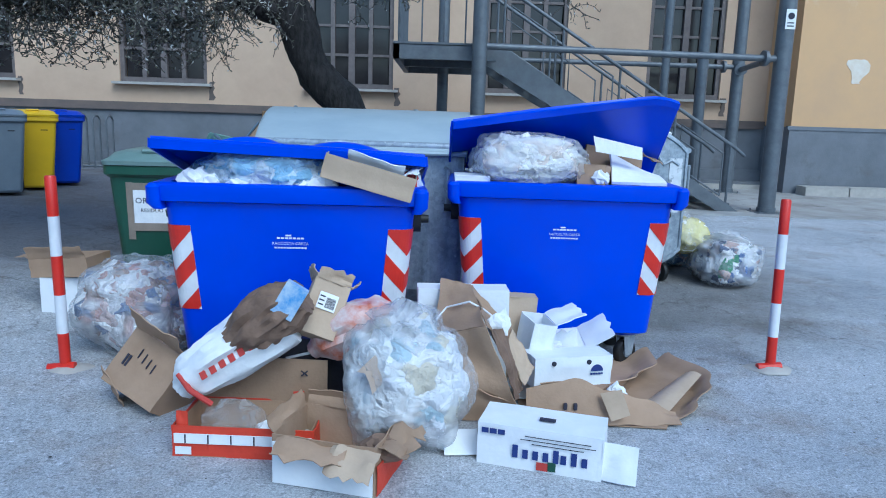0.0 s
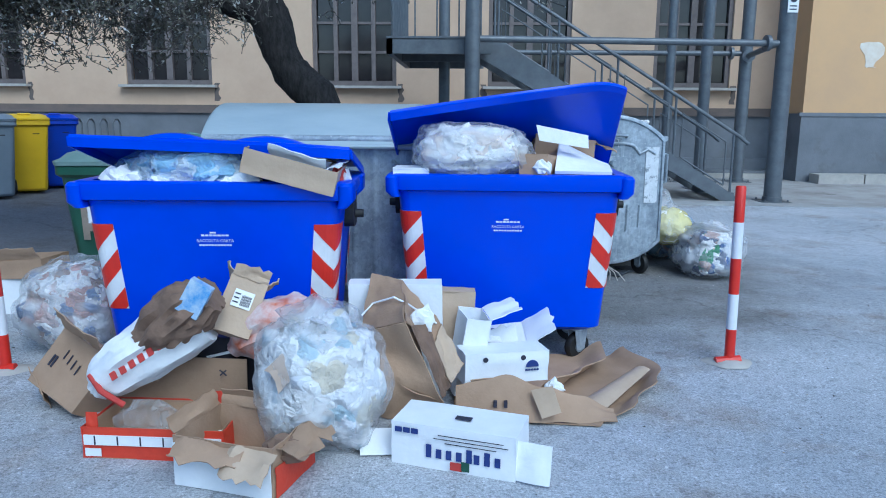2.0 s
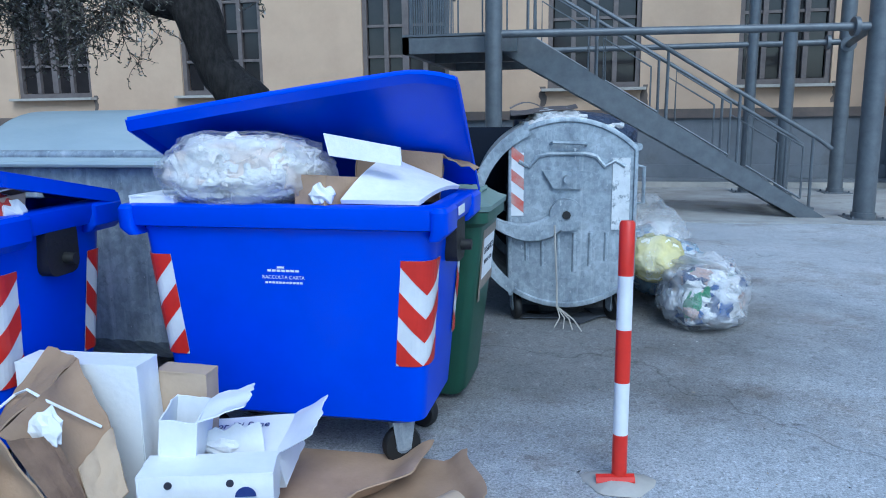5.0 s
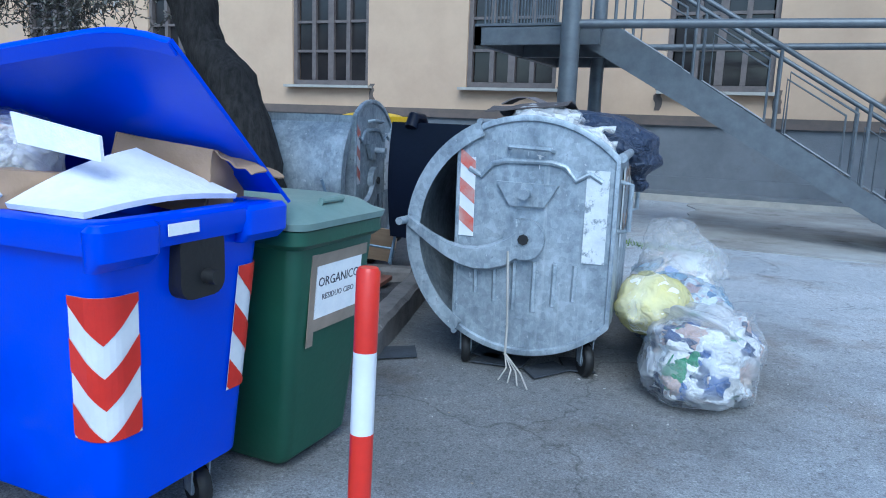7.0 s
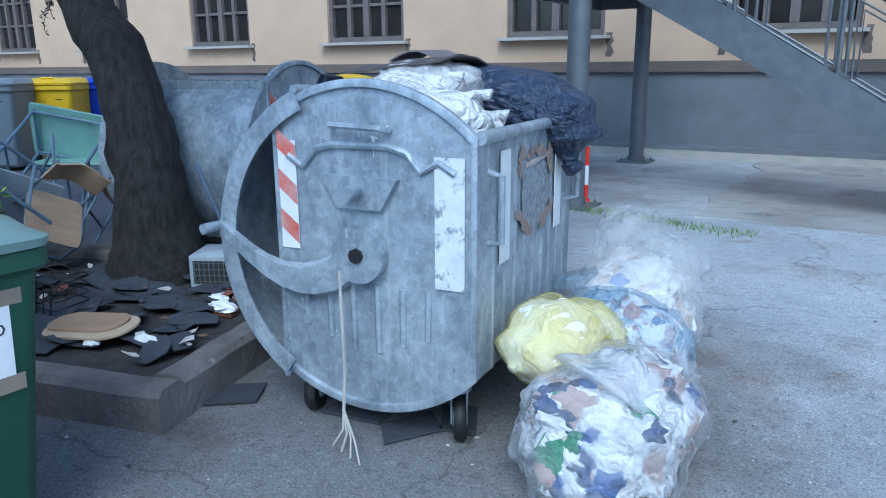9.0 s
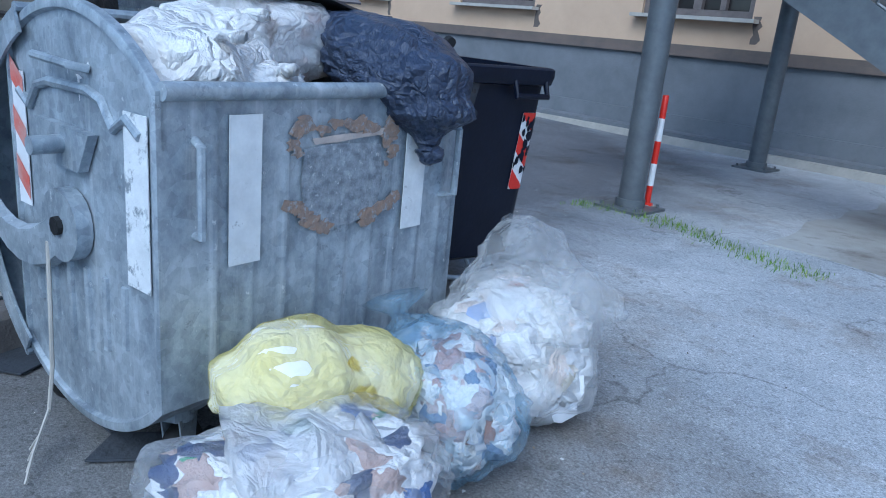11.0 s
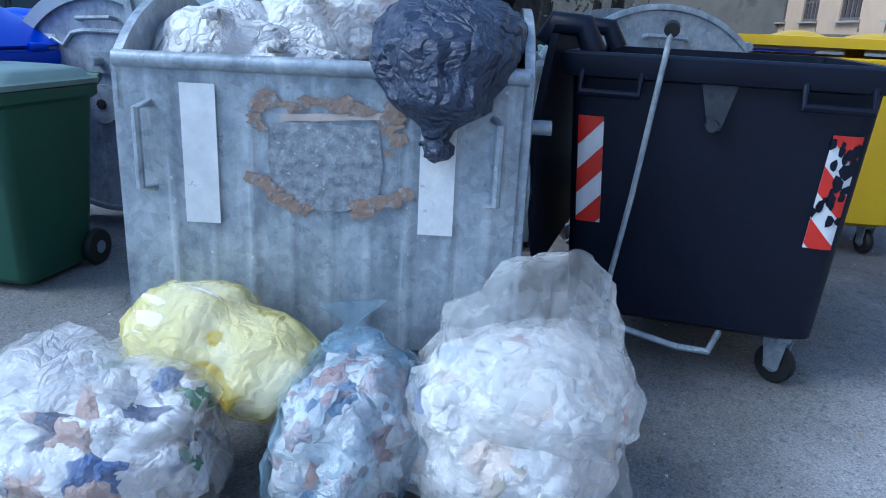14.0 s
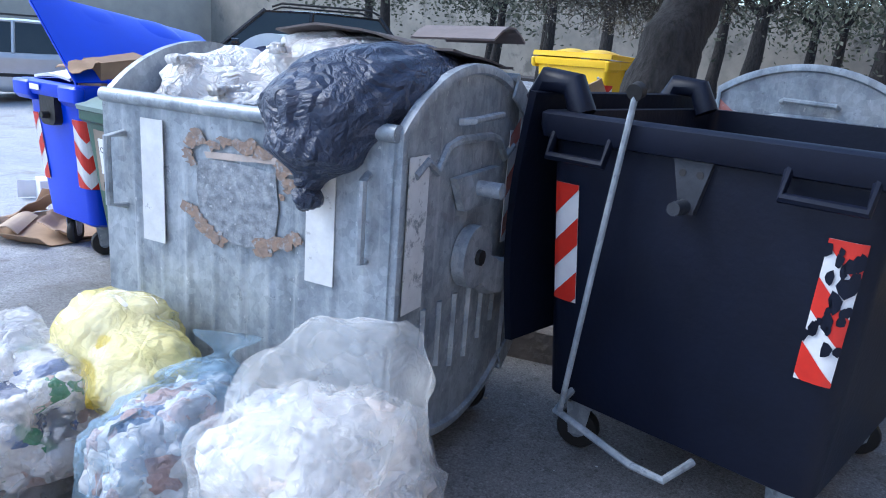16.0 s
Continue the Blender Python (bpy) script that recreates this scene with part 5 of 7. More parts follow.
def olive():
    ob = thing("olive_tree", pose(-0.02, 0.16, 0), "gnarled dark olive tree with drooping grey twigs", "tree")
    spine = [(-0.70, 7.35, 0.05), (-0.72, 7.36, 0.35), (-0.76, 7.38, 0.8), (-0.86, 7.4, 1.25), (-1.02, 7.42, 1.62), (-1.30, 7.44, 1.88), (-1.40, 7.45, 2.12), (-1.50, 7.46, 2.42), (-1.60, 7.46, 2.62), (-1.45, 7.46, 2.95), (-1.40, 7.5, 3.5)]
    rad = [0.40, 0.29, 0.23, 0.21, 0.195, 0.18, 0.175, 0.2, 0.18, 0.15, 0.12]
    def limb(pts, r, n=18):
        pts = [Vector(p) for p in pts]
        fine, fr = [], []
        for i in range(len(pts) - 1):
            for k in range(5):
                t = k / 5
                fine.append(pts[i].lerp(pts[i + 1], t))
                fr.append(r[i] + (r[i + 1] - r[i]) * t)
        fine.append(pts[-1])
        fr.append(r[-1])
        g = Geo()
        g.tube(fine, fr, n)
        out = []
        for p in g.v:
            p = Vector(p)
            c = min(fine, key=lambda q: (q - p).length_squared)
            d = p - c
            k = 1 + 0.16 * noise.noise(p * 5) + 0.10 * noise.noise(p * 13) + 0.05 * noise.noise(p * 28)
            out.append(tuple(c + d * k))
        g.v = out
        return g
    part("trunk", limb(spine, rad, 22), BARK, ob, "dark gnarled leaning trunk")
    limbs = [
        ([(-1.6, 7.46, 2.45), (-1.85, 7.3, 2.5), (-2.05, 7.15, 2.72), (-2.5, 6.9, 2.95), (-3.2, 6.6, 3.1), (-4.0, 6.2, 3.05)], [0.13, 0.12, 0.10, 0.08, 0.06, 0.04]),
        ([(-1.55, 7.46, 3.0), (-1.2, 7.2, 3.3), (-0.7, 6.9, 3.5), (-0.1, 6.6, 3.55), (0.6, 6.3, 3.4)], [0.12, 0.1, 0.08, 0.06, 0.035]),
        ([(-1.45, 7.5, 3.4), (-1.9, 7.9, 3.8), (-2.6, 8.2, 4.1), (-3.4, 8.4, 4.0)], [0.11, 0.09, 0.07, 0.04]),
        ([(-1.5, 7.48, 3.3), (-1.3, 8.0, 3.8), (-0.6, 8.5, 4.2), (0.4, 8.8, 4.2)], [0.11, 0.08, 0.06, 0.04]),
        ([(-2.05, 7.15, 2.72), (-2.3, 6.6, 3.0), (-2.6, 6.0, 3.15), (-3.1, 5.5, 3.0)], [0.08, 0.07, 0.05, 0.03]),
    ]
    for pts, r in limbs:
        part("limb", limb(pts, r, 10), BARK, ob)
    tw, lf = Geo(), Geo()
    def droop(p, d, n, L):
        pts = [Vector(p)]
        for i in range(n):
            d = (d + Vector((rng.uniform(-0.45, 0.45), rng.uniform(-0.45, 0.45), rng.uniform(-0.5, 0.25)))).normalized()
            pts.append(pts[-1] + d * L)
        return pts
    def leaf(p, q):
        d = Vector((rng.gauss(0, 1), rng.gauss(0, 1), rng.gauss(0, 0.8))).normalized()
        s = d.orthogonal().normalized()
        L, w = rng.uniform(0.025, 0.05) * q, rng.uniform(0.005, 0.010) * q
        lf.add([p, p + d * L * 0.5 + s * w, p + d * L, p + d * L * 0.5 - s * w], [(0, 1, 2, 3)])
    hubs = []
    for pts, r in limbs:
        for i in range(1, len(pts)):
            for k in range(3):
                hubs.append(Vector(pts[i - 1]).lerp(Vector(pts[i]), rng.random()))
        hubs += [Vector(pts[-1])] * 3
    lefts = [p for p in hubs if p.x < -2.2 and p.y < 7.3] + [Vector((-2.4 - 0.3 * k, 6.4 - 0.1 * k, 2.6 - 0.05 * k)) for k in range(8)] * 2 + [Vector((0.2, 6.4, 3.3)), Vector((0.6, 6.3, 3.2)), Vector((-0.3, 6.6, 3.4))]
    hubs = [p for p in hubs if p.x < -2.4 or p.x > -0.4 or rng.random() < 0.2]
    for _ in range(520):
        h = rng.choice(hubs if rng.random() < 0.6 else lefts)
        out = Vector((h.x + 1.5, h.y - 7.4, 0))
        out = out.normalized() if out.length > 0.2 else Vector((rng.gauss(0, 1), rng.gauss(0, 1), 0)).normalized()
        d = (out * rng.uniform(0.1, 1.0) + Vector((rng.gauss(0, 0.7), rng.gauss(0, 0.7), rng.uniform(-0.3, 0.4)))).normalized()
        main = droop(h, d, rng.randint(5, 8), 0.14)
        if min(p.z for p in main) < 1.85:
            continue
        tw.tube(main, [0.009 - 0.0008 * i for i in range(len(main))], 3, False)
        for p in main[1:]:
            for _k in range(3):
                sub = droop(p, Vector((rng.gauss(0, 1), rng.gauss(0, 1), rng.uniform(-0.9, 0.3))).normalized(), 4, 0.065)
                if sub[-1].z < 1.78:
                    continue
                tw.tube(sub, 0.0034, 3, False)
                for q in sub:
                    for _j in range(2):
                        leaf(q, 1.0)
    tagged(part("twigs", tw, TWIG, ob, "thin grey twigs"), "", "", "", "stuff")
    tagged(part("leaves", lf, LEAF, ob, "small pale grey-green leaves", False), "", "", "", "stuff")


olive()


def shrub(x, y, z):
    ob = thing("shrub", pose(x, y, z), "small bright green self-sown shrub beside the trunk", "shrub")
    st, lf = Geo(), Geo()
    for _ in range(9):
        p = Vector((rng.uniform(-0.05, 0.05), rng.uniform(-0.05, 0.05), 0))
        d = Vector((rng.gauss(0, 0.3), rng.gauss(0, 0.3), 1)).normalized()
        pts = [p]
        for i in range(7):
            d = (d + Vector((rng.uniform(-0.3, 0.3), rng.uniform(-0.3, 0.3), 0.1))).normalized()
            pts.append(pts[-1] + d * rng.uniform(0.08, 0.14))
        st.tube(pts, [0.008 - 0.0009 * i for i in range(8)], 4)
        for q in pts[2:]:
            for _k in range(9):
                a = Vector((rng.gauss(0, 1), rng.gauss(0, 1), rng.gauss(0.3, 0.6))).normalized()
                s = a.orthogonal().normalized()
                L = rng.uniform(0.05, 0.085)
                b = q + a * rng.uniform(0, 0.05)
                lf.add([b, b + a * L * 0.5 + s * L * 0.22, b + a * L, b + a * L * 0.5 - s * L * 0.22], [(0, 1, 2, 3)])
    part("stem", st, TWIG, ob)
    tagged(part("leaves", lf, LEAFG, ob, "", False), "", "", "", "stuff")


shrub(-0.95, 6.55, 0.12)


# ---- cartons and cardboard ----
def panel(ob, name, w, h, m, material, label="", warp=0.008, thick=0.005, ragged=0.0):
    """A card panel standing on its lower edge: w across, h along local y."""
    sd = rng.uniform(0, 90)
    def at(u, v):
        x, y = (u - 0.5) * w, v * h
        k = warp * (noise.noise(Vector((u * 2.2, v * 2.2, sd))) + 0.5 * noise.noise(Vector((u * 6, v * 6, sd))))
        if ragged and v == 1:
            y += ragged * noise.noise(Vector((u * 9, sd, 0)))
        return m @ Vector((x, y, k))
    return part(name, Geo().sheet(8, 5, at, thick), material, ob, label)


def carton(m, w, d, h, flaps, outer=CARD, label="", inner=None, name="cardboard_box", category="carton", group="discarded cartons", closed=False, warp=0.01, fl=None):
    """An open carton. flaps: angle of the flap on front, right, back and left; None where torn off."""
    ob = thing(name, m, label, category, group)
    panel(ob, "bottom", w, d, pose(0, -d / 2, 0.003), inner or outer, "", warp * 0.3)
    for k, (a, b) in enumerate(((w, d), (d, w), (w, d), (d, w))):
        r = pose(0, 0, 0, 0, 0, 90 * k)
        panel(ob, "side_panel", a, h, r @ pose(0, -b / 2, 0, 90, 0, 0), outer, "", warp)
        if flaps[k] is not None:
            L = (fl or min(w, d) * 0.5)
            panel(ob, "flap", a * 0.97, L, r @ pose(0, -b / 2, h, 90 + flaps[k], 0, 0), outer, "", warp * 1.4, 0.005, 0.02)
    if inner:
        for k, (a, b) in enumerate(((w, d), (d, w), (w, d), (d, w))):
            panel(ob, "lining", a - 0.02, h - 0.004, pose(0, 0, 0, 0, 0, 90 * k) @ pose(0, -b / 2 + 0.012, 0, 90, 0, 0), inner, "", warp * 0.3, 0.003)
    if closed:
        panel(ob, "top", w, d, pose(0, -d / 2, h), outer, "", warp * 0.4)
    return ob


def mark(ob, c, s, material, m=None, name="print"):
    o = part(name, Geo().box((0, 0, 0), s), material, ob, "", False)
    o.matrix_basis = Matrix.Translation(c) @ (m or Matrix.Identity(4))
    return o


# white carton lying on its side in front
B = carton(pose(0.455, 2.95, 0.0, 0, 0, -17), 0.54, 0.24, 0.19, (None, None, None, None), WHITECARD, "white printed carton lying flat, end flaps spread", None, closed=True, fl=0.14, warp=0.006)
panel(B, "flap", 0.14, 0.16, pose(0.34, -0.13, 0.012, 78, 0, -3), WHITECARD, "", 0.01)
panel(B, "flap", 0.16, 0.14, pose(-0.34, -0.1, 0.012, 30, 0, 22), WHITECARD, "", 0.01)
for k in range(8):
    mark(B, (-0.10 + k * 0.044 - (0.012 if k > 4 else 0), -0.1285, 0.075 + (0.008 if k in (0, 4, 6) else 0)), (0.024, 0.002, 0.058 if k in (0, 4, 6) else 0.04), INKBLUE)
for k in range(3):
    mark(B, (-0.235 + k * 0.036, -0.1285, 0.16), (0.03, 0.004, 0.022), INKBLUE)
for k, q in enumerate((0.11, 0.16, 0.14)):
    mark(B, (0.08, -0.1285, 0.125 + 0.016 * k), (q * 2, 0.002, 0.003), INK)
mark(B, (0.02, -0.129, 0.03), (0.05, 0.004, 0.035), INKRED)
mark(B, (0.06, -0.129, 0.035), (0.035, 0.004, 0.04), GREEN)
mark(B, (0.02, -0.02, 0.199), (0.07, 0.03, 0.004), INK)

# red tray with its brown lid standing behind
R = carton(pose(-0.85, 3.06, 0.0, 0, 0, -2), 0.62, 0.34, 0.14, (None, None, None, None), REDCARD, "red and brown fruit carton with raised lid, holding film", CARD, fl=0.2, warp=0.006)
mark(R, (0.0, -0.1735, 0.085), (0.60, 0.004, 0.045), WHITECARD)
for k in range(6):
    mark(R, (-0.25 + k * 0.1, -0.1765, 0.085), (0.006, 0.003, 0.04), INK)
mark(R, (-0.26, -0.1755, 0.03), (0.07, 0.004, 0.035), WHITECARD)
for q in (-0.3, 0.02):
    panel(R, "corner_tab", 0.05, 0.07, pose(q + (0.03 if q < 0 else 0.16), -0.155 if q < 0 else 0.12, 0.13, 86, 0, 0 if q < 0 else 12), REDCARD, "red corner tab", 0.006)
panel(R, "lid", 0.61, 0.22, pose(0, 0.168, 0.12, 88, 0, 0), CARD, "raised brown lid", 0.006)
mark(R, (-0.17, 0.153, 0.26), (0.12, 0.003, 0.06), CARD_PALE, pose(0, 0, 0, -4, 0, 0))
for k in range(4):
    mark(R, (-0.17, 0.150, 0.238 + 0.014 * k), (0.10, 0.003, 0.005), INK, pose(0, 0, 0, -4, 0, 0))
for a in (40, -40):
    mark(R, (0.2, 0.150, 0.28), (0.04, 0.003, 0.006), INK, pose(0, 0, 0, -4, a, 0))
crumple("plastic_film", pose(-0.92, 3.02, 0.02), (0.13, 0.09, 0.09), FILMTHIN, "crumpled clear film lying in the red tray")
crumple("crumpled_paper", pose(-0.72, 3.0, 0.02), (0.12, 0.08, 0.05), PAPER, "crumpled white paper lying in the red tray")

# open brown carton, white outside, torn
O = carton(pose(-0.43, 2.80, 0.0, 0, 0, -15), 0.44, 0.33, 0.21, (None, None, 8, 24), CARD, "open brown carton with torn, whitish front flap", None, fl=0.07, warp=0.014)
panel(O, "facing", 0.43, 0.17, pose(0, -0.176, 0.004, 90, 0, 0), WHITECARD, "whitish outer face", 0.006, 0.003, 0.05)
panel(O, "facing", 0.32, 0.12, pose(0.232, 0, 0.004, 90, 0, 90), REDCARD, "red printed face", 0.004, 0.003, 0.04)
panel(O, "torn_flap", 0.30, 0.10, pose(-0.04, -0.17, 0.205, 205, 0, 4), CARD, "torn flap folded outwards", 0.03, 0.004, 0.05)
panel(O, "torn_flap", 0.2, 0.13, pose(0.15, -0.17, 0.2, 215, 0, -6), CARD_PALE, "torn flap folded outwards", 0.03, 0.004, 0.05)
panel(O, "torn_flap", 0.28, 0.12, pose(0.225, 0.0, 0.2, 195, 0, 90), CARD, "torn flap folded outwards", 0.04, 0.004, 0.05)
crumple("crumpled_paper", pose(-0.24, 2.70, 0.1), (0.09, 0.06, 0.05), KRAFT, "crumpled brown paper lying in the open carton")

# tipped carton at the left
T = carton(pose(-1.52, 3.43, 0.03, -36, 16, -30), 0.37, 0.24, 0.30, (70, None, None, None), CARD, "brown carton tipped on its edge against the bag", None, closed=True, warp=0.012, fl=0.16)
for k in range(4):
    mark(T, (-0.06 + 0.04 * k, -0.128, 0.2 - 0.01 * k), (0.006, 0.004, 0.05), INK)
for k in range(2):
    mark(T, (-0.12 + 0.02 * k, -0.128, 0.14), (0.012, 0.004, 0.06), INK)
panel(T, "loose_flap", 0.2, 0.2, pose(-0.12, -0.13, 0.02, -25, 20, 0), CARD, "", 0.015)

# dark carton under the sacks
D = carton(pose(-0.76, 3.40, 0.0, 0, 3, 4), 0.56, 0.2, 0.42, (None, None, None, None), DARKCARD, "dark printed carton half buried under sacks", None, closed=True)
mark(D, (0.12, -0.105, 0.36), (0.28, 0.006, 0.012), PAPER, pose(0, 0, 0, 0, -16, 0))

# small brown carton with a bar code
S = carton(pose(-0.60, 3.18, 0.47, -26, 22, 10), 0.17, 0.13, 0.26, (25, 40, 15, 35), CARD_PALE, "small tilted brown carton with a bar-code label", None, fl=0.06)
mark(S, (0.0, -0.0705, 0.16), (0.09, 0.004, 0.08), PAPER)
for k in range(10):
    mark(S, (-0.005 + 0.0045 * k, -0.0735, 0.155), (0.0025, 0.003, 0.05), INK, None, "bar")
for k in range(3):
    mark(S, (-0.028, -0.0735, 0.18 - 0.02 * k), (0.025, 0.003, 0.006), INK)

# long folded card leaning
F = thing("folded_cardboard", pose(0, 0, 0), "long brown cardboard folded lengthwise, leaning on the heap", "carton", "discarded cartons")
def fold(name, a, b, c, d, material=CARD, curl=0.03):
    """One face of the folded card between four corners, creased and bowed."""
    a, b, c, d = Vector(a), Vector(b), Vector(c), Vector(d)
    nrm = (b - a).cross(d - a).normalized()
    sd = rng.uniform(0, 9)
    def at(u, v):
        q = a.lerp(b, u).lerp(d.lerp(c, u), v)
        return q + nrm * (curl * math.sin(math.pi * u) * math.sin(math.pi * v) * 0.5 + 0.02 * noise.noise(Vector((u * 3, v * 3, sd))) + 0.006 * noise.noise(Vector((u * 9, v * 9, sd))))
    return part(name, Geo().sheet(12, 12, at, 0.006), material, F)
APEX, APEX2, EDGE, CREST = (-0.01, 3.68, 0.65), (0.15, 3.62, 0.63), (-0.03, 3.37, 0.43), (0.20, 3.19, 0.54)
SIDE, NOSE, LOW = (0.35, 3.50, 0.44), (0.375, 3.285, 0.12), (0.02, 3.29, 0.27)
fold("upper_face", EDGE, APEX, APEX2, CREST, CARD, 0.02)
fold("side_face", CREST, APEX2, SIDE, (0.40, 3.33, 0.20), CARD, 0.05)
fold("flap", SIDE, (0.47, 3.40, 0.27), (0.41, 3.30, 0.21), (0.32, 3.36, 0.36), CARD_PALE, 0.02)
fold("inner_face", (0.22, 3.20, 0.52), (0.30, 3.30, 0.50), (0.40, 3.34, 0.18), (0.37, 3.29, 0.14), KRAFT, -0.03)
fold("lower_face", EDGE, CREST, NOSE, LOW, CARD, 0.02)
fold("bottom_face", LOW, NOSE, (0.36, 3.31, 0.008), (0.05, 3.36, 0.008), CARD, 0.01)
fold("back_face", APEX2, APEX, (0.0, 3.64, 0.01), (0.32, 3.56, 0.01), CARD, 0.02)
crumple("torn_paper", pose(0.27, 3.30, 0.46), (0.05, 0.025, 0.055), PAPER, "torn white paper stuck to the folded card")
part("string", Geo().tube([(-0.03, 3.42, 0.50), (0.02, 3.47, 0.55), (0.13, 3.40, 0.60), (0.2, 3.40, 0.565), (0.33, 3.48, 0.45)], 0.005, 6), PAPER, F)

# white cartons against the container
carton(pose(0.11, 3.72, 0.0, 0, 0, 3), 0.48, 0.14, 0.60, (None, None, None, None), WHITECARD, "tall white carton leaning on the blue container", None, closed=True, name="white_carton")
N = carton(pose(0.46, 3.70, 0.03, 4, 8, 14), 0.13, 0.2, 0.42, (None, 64, None, None), WHITECARD, "narrow open white carton standing on end", None, fl=0.17, name="white_carton", warp=0.012)
carton(pose(0.40, 3.86, 0.0, 0, 3, 4), 0.2, 0.1, 0.53, (None, None, None, None), CARD_PALE, "upright brown carton behind the white ones", None, closed=True)
A = carton(pose(0.62, 3.92, 0.11, 14, -6, 4), 0.40, 0.25, 0.15, (None, 62, None, None), WHITECARD, "white bread carton with open flaps on the heap", None, fl=0.17, name="white_carton", closed=True)
letters("Amor Di Pane", 0.05, INKBLUE, A, pose(-0.03, 0.06, 0.157, 0, 0, 0))
for k in range(4):
    mark(A, (-0.10, 0.01 - 0.018 * k, 0.158), (0.13, 0.005, 0.003), INKBLUE, None, "text_bar")
panel(A, "flap", 0.22, 0.12, pose(0.04, -0.126, 0.15, 70, 0, 8), WHITECARD, "bent front flap", 0.03, 0.005, 0.03)
crumple("crumpled_paper", pose(0.60, 3.78, 0.24), (0.07, 0.05, 0.03), PAPER, "crumpled white paper tucked by the bread carton")
P = carton(pose(0.661, 3.569, 0.145, 0, 1.5, 17.6), 0.443, 0.16, 0.155, (None, None, None, None), WHITECARD, "low white carton with round holes, lying on cardboard", None, closed=True, name="white_carton")
for q in (-0.12, 0.08):
    part("hole", Geo().tube([(q, -0.084, 0.125), (q, -0.089, 0.125)], 0.013, 12), INK, P)
part("print", Geo().plate([(math.cos(math.pi * i / 10) * 0.035, math.sin(math.pi * i / 10) * 0.035) for i in range(11)], 0.003, lambda u, v, w: (0.13 + u, -0.0845 - w, 0.075 + v)), INKBLUE, P, "", False)
for k in range(5):
    mark(P, (0.10 + 0.015 * k, -0.0855, 0.06), (0.012, 0.003, 0.009), INKBLUE)

# large flat card on the ground
K = thing("flattened_carton", pose(0, 0, 0), "large flattened brown carton with curled-up edges", "carton", "discarded cartons")
def rise(table, v):
    """Value between the knots of a short table."""
    for (a, fa), (b, fb) in zip(table, table[1:]):
        if v <= b:
            return fa + (fb - fa) * smooth(a, b, v)
    return table[-1][1]
def big(u, v):
    right = rise(((0, 1.12), (0.2, 1.34), (0.45, 1.50), (0.65, 1.57), (1, 1.44)), v)
    x = 0.42 + (right - 0.42) * u
    return (x, 3.285 + 1.0 * v + 0.03 * math.sin(3 * u), 0.012 + 0.07 * smooth(0.9, 1, u) * smooth(0.0, 0.3, v) + 0.006 * noise.noise(Vector((u * 6, v * 5, 2))))
part("sheet", Geo().sheet(40, 26, big, 0.006), CARD, K)
def ply(u, v):
    right = rise(((0, 0.90), (0.25, 1.10), (0.6, 1.28), (1, 1.30)), v)
    return (0.5 + (right - 0.5) * u, 3.60 + 0.68 * v, 0.03 + 0.085 * smooth(0.80, 1, u) + 0.008 * noise.noise(Vector((u * 5, v * 5, 3))))
part("upper_ply", Geo().sheet(34, 20, ply, 0.006), CARD, K)
def wall(u, v):
    h = rise(((0, 0.15), (0.3, 0.21), (0.55, 0.15), (0.8, 0.09), (1, 0.02)), u)
    return (0.43 + 0.78 * u, 3.33 - 0.03 * math.sin(math.pi * u) + (0.05 + 0.06 * u) * v, 0.018 + h * v + 0.012 * noise.noise(Vector((u * 7, v * 3, 5))))
part("front_wall", Geo().sheet(26, 8, wall, 0.006), CARD, K)
def strip(u, v):
    a, b = Vector((1.13, 3.37, 0.035)).lerp(Vector((1.50, 3.88, 0.085)), u), Vector((1.03, 3.50, 0.03)).lerp(Vector((1.40, 3.96, 0.035)), u)
    return a.lerp(b, v) + Vector((0, 0, 0.03 * math.sin(math.pi * v)))
part("side_flap", Geo().sheet(16, 6, strip, 0.006), CARD_PALE, K)
def tab(u, v):
    a, b = Vector((0.79, 3.33, 0.17)).lerp(Vector((0.89, 3.31, 0.20)), u), Vector((0.84, 3.27, 0.05)).lerp(Vector((0.93, 3.27, 0.085)), u)
    return a.lerp(b, v)
part("corner_flap", Geo().sheet(6, 6, tab, 0.006), CARD_PALE, K)
def lip(u, v):
    a, b = Vector((0.50, 3.40, 0.19)).lerp(Vector((0.80, 3.44, 0.16)), u), Vector((0.58, 3.50, 0.06)).lerp(Vector((0.86, 3.50, 0.06)), u)
    return a.lerp(b, v) + Vector((0, 0, 0.02 * math.sin(math.pi * u)))
part("inner_flap", Geo().sheet(12, 6, lip, 0.006), CARD, K)
for k in range(2):
    mark(K, (0.62 + 0.05 * k, 3.322, 0.10), (0.016, 0.02, 0.03), INK)
crumple("crumpled_paper", pose(0.93, 3.56, 0.05), (0.05, 0.04, 0.04), PAPER, "crumpled white paper on the cardboard")


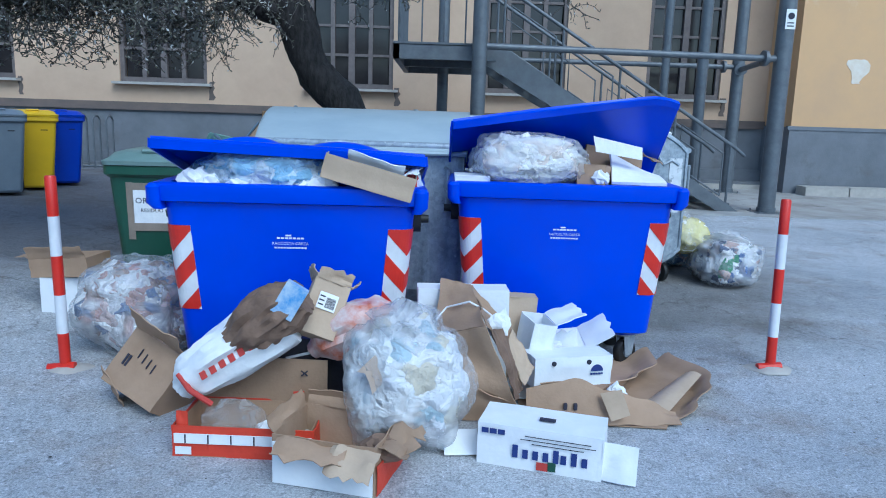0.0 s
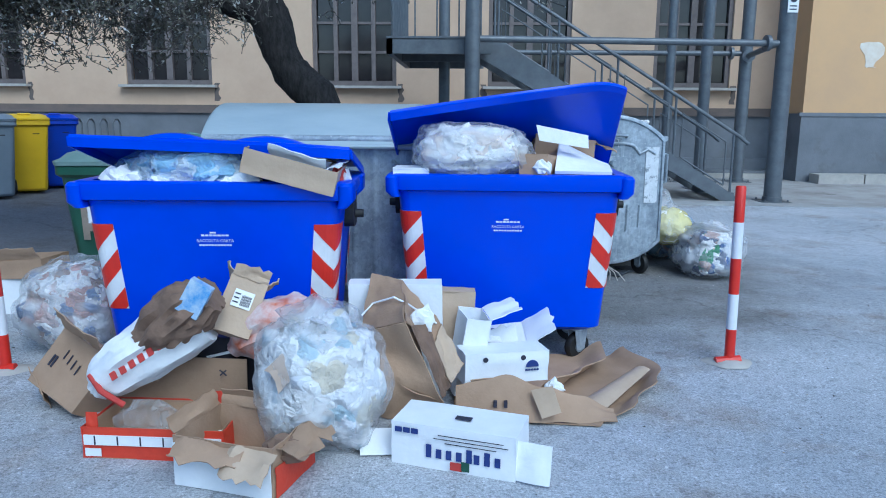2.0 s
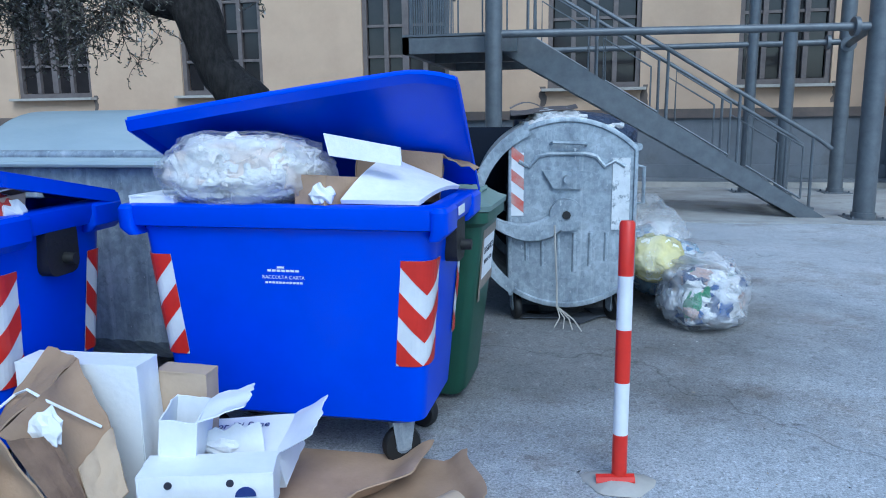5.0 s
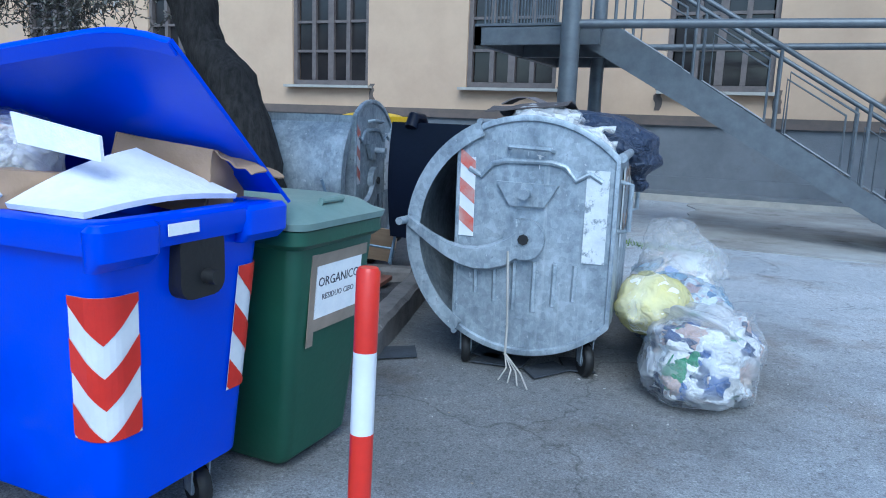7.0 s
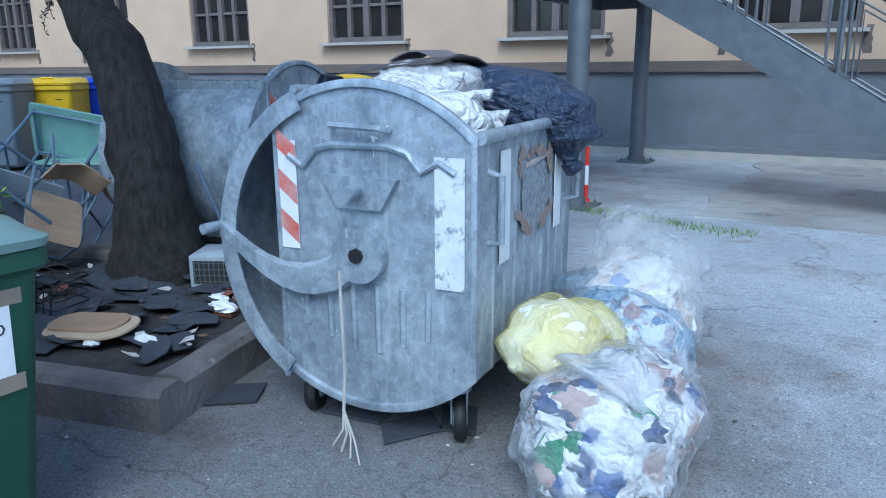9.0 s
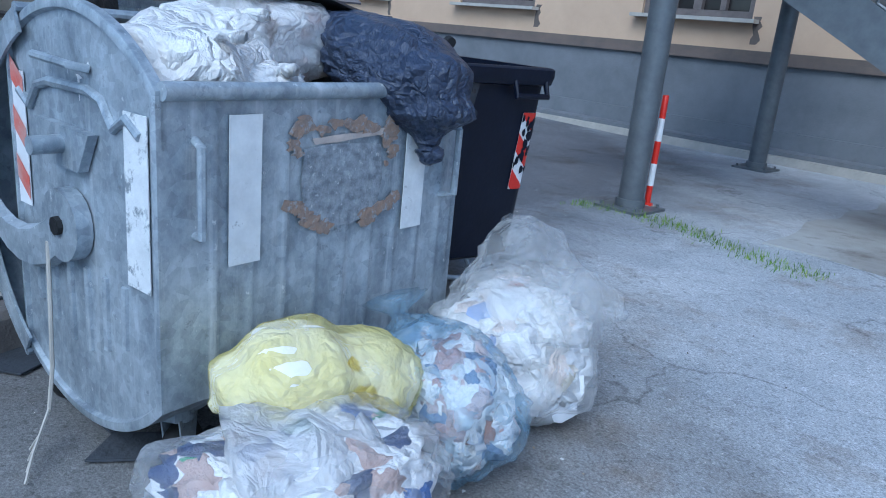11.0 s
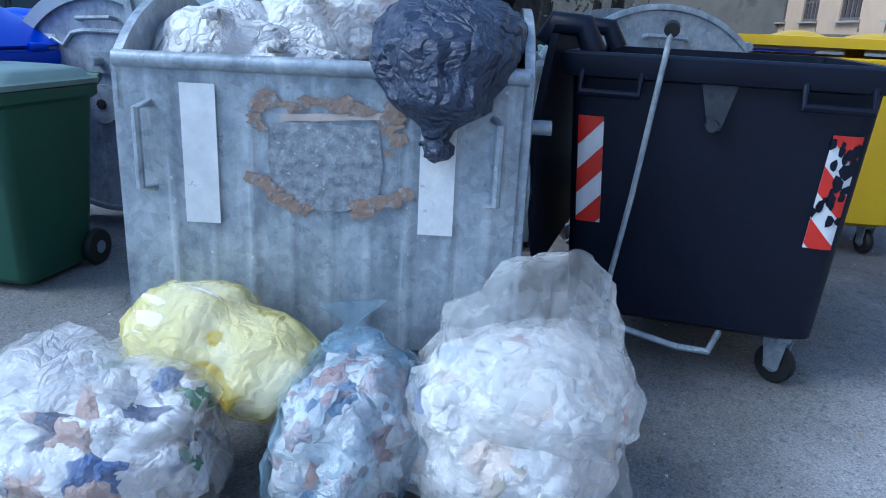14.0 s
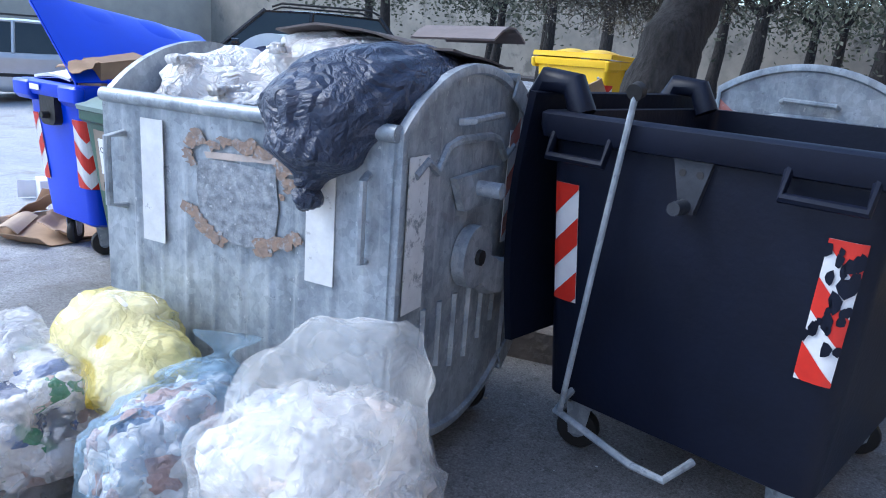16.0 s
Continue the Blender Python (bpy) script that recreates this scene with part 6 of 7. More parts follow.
# ---- sacks and bags ----
def lumpy(path, radii, n=28, flat=1.0, ridge=0.05, seed=0.0, floor=None, per=5):
    """A soft tube along a path with gathered folds."""
    pts = [Vector(p) for p in path]
    fine, fr = [], []
    for i in range(len(pts) - 1):
        for k in range(per):
            t = k / per
            fine.append(pts[i].lerp(pts[i + 1], t))
            fr.append(radii[i] + (radii[i + 1] - radii[i]) * (t * t * (3 - 2 * t)))
    fine.append(pts[-1])
    fr.append(radii[-1])
    g = Geo().tube(fine, fr, n)
    out = []
    for idx, p in enumerate(g.v):
        p = Vector(p)
        c = fine[idx // n] if idx < n * len(fine) else p
        r = fr[idx // n] if idx < n * len(fine) else 0.1
        j = idx % n
        d = p - c
        turn = 2 * math.pi * j / n
        k = 1 + ridge * 2.2 * (0.4 - abs(noise.noise(Vector((math.cos(turn) * 4, math.sin(turn) * 4, (idx // n) * 0.09 + seed))))) * 1.6 + 0.14 * noise.noise(c * 3 + d * 6 + Vector((seed, 0, 0))) + 0.06 * noise.noise(d * 22 + Vector((seed, 4, 0)))
        q = c + d * k
        q.z = c.z + (q.z - c.z) * flat
        if floor is not None:
            q.z = max(q.z, floor + 0.004 * noise.noise(q * 30))
        out.append(tuple(q))
    g.v = out
    return g


def scraps(n, centre, radii, size, seed, floor=0.01):
    """Loose crumpled pieces filling an ellipsoid, most of them near its skin."""
    q = random.Random(seed)
    g = Geo()
    for _ in range(n):
        d = Vector((q.gauss(0, 1), q.gauss(0, 1), q.gauss(0, 1))).normalized()
        k = q.uniform(0.66, 0.93)
        p = Vector((centre[0] + d.x * radii[0] * k, centre[1] + d.y * radii[1] * k, centre[2] + d.z * radii[2] * k))
        nrm = (d + Vector((q.gauss(0, 0.3), q.gauss(0, 0.3), q.gauss(0, 0.3)))).normalized()
        a = nrm.orthogonal().normalized()
        a.rotate(Matrix.Rotation(q.uniform(0, 6.28), 3, nrm))
        b = nrm.cross(a)
        f = q.choice((0.45, 0.6, 0.8, 1.15))
        s, t = q.uniform(0.6, 1.1) * size * f, q.uniform(0.35, 0.8) * size * f
        k = len(g.v)
        for j in range(4):
            for i in range(4):
                x, y = (i / 1.5 - 1) + q.uniform(-0.22, 0.22), (j / 1.5 - 1) + q.uniform(-0.22, 0.22)
                v = p + a * s * x + b * t * y + nrm * (q.uniform(-0.4, 0.4) * f - 0.25 * f * (x * x + y * y)) * size
                g.v.append((v.x, v.y, max(v.z, floor)))
        g.f += [(k + j * 4 + i, k + j * 4 + i + 1, k + j * 4 + i + 5, k + j * 4 + i + 4) for j in range(3) for i in range(3)]
    return g


def bag(name, c, r, film, contents, label, n=260, size=0.06, neck=None, seed=1.0, fill=1.0, core=None, group="clear rubbish bags", top=None, square=0.8):
    """A filled bag: film skin, loose contents, gathered neck."""
    ob = thing(name, pose(*c[:2], 0), label, "rubbish bag", group)
    cz, base = c[2], c[2] - r[2]
    rings = []
    for i in range(37):
        a = math.pi * (i + 0.15) / 36.3
        ring = []
        for j in range(54):
            b = 2 * math.pi * j / 54
            d = Vector((math.sin(a) * math.cos(b), math.sin(a) * math.sin(b), math.cos(a)))
            e = Vector([math.copysign(abs(k) ** square, k) for k in d])
            k = 1 + 0.2 * noise.noise(d * 2.0 + Vector((seed, 0, 0))) + 0.07 * noise.noise(d * 6 + Vector((0, seed, 0))) + 0.05 * (0.5 - abs(noise.noise(Vector((d.x * 11, d.y * 11, d.z * 6 + seed))))) + 0.03 * (0.5 - abs(noise.noise(d * 21 + Vector((0, 0, seed)))))
            ring.append((e.x * r[0] * k, e.y * r[1] * k, max(cz + e.z * r[2] * k, max(base, 0.006) if base < 0.05 else base - 0.05)))
        rings.append(ring)
    part("film", Geo().loft(rings), film, ob, "wrinkled plastic film", "soft")
    zf = max(0.012, base)
    cs = part("waste", scraps(int(n * 0.42), (0, 0, cz - (1 - fill) * r[2]), (r[0], r[1], r[2] * fill), size, int(seed * 10), zf), contents, ob, "", "soft")
    tagged(cs, "", "", "", "stuff")
    if core:
        inner = []
        for i in range(31):
            a = math.pi * (i + 0.15) / 30.3
            ring = []
            for j in range(46):
                b = 2 * math.pi * j / 46
                d = Vector((math.sin(a) * math.cos(b), math.sin(a) * math.sin(b), math.cos(a)))
                e = Vector([math.copysign(abs(k) ** square, k) for k in d])
                k = 0.90 * (1 + 0.2 * noise.noise(d * 2.0 + Vector((seed, 0, 0)))) + 0.12 * noise.noise(d * 5.5 + Vector((seed, 7, 0))) + 0.09 * noise.noise(d * 11 + Vector((7, seed, 0)))
                ring.append((e.x * r[0] * k, e.y * r[1] * k, max(cz - (1 - fill) * r[2] + e.z * r[2] * k * fill, zf)))
            inner.append(ring)
        part("filling", Geo().loft(inner), core, ob, "", "soft")
    if neck:
        part("neck", lumpy(neck[0], neck[1], 32, 1.0, 0.12, seed), top or film, ob, "gathered neck of the bag", "soft")
    return ob


bag("rubbish_bag", (-0.165, 3.09, 0.305), (0.285, 0.27, 0.31), FILM, PAPERS, "big clear bag stuffed with white waste paper", 420, 0.085, ([(0, 0, 0.52), (0.05, 0.0, 0.6), (0.08, 0.02, 0.63)], [0.2, 0.12, 0.05]), 1.3, core=FILL_PAPER)
bag("rubbish_bag", (-1.86, 4.3, 0.29), (0.36, 0.30, 0.285), FILM, DIRTY, "clear bag of soiled paper slumped beside the container", 380, 0.06, None, 2.7, core=FILL_DIRTY)
bag("rubbish_bag", (2.73, 6.76, 0.225), (0.30, 0.38, 0.22), FILM, MIX, "clear bag full of mixed coloured rubbish", 330, 0.05, ([(0.02, 0.02, 0.30), (0.06, 0.08, 0.38), (0.08, 0.13, 0.42), (0.10, 0.16, 0.45)], [0.27, 0.15, 0.025, 0.05]), 3.1, core=FILL_MIX, top=FILMMILK, square=0.62)
bag("rubbish_bag", (2.56, 7.47, 0.24), (0.29, 0.2, 0.235), FILMBLUE, DIRTY, "bluish clear bag with a tied neck, of soiled rubbish", 320, 0.075, ([(-0.10, -0.02, 0.38), (-0.18, -0.04, 0.46), (-0.2, -0.05, 0.5), (-0.22, -0.06, 0.56)], [0.16, 0.08, 0.025, 0.1]), 4.4, core=FILL_DIRTY)
LB = bag("rubbish_bag", (2.47, 7.95, 0.28), (0.30, 0.33, 0.275), FILMTHIN, SOFTMIX, "half-filled clear bag with its loose top flaring open", 420, 0.1, ([(0.0, 0.02, 0.36), (-0.02, 0.05, 0.50), (-0.08, 0.09, 0.61), (-0.16, 0.13, 0.69), (-0.22, 0.15, 0.75)], [0.30, 0.27, 0.20, 0.12, 0.03]), 5.2, core=FILL_PALE)
part("loose_corner", lumpy([(0.10, 0.10, 0.46), (0.18, 0.18, 0.50), (0.25, 0.24, 0.49), (0.31, 0.29, 0.46)], [0.20, 0.15, 0.09, 0.02], 32, 0.8, 0.10, 5.9), FILMTHIN, LB, "loose corner of the film", "soft")
yb = thing("rubbish_bag", pose(2.44, 7.03, 0.385), "knotted yellow bag lying on the clear bag", "rubbish bag", "clear rubbish bags")
YPATH = [(-0.08, -0.32, -0.02), (-0.06, -0.26, 0.01), (-0.01, -0.14, 0.03), (0.01, -0.03, 0.03), (0.03, 0.06, 0.02), (0.04, 0.16, -0.01), (0.06, 0.25, -0.04), (0.07, 0.31, -0.07)]
part("film", lumpy(YPATH, [0.02, 0.13, 0.195, 0.20, 0.165, 0.17, 0.14, 0.02], 48, 0.88, 0.05, 6.1, None, 7), FILMYEL, yb, "translucent yellow film", "soft")
part("filling", lumpy(YPATH, [0.015, 0.115, 0.18, 0.18, 0.135, 0.15, 0.12, 0.01], 30, 0.88, 0.09, 6.1), mat("whitish_paper", (0.86, 0.85, 0.80), (0.78, 0.75, 0.64), 0.8, scale=9, bump=0.5, bscale=14), yb, "", "soft")
part("knot", lumpy([(0.09, 0.02, 0.02), (0.165, 0.06, 0.0), (0.185, 0.075, -0.01), (0.20, 0.13, -0.05)], [0.11, 0.045, 0.022, 0.035], 34, 1.0, 0.10, 7.7), YELNECK, yb, "", "soft")

# flour sack, kraft sack and printed bag on the heap
FS = thing("flour_sack", pose(0, 0, 0), "empty white paper flour sack with red lettering", "sack")
part("sack", lumpy([(-1.19, 3.12, 0.22), (-1.12, 3.12, 0.30), (-0.98, 3.12, 0.40), (-0.82, 3.13, 0.50), (-0.7, 3.15, 0.56)], [0.05, 0.11, 0.13, 0.135, 0.11], 34, 0.95, 0.12, 8.8), PAPER, FS)
for k in range(7):
    t = k / 6
    mark(FS, (-1.05 + 0.25 * t, 2.987 + 0.004 * t, 0.34 + 0.165 * t), (0.028, 0.006, 0.035), INKRED, pose(0, 0, 0, -20, -33, 0), "red_mark")
part("red_band", Geo().tube([(-1.17, 3.02, 0.33), (-1.11, 2.985, 0.27), (-1.02, 3.0, 0.2)], 0.014, 8), INKRED, FS)
KS = thing("kraft_sack", pose(0, 0, 0), "crumpled brown kraft sack, open, holding blue packaging", "sack")
part("sack", lumpy([(-0.92, 3.06, 0.47), (-0.82, 3.05, 0.56), (-0.72, 3.05, 0.64), (-0.63, 3.04, 0.70)], [0.07, 0.115, 0.12, 0.085], 40, 0.9, 0.16, 9.4, None, 8), KRAFT, KS)
part("blue_packet", Geo().box((0, 0, 0), (0.1, 0.04, 0.15), Matrix.Rotation(radians(30), 3, "Y")), mat("blue_packet", (0.08, 0.28, 0.62), (0.5, 0.6, 0.7), 0.3, scale=18), KS, "blue printed packet", False).matrix_basis = Matrix.Translation((-0.66, 2.95, 0.70))
PBAG = thing("printed_bag", pose(0, 0, 0), "crumpled white plastic bag with orange-red print", "sack")
part("bag", lumpy([(-0.62, 3.3, 0.36), (-0.52, 3.28, 0.44), (-0.40, 3.27, 0.50), (-0.28, 3.27, 0.55), (-0.2, 3.28, 0.58)], [0.04, 0.12, 0.13, 0.1, 0.03], 24, 0.9, 0.13, 10.3), mat("printed_film", (0.72, 0.72, 0.72), (0.55, 0.14, 0.06), 0.35, scale=7, bump=0.4, bscale=20), PBAG)

# rubbish in the left container
bag("rubbish_bag", (-0.92, 3.80, 1.18), (0.36, 0.24, 0.12), FILMBLUE, BLUISH, "bluish film bag of paper under the lid", 200, 0.07, None, 11.2, core=FILL_BLUE, group="bags in the containers")
for k, (x, y, q) in enumerate(((-1.28, 3.66, 0.08), (-1.2, 3.62, 0.06), (-0.62, 3.62, 0.07), (-0.7, 3.6, 0.05), (-1.05, 3.6, 0.06), (-0.2, 3.75, 0.08))):
    crumple("crumpled_paper", pose(x, y, 1.08), (q, q * 0.8, q * 0.7), PAPER, "crumpled white paper lying in the blue container")
carton(pose(-1.2, 3.8, 1.06, 0, 0, 4), 0.22, 0.2, 0.12, (None, None, None, None), KRAFT, "brown printed carton under the lid", None, closed=True)
C = carton(pose(-0.40, 3.66, 1.135, 4, 15, 2), 0.46, 0.30, 0.12, (None, None, None, None), CARD_PALE, "shallow brown carton tilted over the container rim", None, warp=0.006)
W = carton(pose(-0.36, 3.66, 1.17, 6, 14, -4), 0.30, 0.18, 0.07, (40, 60, None, None), WHITECARD, "white polystyrene tray inside the brown carton", None, fl=0.07, name="white_tray")
crumple("crumpled_paper", pose(-0.19, 3.72, 1.1), (0.05, 0.06, 0.05), INKRED, "crumpled red wrapper at the container's corner")

# rubbish in the right container
bag("rubbish_bag", (0.50, 4.32, 1.25), (0.34, 0.26, 0.16), FILM, PALE, "clear bag of pale paper bulging from the container", 300, 0.06, None, 12.6, core=FILL_PALE, group="bags in the containers")
carton(pose(0.90, 4.27, 1.08, -6, 0, -22), 0.16, 0.30, 0.15, (None, None, None, None), CARD, "small brown carton wedged in the container", None, closed=True)
carton(pose(1.06, 4.70, 1.09, -8, 6, 8), 0.38, 0.22, 0.22, (None, 110, None, None), CARD, "brown carton standing in the container", None, closed=True, fl=0.16, warp=0.02)
WP = thing("white_board", pose(0, 0, 0), "white polystyrene sheet lying across the container", "board")
def board(u, v):
    a, b = Vector((0.97, 4.14, 1.15)).lerp(Vector((1.29, 4.13, 1.15)), u), Vector((1.05, 4.55, 1.30)).lerp(Vector((1.35, 4.68, 1.16)), u)
    return a.lerp(b, v) + Vector((0, 0, 0.02 * math.sin(math.pi * v)))
part("sheet", Geo().sheet(8, 8, board, 0.018), PAPER, WP)
WB = thing("white_board", pose(0, 0, 0), "white card strip sticking out of the container", "board")
part("sheet", Geo().plate([(0.0, 0.0), (0.29, -0.045), (0.285, 0.03), (-0.02, 0.09)], 0.012, lambda u, v, w: (0.89 + u, 4.25 + 0.15 * u + w, 1.315 + v)), PAPER, WB, "", False)
crumple("crumpled_paper", pose(0.9, 4.13, 1.13), (0.05, 0.04, 0.04), PAPER, "crumpled white paper on the container's rim")
carton(pose(0.16, 4.25, 1.06, 0, 0, 0), 0.2, 0.24, 0.1, (None, None, None, None), WHITECARD, "white carton wedged beside the bag", None, closed=True, name="white_carton")

# rubbish heaped in the galvanised container
H = Geo().sheet(12, 12, lambda u, v: FRONT @ Vector((-0.6 + 1.2 * u, -0.42 + 0.76 * v, 1.08 + 0.08 * noise.noise(Vector((u * 4, v * 4, 5))))))
tagged(part("rubbish_heap", H, KRAFT, None), "dark mixed rubbish filling the galvanised container", "rubbish", "", "")
def soft(c, r, material, label, seed, n=24, tilt=0.0):
    ob = thing("rubbish_bag", FRONT @ pose(*c, 0, tilt, 0), label, "rubbish bag", "bags heaped in the metal container")
    rings = []
    for i in range(19):
        a = math.pi * (i + 0.15) / 18.3
        ring = []
        for j in range(30):
            b = 2 * math.pi * j / 30
            d = Vector((math.sin(a) * math.cos(b), math.sin(a) * math.sin(b), math.cos(a)))
            k = 1 + 0.22 * noise.noise(d * 1.9 + Vector((seed, 0, 0))) + 0.10 * noise.noise(d * 5 + Vector((0, seed, 0))) + 0.05 * noise.noise(d * 13 + Vector((0, 0, seed)))
            ring.append((d.x * r[0] * k, d.y * r[1] * k, d.z * r[2] * k))
        rings.append(ring)
    part("film", Geo().loft(rings), material, ob, "", "soft")
    part("neck", lumpy([(0, -r[1] * 0.5, r[2] * 0.6), (0.02, -r[1] * 0.8, r[2] * 0.85), (0.03, -r[1], r[2] * 0.8)], [0.07, 0.02, 0.03], 18, 0.6, 0.3, seed), material, ob, "gathered neck", "soft")
    return ob
soft((-0.38, -0.12, 1.24), (0.27, 0.3, 0.19), BAGWHITE, "white plastic bag heaped in the metal container", 1.1)
soft((-0.12, 0.05, 1.32), (0.24, 0.24, 0.17), BAGWHITE, "white plastic bag heaped in the metal container", 2.3)
soft((-0.18, -0.22, 1.20), (0.22, 0.2, 0.13), BAGWHITE, "white plastic bag heaped in the metal container", 3.9)
bag2 = FRONT @ Vector((0.06, 0.02, 1.37))
bag("rubbish_bag", tuple(bag2), (0.22, 0.27, 0.16), FILMMILK, DIRTY, "milky bag of soiled rubbish heaped on top", 200, 0.05, None, 13.4, core=FILL_DIRTY, group="bags in the containers")
BB = thing("rubbish_bag", FRONT, "tied black bag slung over the container's rim", "rubbish bag", "black rubbish bags")
part("film", lumpy([(0.42, 0.24, 1.34), (0.42, 0.14, 1.37), (0.41, -0.08, 1.38), (0.39, -0.30, 1.35), (0.38, -0.45, 1.27), (0.38, -0.53, 1.17), (0.37, -0.55, 1.08), (0.37, -0.55, 1.05)], [0.05, 0.16, 0.21, 0.235, 0.23, 0.16, 0.045, 0.03], 84, 0.62, 0.045, 14.2, None, 9), BAGBLACK, BB, "creased satin black film", "soft")
part("knot", lumpy([(0.37, -0.55, 1.07), (0.37, -0.56, 1.035), (0.35, -0.56, 1.0)], [0.028, 0.05, 0.02], 18, 1.0, 0.2, 15.0), BAGBLACK, BB, "", "soft")
LC = thing("dark_cardboard", FRONT, "dark damp cardboard lying over the heaped bags", "carton", "discarded cartons")
part("sheet", Geo().sheet(12, 8, lambda u, v: (-0.15 + 0.75 * u, -0.12 + 0.5 * v, 1.53 + 0.03 * math.sin(5 * u) - 0.05 * v + 0.02 * noise.noise(Vector((u * 4, v * 3, 8)))), 0.008), mat("damp_card", (0.10, 0.085, 0.085), (0.07, 0.06, 0.06), 0.8), LC)
part("folded_panel", Geo().sheet(10, 5, lambda u, v: (0.30 + 0.34 * u, 0.1 + 0.28 * v, 1.535 + 0.05 * math.sin(math.pi * v) + 0.01 * u), 0.008), mat("damp_card_pale", (0.20, 0.17, 0.17), (0.15, 0.13, 0.13), 0.8), LC)
st = thing("rope", FRONT, "frayed white strap hanging from the container's arm", "rope")
part("strap", Geo().tube([(-0.70, 0.08, 0.72), (-0.71, 0.07, 0.5), (-0.72, 0.06, 0.3), (-0.74, 0.06, 0.14)], 0.007, 6), STONE, st)
for k in range(4):
    part("strand", Geo().tube([(-0.74, 0.06, 0.15), (-0.78 - 0.02 * k, 0.04 - 0.03 * k, 0.08), (-0.80 - 0.03 * k, 0.08 - 0.06 * k, 0.012)], 0.005, 5), STONE, st)


# ---- wrecked furniture and scrap round the tree ----
TUBE = mat("blue_grey_tube", (0.22, 0.30, 0.40), (0.16, 0.22, 0.30), 0.4, 0.4)
MINT = mat("mint_laminate", (0.32, 0.52, 0.46), (0.26, 0.44, 0.40), 0.45)
GREYLAM = mat("grey_laminate", (0.36, 0.40, 0.46), (0.30, 0.34, 0.40), 0.5)
PLY = mat("worn_plywood", (0.46, 0.33, 0.22), (0.36, 0.25, 0.17), 0.6, scale=3, stretch=(1, 6, 1))


def desk(m, top, label):
    """A school desk: tube frame and a laminate top."""
    ob = thing("school_desk", m, label, "desk", "broken school desks")
    part("desktop", Geo().loft([rrect(0.7, 0.5, 0.03, 0.735), rrect(0.7, 0.5, 0.03, 0.755)]), top, ob)
    for x in (-0.3, 0.3):
        part("leg", Geo().tube([(x, -0.2, 0.73), (x, -0.22, 0.0)], 0.013, 8), TUBE, ob)
        part("leg", Geo().tube([(x, 0.2, 0.73), (x, 0.22, 0.0)], 0.013, 8), TUBE, ob)
        part("rail", Geo().tube([(x, -0.2, 0.71), (x, 0.2, 0.71)], 0.012, 8), TUBE, ob)
        part("rail", Geo().tube([(x, -0.215, 0.18), (x, 0.215, 0.18)], 0.012, 8), TUBE, ob)
    for y in (-0.2, 0.2):
        part("rail", Geo().tube([(-0.3, y, 0.7), (0.3, y, 0.7)], 0.012, 8), TUBE, ob)
    return ob


def chair(m, label, seat=True):
    ob = thing("school_chair", m, label, "chair", "broken school chairs")
    for x in (-0.18, 0.18):
        part("leg", Geo().tube([(x, -0.18, 0.0), (x, -0.16, 0.43), (x, 0.16, 0.43), (x, 0.22, 0.82)], 0.011, 8), TUBE, ob)
        part("leg", Geo().tube([(x, 0.2, 0.0), (x, 0.12, 0.42)], 0.011, 8), TUBE, ob)
    part("rail", Geo().tube([(-0.18, -0.17, 0.2), (0.18, -0.17, 0.2)], 0.01, 8), TUBE, ob)
    part("rail", Geo().tube([(-0.18, 0.17, 0.2), (0.18, 0.17, 0.2)], 0.01, 8), TUBE, ob)
    if seat:
        part("seat", Geo().loft([rrect(0.38, 0.36, 0.05, 0.44), rrect(0.38, 0.36, 0.05, 0.452)]), PLY, ob)
    part("backrest", Geo().sheet(8, 4, lambda u, v: (-0.19 + 0.38 * u, 0.2 + 0.03 * math.cos(2 * math.pi * (u - 0.5)) + 0.02 * v, 0.62 + 0.2 * v), 0.01), PLY, ob)
    return ob


desk(pose(-2.25, 8.05, lie(-2.25, 8.05), 0, 0, 30), MINT, "broken school desk with mint-green top")
desk(pose(-1.95, 7.45, 0.62, -62, 12, 38), MINT, "mint-topped school desk tipped onto another")
desk(pose(-2.5, 7.85, 0.62, 168, 16, 60), GREYLAM, "grey school desk lying upside down on the heap")
chair(pose(-1.75, 7.15, 0.3, 60, 25, 80), "broken tube chair tangled in the heap")
chair(pose(-2.4, 7.1, 0.25, -75, 10, 20), "broken tube chair tangled in the heap", False)
desk(pose(-2.25, 7.35, 0.95, 118, 24, 70), GREYLAM, "grey-topped school desk standing on its side in the heap")
desk(pose(-1.55, 7.05, 0.48, 38, -30, 28), MINT, "mint-topped school desk tilted over the heap")
chair(pose(-2.1, 6.95, 0.62, 20, -40, 150), "bare tube chair lying across the desks", False)
chair(pose(-1.62, 7.75, 0.16, 12, 35, 130), "broken tube chair leaning behind the tree")
chair(pose(-0.02, 7.98, 0.10, -62, 8, 24), "broken chair lying on the scrap heater")
bd1 = thing("wooden_board", pose(-1.95, 8.3, 0, -10, 6, 20), "orange wooden board leaning behind the heap", "board")
part("sheet", Geo().loft([rrect(0.4, 0.03, 0.01, 0.02), rrect(0.4, 0.03, 0.01, 1.5)]), mat("orange_wood", (0.50, 0.30, 0.14), (0.42, 0.24, 0.11), 0.6), bd1)

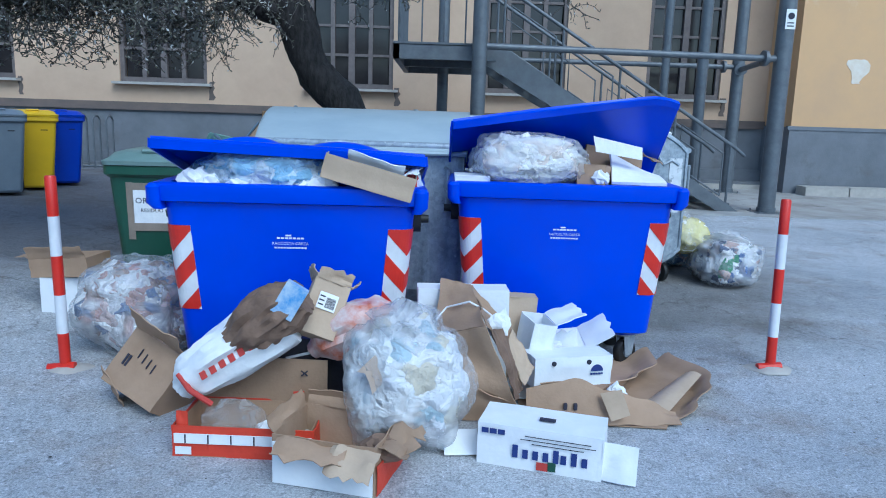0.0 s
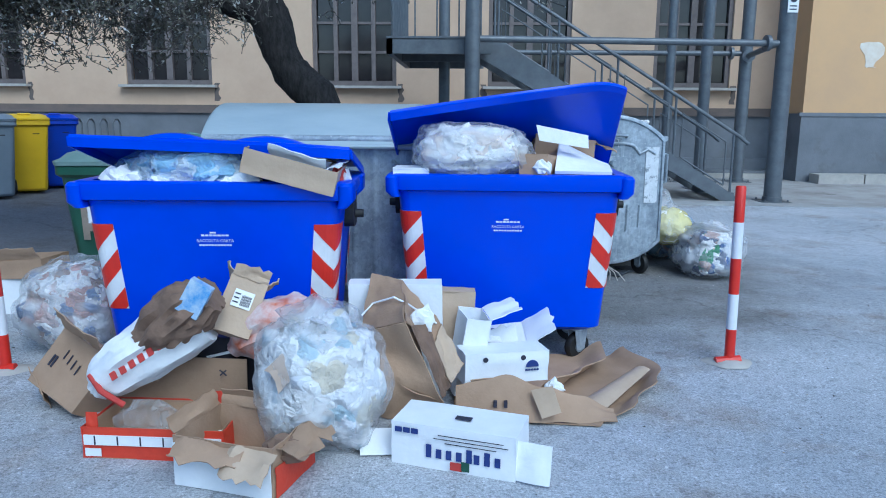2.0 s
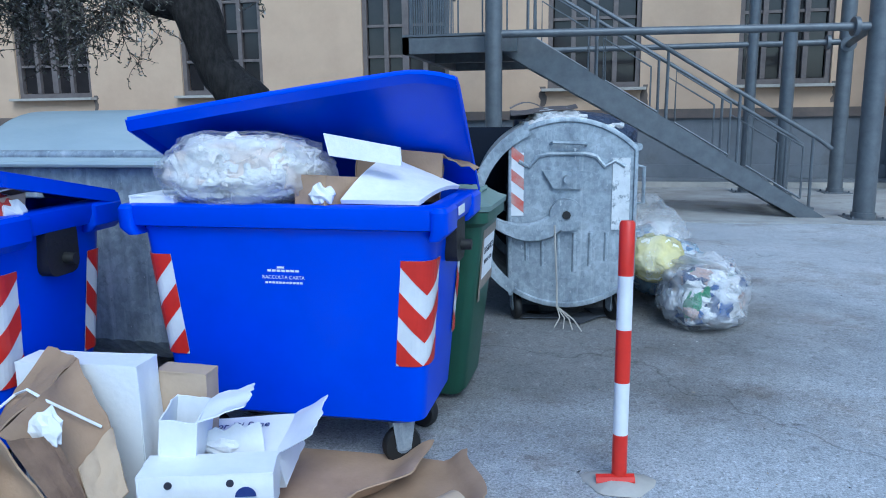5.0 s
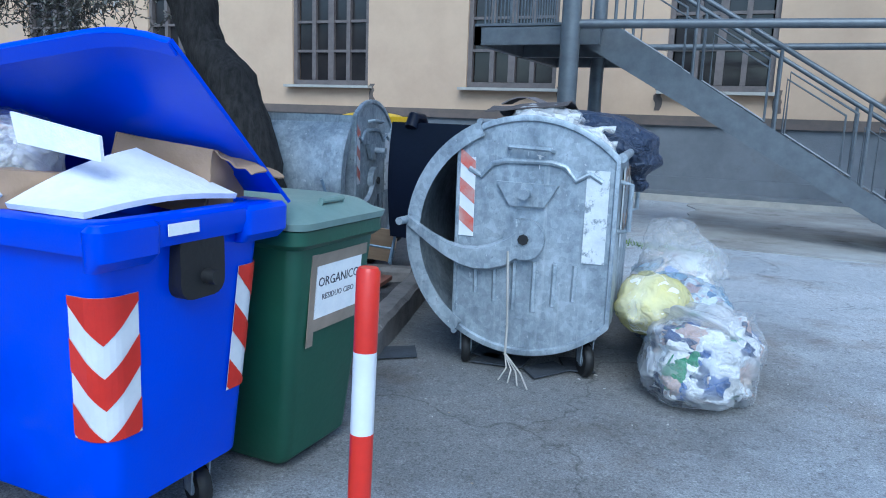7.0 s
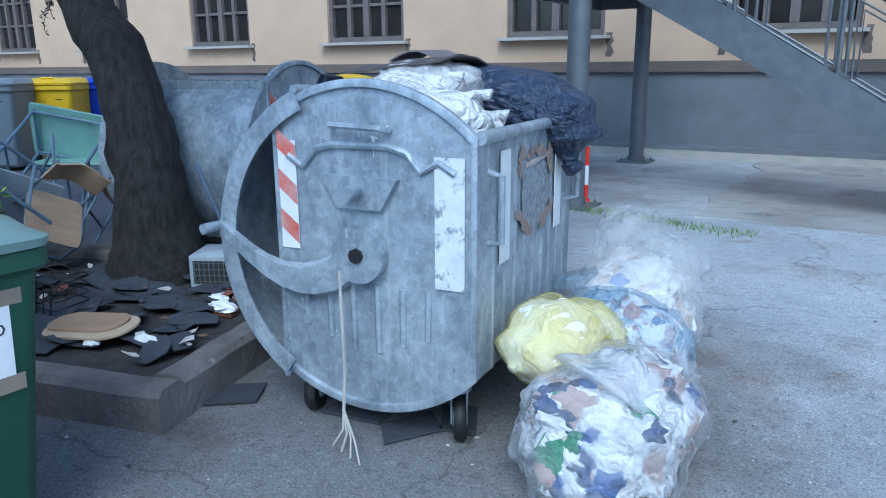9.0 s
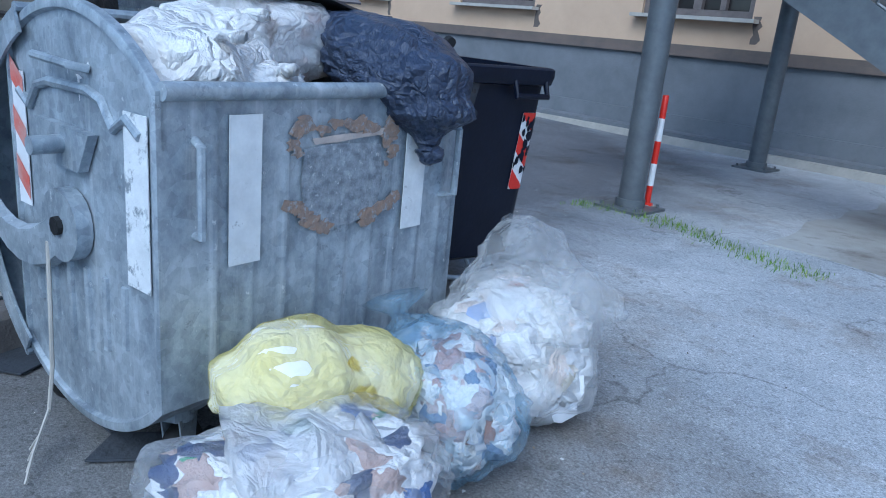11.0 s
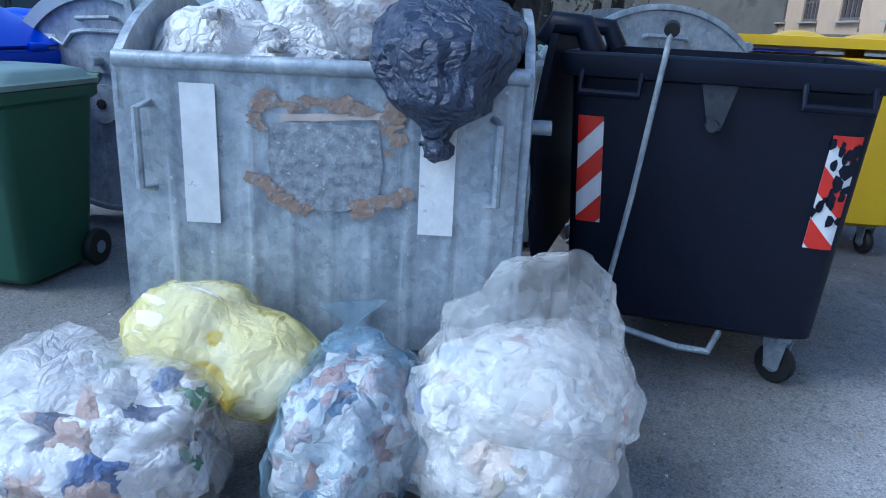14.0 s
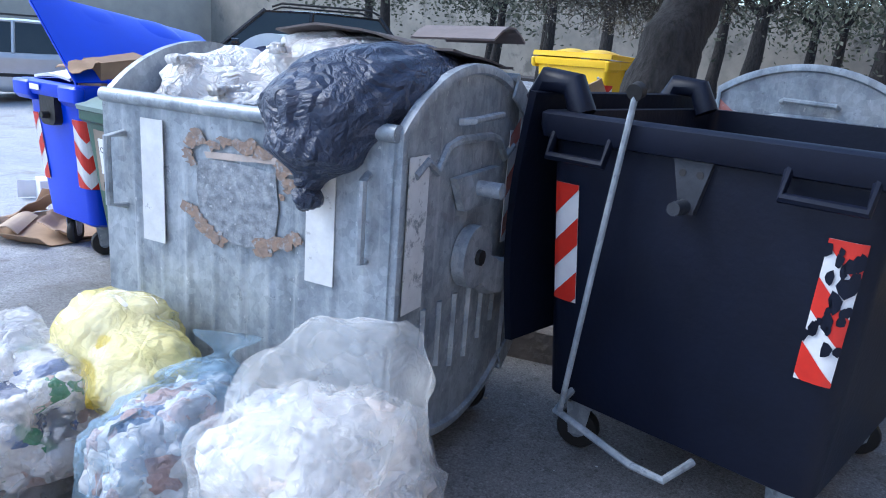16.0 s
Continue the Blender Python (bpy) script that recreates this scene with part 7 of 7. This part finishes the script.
AC = thing("heater", pose(-0.10, 7.62, 0.13, 0, 0, 28), "discarded grey air unit with a black grille on the soil", "appliance")
part("casing", Geo().loft([rrect(0.5, 0.32, 0.02, 0), rrect(0.5, 0.32, 0.02, 0.2), rrect(0.46, 0.28, 0.02, 0.215)]), mat("grey_casing", (0.42, 0.46, 0.50), (0.34, 0.38, 0.42), 0.5), AC)
part("grille_back", Geo().box((0, -0.161, 0.1), (0.44, 0.004, 0.15)), UNLIT, AC, "", False)
for k in range(14):
    part("grille_bar", Geo().box((-0.21 + 0.032 * k, -0.165, 0.1), (0.007, 0.006, 0.15)), STEEL, AC, "", False)
for k in range(4):
    part("grille_bar", Geo().box((0, -0.166, 0.04 + 0.04 * k), (0.44, 0.006, 0.006)), STEEL, AC, "", False)
pc = thing("cardboard_sheet", pose(0.06, 6.47, 0.19, 6, -4, 14), "rounded piece of torn cardboard on the planter soil", "carton", "discarded cartons")
part("sheet", Geo().loft([rrect(0.52, 0.28, 0.12, 0, 6), rrect(0.52, 0.28, 0.12, 0.012, 6)]), CARD_PALE, pc)
part("sheet", Geo().loft([rrect(0.46, 0.22, 0.1, 0.014, 6, -0.04, 0.03), rrect(0.46, 0.22, 0.1, 0.024, 6, -0.04, 0.03)]), CARD, pc)
ba = thing("wire_basket", pose(-0.55, 6.6, 0.13, 0, 10, 10), "dark wire basket lying beside the shrub", "basket")
for k in range(6):
    z = 0.05 * k
    part("wire", Geo().tube(rrect(0.36, 0.26, 0.03, z, 2) + [rrect(0.36, 0.26, 0.03, z, 2)[0]], 0.004, 5), BLACK, ba)
for k in range(7):
    part("wire", Geo().tube([(-0.16 + 0.053 * k, -0.13, 0), (-0.16 + 0.053 * k, -0.13, 0.25)], 0.004, 5), BLACK, ba)
rod = thing("metal_rod", pose(0, 0, 0), "thin grey rod propped against the container", "rod")
part("rod", Geo().tube([(0.18, 7.5, 0.12), (-0.02, 7.3, 0.95)], 0.012, 8), TUBE, rod)
pl2 = thing("wooden_plank", pose(0.3, 7.45, 0.13, 0, 0, 100), "reddish wooden plank lying in the planter", "board")
part("plank", Geo().loft([rrect(0.8, 0.14, 0.01, 0), rrect(0.8, 0.14, 0.01, 0.03)]), mat("red_plank", (0.22, 0.09, 0.06), (0.16, 0.07, 0.05), 0.7), pl2)
for k, (x, y, a, q) in enumerate(((1.62, 6.72, 10, 0.17), (1.9, 6.68, 60, 0.15), (1.5, 6.85, 100, 0.15), (0.98, 6.52, 40, 0.18), (2.05, 6.85, 120, 0.14))):
    ob = thing("rubber_flap", pose(x, y, 0.012, 0, 0, a), "dark torn sheet lying under the metal container", "debris", "felt scraps on the asphalt")
    part("sheet", Geo().plate([(-q, -q * 0.5), (q * 0.8, -q * 0.6), (q, q * 0.5), (-q * 0.6, q * 0.6)], 0.008, lambda u, v, w: (u, v, w)), SLATE, ob, "", False)

# carton and box beside the far green bin
carton(pose(-2.62, 5.05, lie(-2.62, 5.05), 0, 0, 8), 0.36, 0.3, 0.26, (None, None, None, None), WHITECARD, "dirty whitish carton standing beside the green bin", None, closed=True, name="white_carton")
carton(pose(-2.62, 5.02, lie(-2.62, 5.02) + 0.27, 0, -4, -6), 0.42, 0.3, 0.13, (30, None, None, 80), CARD, "crushed brown carton lying on a white one", None, closed=True, fl=0.1)


# ---- bike rack along the wall ----
rack = thing("bike_rack", pose(0, 0, 0), "galvanised hoop rack standing along the wall", "rack")
part("rail", Geo().tube([(-7.4, 16.8, 0.12), (-13.0, 16.8, 0.12)], 0.025, 8), STEEL, rack)
for k in range(19):
    x = -7.5 - 0.3 * k
    part("hoop", Geo().tube([(x, 16.62, 0.1), (x, 16.62, 1.18), (x, 16.72, 1.26), (x, 16.86, 1.26), (x, 16.95, 1.18), (x, 16.95, 0.1)], 0.022, 8), STEEL, rack)


# ---- far side of the yard ----
bw = Geo().box((-34, -14, 2.3), (0.4, 64, 4.6))
setting("wall_boundary", bw, mat("pale_render", (0.27, 0.25, 0.22), (0.19, 0.18, 0.16), 0.9, scale=0.6, stain=(0.13, 0.125, 0.115), stain_at=0.55, stain_scale=0.5), "weathered pale boundary wall")
bs = Geo().box((10, -40, 2.5), (90, 0.4, 5.0))
setting("wall_south", bs, mat("south_render", (0.42, 0.38, 0.32), (0.34, 0.31, 0.27), 0.9, scale=0.6), "plain rendered wall closing the yard")
be = Geo().box((38, -10, 3), (0.4, 60, 6.0))
setting("wall_east", be, mat("east_render", (0.45, 0.38, 0.30), (0.38, 0.32, 0.26), 0.9, scale=0.6), "plain rendered wall closing the yard")
kb2 = Geo().box((-31, -8, 0.45), (4.5, 50, 0.16))
setting("verge", kb2, SOIL, "dark earth strip along the boundary wall")


def yard_tree(x, y, h, r, lean, seed):
    q = random.Random(seed)
    ob = thing("yard_tree", pose(x, y, lie(x, y)), "dark-trunked tree by the boundary wall", "tree", "trees along the wall")
    pts = [(0, 0, -0.05), (0.05 * lean, 0, 0.8), (0.2 * lean, 0.1, h * 0.5), (0.45 * lean, 0.15, h)]
    part("trunk", Geo().tube(pts, [r * 1.3, r, r * 0.9, r * 0.6], 12), BARK, ob)
    tips = []
    for k in range(6):
        a = q.uniform(0, 6.28)
        e = Vector((0.45 * lean + math.cos(a) * q.uniform(1, 2.2), math.sin(a) * q.uniform(1, 2.2), h + q.uniform(0.3, 1.8)))
        part("limb", Geo().tube([(0.4 * lean, 0.14, h * 0.85), (0.45 * lean + math.cos(a) * 0.6, math.sin(a) * 0.6, h + 0.2), e], [r * 0.45, r * 0.3, 0.03], 7), BARK, ob)
        tips.append(e)
    g = Geo()
    for _ in range(2600):
        c = q.choice(tips)
        p = c + Vector((q.gauss(0, 0.9), q.gauss(0, 0.9), q.gauss(-0.2, 0.8)))
        d = Vector((q.gauss(0, 1), q.gauss(0, 1), q.gauss(0, 1))).normalized()
        s = d.orthogonal().normalized()
        L = q.uniform(0.1, 0.26)
        g.add([p, p + d * L * 0.5 + s * L * 0.25, p + d * L, p + d * L * 0.5 - s * L * 0.25], [(0, 1, 2, 3)])
    tagged(part("crown", g, LEAFD, ob, "", False), "", "", "", "stuff")


for i, (x, y, h, r, ln) in enumerate(((-16.5, 0.4, 3.4, 0.2, 0.3), (-19.6, 3.7, 3.2, 0.26, -0.6), (-19.3, -2.9, 3.4, 0.2, 0.2), (-17.7, -8.8, 3.2, 0.24, 0.5), (-19.5, 7.1, 3.3, 0.3, 0.4), (-23.5, 1.6, 3.6, 0.22, -0.3), (-25.0, -6.0, 3.5, 0.25, 0.4), (-23.0, 9.5, 3.4, 0.26, 0.3), (-22, -13.5, 3.4, 0.25, 0.0), (-26.5, 5.0, 3.4, 0.2, 0.3), (-28, -2, 3.6, 0.24, 0.2), (-28.5, 9, 3.6, 0.22, -0.2), (-27, -10, 3.6, 0.22, 0.2), (-21, -6, 3.4, 0.2, -0.3), (-30, 3.5, 3.5, 0.22, 0.1))):
    yard_tree(x, y, h, r, ln, i + 3)


# ---- parked cars ----
CARGLASS = mat("car_glass", (0.03, 0.04, 0.045), (0.02, 0.03, 0.035), 0.06, scale=1, bump=0.0)


def car(m, paint, label, L=4.2, W=1.75, H=1.47, belt=0.9, rails=False):
    ob = thing("car", m, label, "car", "parked cars")
    hl = L / 2
    def section(x, z0, z1, w, r=0.12):
        return [(x, a, b) for a, b, _ in rrect(w, z1 - z0, r, 0, 3, 0.0, (z0 + z1) / 2)]
    body = [section(-hl, 0.4, 0.62, W * 0.78), section(-hl + 0.12, 0.26, 0.74, W * 0.94), section(-hl + 0.9, 0.22, belt - 0.06, W), section(-0.6, 0.2, belt, W), section(0.9, 0.2, belt, W), section(hl - 0.25, 0.24, belt + 0.03, W * 0.96), section(hl, 0.36, belt - 0.1, W * 0.86)]
    part("body", Geo().loft(body), paint, ob)
    cab = [[(-0.95, belt - 0.02, W - 0.12), (-0.25, H - 0.06, W - 0.42)], [(hl - 0.22, belt - 0.02, W - 0.16), (hl - 0.75, H - 0.06, W - 0.42)]]
    q = []
    for (xb, zb, wb), (xt, zt, wt) in cab:
        q += [(xb, -wb / 2, zb), (xb, wb / 2, zb), (xt, -wt / 2, zt), (xt, wt / 2, zt)]
    part("greenhouse", Geo().add(q, [(0, 2, 3, 1), (4, 5, 7, 6), (0, 4, 6, 2), (1, 3, 7, 5), (2, 6, 7, 3)]), CARGLASS, ob, "dark car glass", False)
    roof = Geo().sheet(10, 8, lambda u, v: (-0.3 + (hl - 0.42) * u, (-0.5 + v) * (W - 0.4), H - 0.06 + 0.06 * math.sin(math.pi * u) * (1 - (2 * v - 1) ** 2 * 0.6)), 0.03)
    part("roof", roof, paint, ob)
    for s in (-1, 1):
        for xb, xt in ((-0.95, -0.25), (0.42, 0.45), (hl - 0.24, hl - 0.76)):
            part("pillar", Geo().tube([(xb, s * (W / 2 - 0.065), belt - 0.02), (xt, s * (W / 2 - 0.21), H - 0.05)], 0.035, 6), paint, ob)
        part("mirror", Geo().loft([[(-0.72 + k, s * (W / 2 + 0.09) + a, belt + 0.09 + b) for a, b, _ in rrect(0.2, 0.14, 0.04, 0, 2)] for k in (0, 0.07, 0.1)]), paint, ob)
        for x in (-0.1, 0.85):
            part("door_handle", Geo().box((x, s * (W / 2 + 0.005), belt - 0.12), (0.16, 0.025, 0.03)), paint, ob, "", False)
        part("side_trim", Geo().box((0.0, s * (W / 2 + 0.002), 0.5), (2.2, 0.02, 0.06)), BLACK, ob, "", False)
        for x in (-hl + 0.78, hl - 0.82):
            w = part("wheel", Geo().loft([circle(r, 22, lambda u, v, k=k: (x + u, s * (W / 2 - 0.1 + k), 0.31 + v)) for k, r in ((-0.1, 0.22), (-0.1, 0.3), (0.09, 0.31), (0.11, 0.29), (0.11, 0.2))]), BLACK, ob)
            part("rim", Geo().tube([(x, s * (W / 2 - 0.02), 0.31), (x, s * (W / 2 + 0.015), 0.31)], 0.2, 14), GALV, w)
        part("headlight", Geo().box((-hl + 0.12, s * (W / 2 - 0.3), 0.64), (0.1, 0.34, 0.13)), WHITE, ob, "", False)
        part("tail_light", Geo().box((hl - 0.06, s * (W / 2 - 0.2), 0.75), (0.08, 0.22, 0.2)), RED, ob, "", False)
        if rails:
            part("roof_rail", Geo().tube([(-0.15, s * (W / 2 - 0.28), H + 0.0), (0, s * (W / 2 - 0.28), H + 0.06), (hl - 0.9, s * (W / 2 - 0.28), H + 0.06), (hl - 0.75, s * (W / 2 - 0.28), H)], 0.016, 6), BLACK, ob)
    return ob


car(pose(-2.6, -5.5, lie(-2.6, -5.5), 0, 0, 154), mat("silver_paint", (0.50, 0.52, 0.54), (0.46, 0.48, 0.5), 0.28, 0.5, bump=0.0), "silver estate car parked behind the blue containers", rails=True)
car(pose(-4.75, -0.1, lie(-4.75, -0.1), 0, 0, 137.5), mat("black_paint", (0.015, 0.016, 0.02), (0.012, 0.013, 0.016), 0.2, 0.2, bump=0.0), "black off-road car with roof rails, parked", 4.5, 1.85, 1.68, 1.02, True)


# ---- litter and weeds ----
lt = Geo()
lr = random.Random(9)
for _ in range(900):
    x, y = lr.uniform(-2.5, 4.5), lr.uniform(1.5, 12)
    if 3.4 < y < 5.6 and -2 < x < 1.6:
        continue
    p, k = Vector((x, y, lie(x, y) + 0.004)), lr.uniform(0.003, 0.008) * lr.choice((1, 1, 1, 2))
    a = lr.uniform(0, 6.28)
    lt.add([p + Vector((math.cos(a + b) * k * lr.uniform(0.6, 1.2), math.sin(a + b) * k * lr.uniform(0.6, 1.2), lr.uniform(0, 0.008))) for b in (0, 1.4, 2.9, 4.4)], [(0, 1, 2, 3)])
tagged(part("litter", lt, scraps_mat("litter_bits", [(0.6, 0.6, 0.6), (0.06, 0.055, 0.05), (0.3, 0.24, 0.18), (0.5, 0.48, 0.45), (0.08, 0.07, 0.06)]), None, "", False), "small scattered bits of litter and gravel on the asphalt", "litter", "", "stuff")
gr = Geo()
for _ in range(900):
    t = lr.random()
    x, y = 0.2 + 2.4 * t, 11.55 + 0.2 * math.sin(5 * t) + lr.gauss(0, 0.1)
    p = Vector((x, y, 0))
    d = Vector((lr.gauss(0, 0.5), lr.gauss(0, 0.5), 1)).normalized() * lr.uniform(0.02, 0.07)
    s = Vector((d.y, -d.x, 0)).normalized() * 0.004
    gr.add([p - s, p + s, p + d], [(0, 1, 2)])
tagged(part("weeds", gr, LEAFG, None, "", False), "low green weeds along a crack in the asphalt", "weeds", "", "stuff")

crumple("net_bag", pose(1.86, 8.32, 0), (0.06, 0.04, 0.02), INKRED, "small crumpled red net lying on the asphalt")
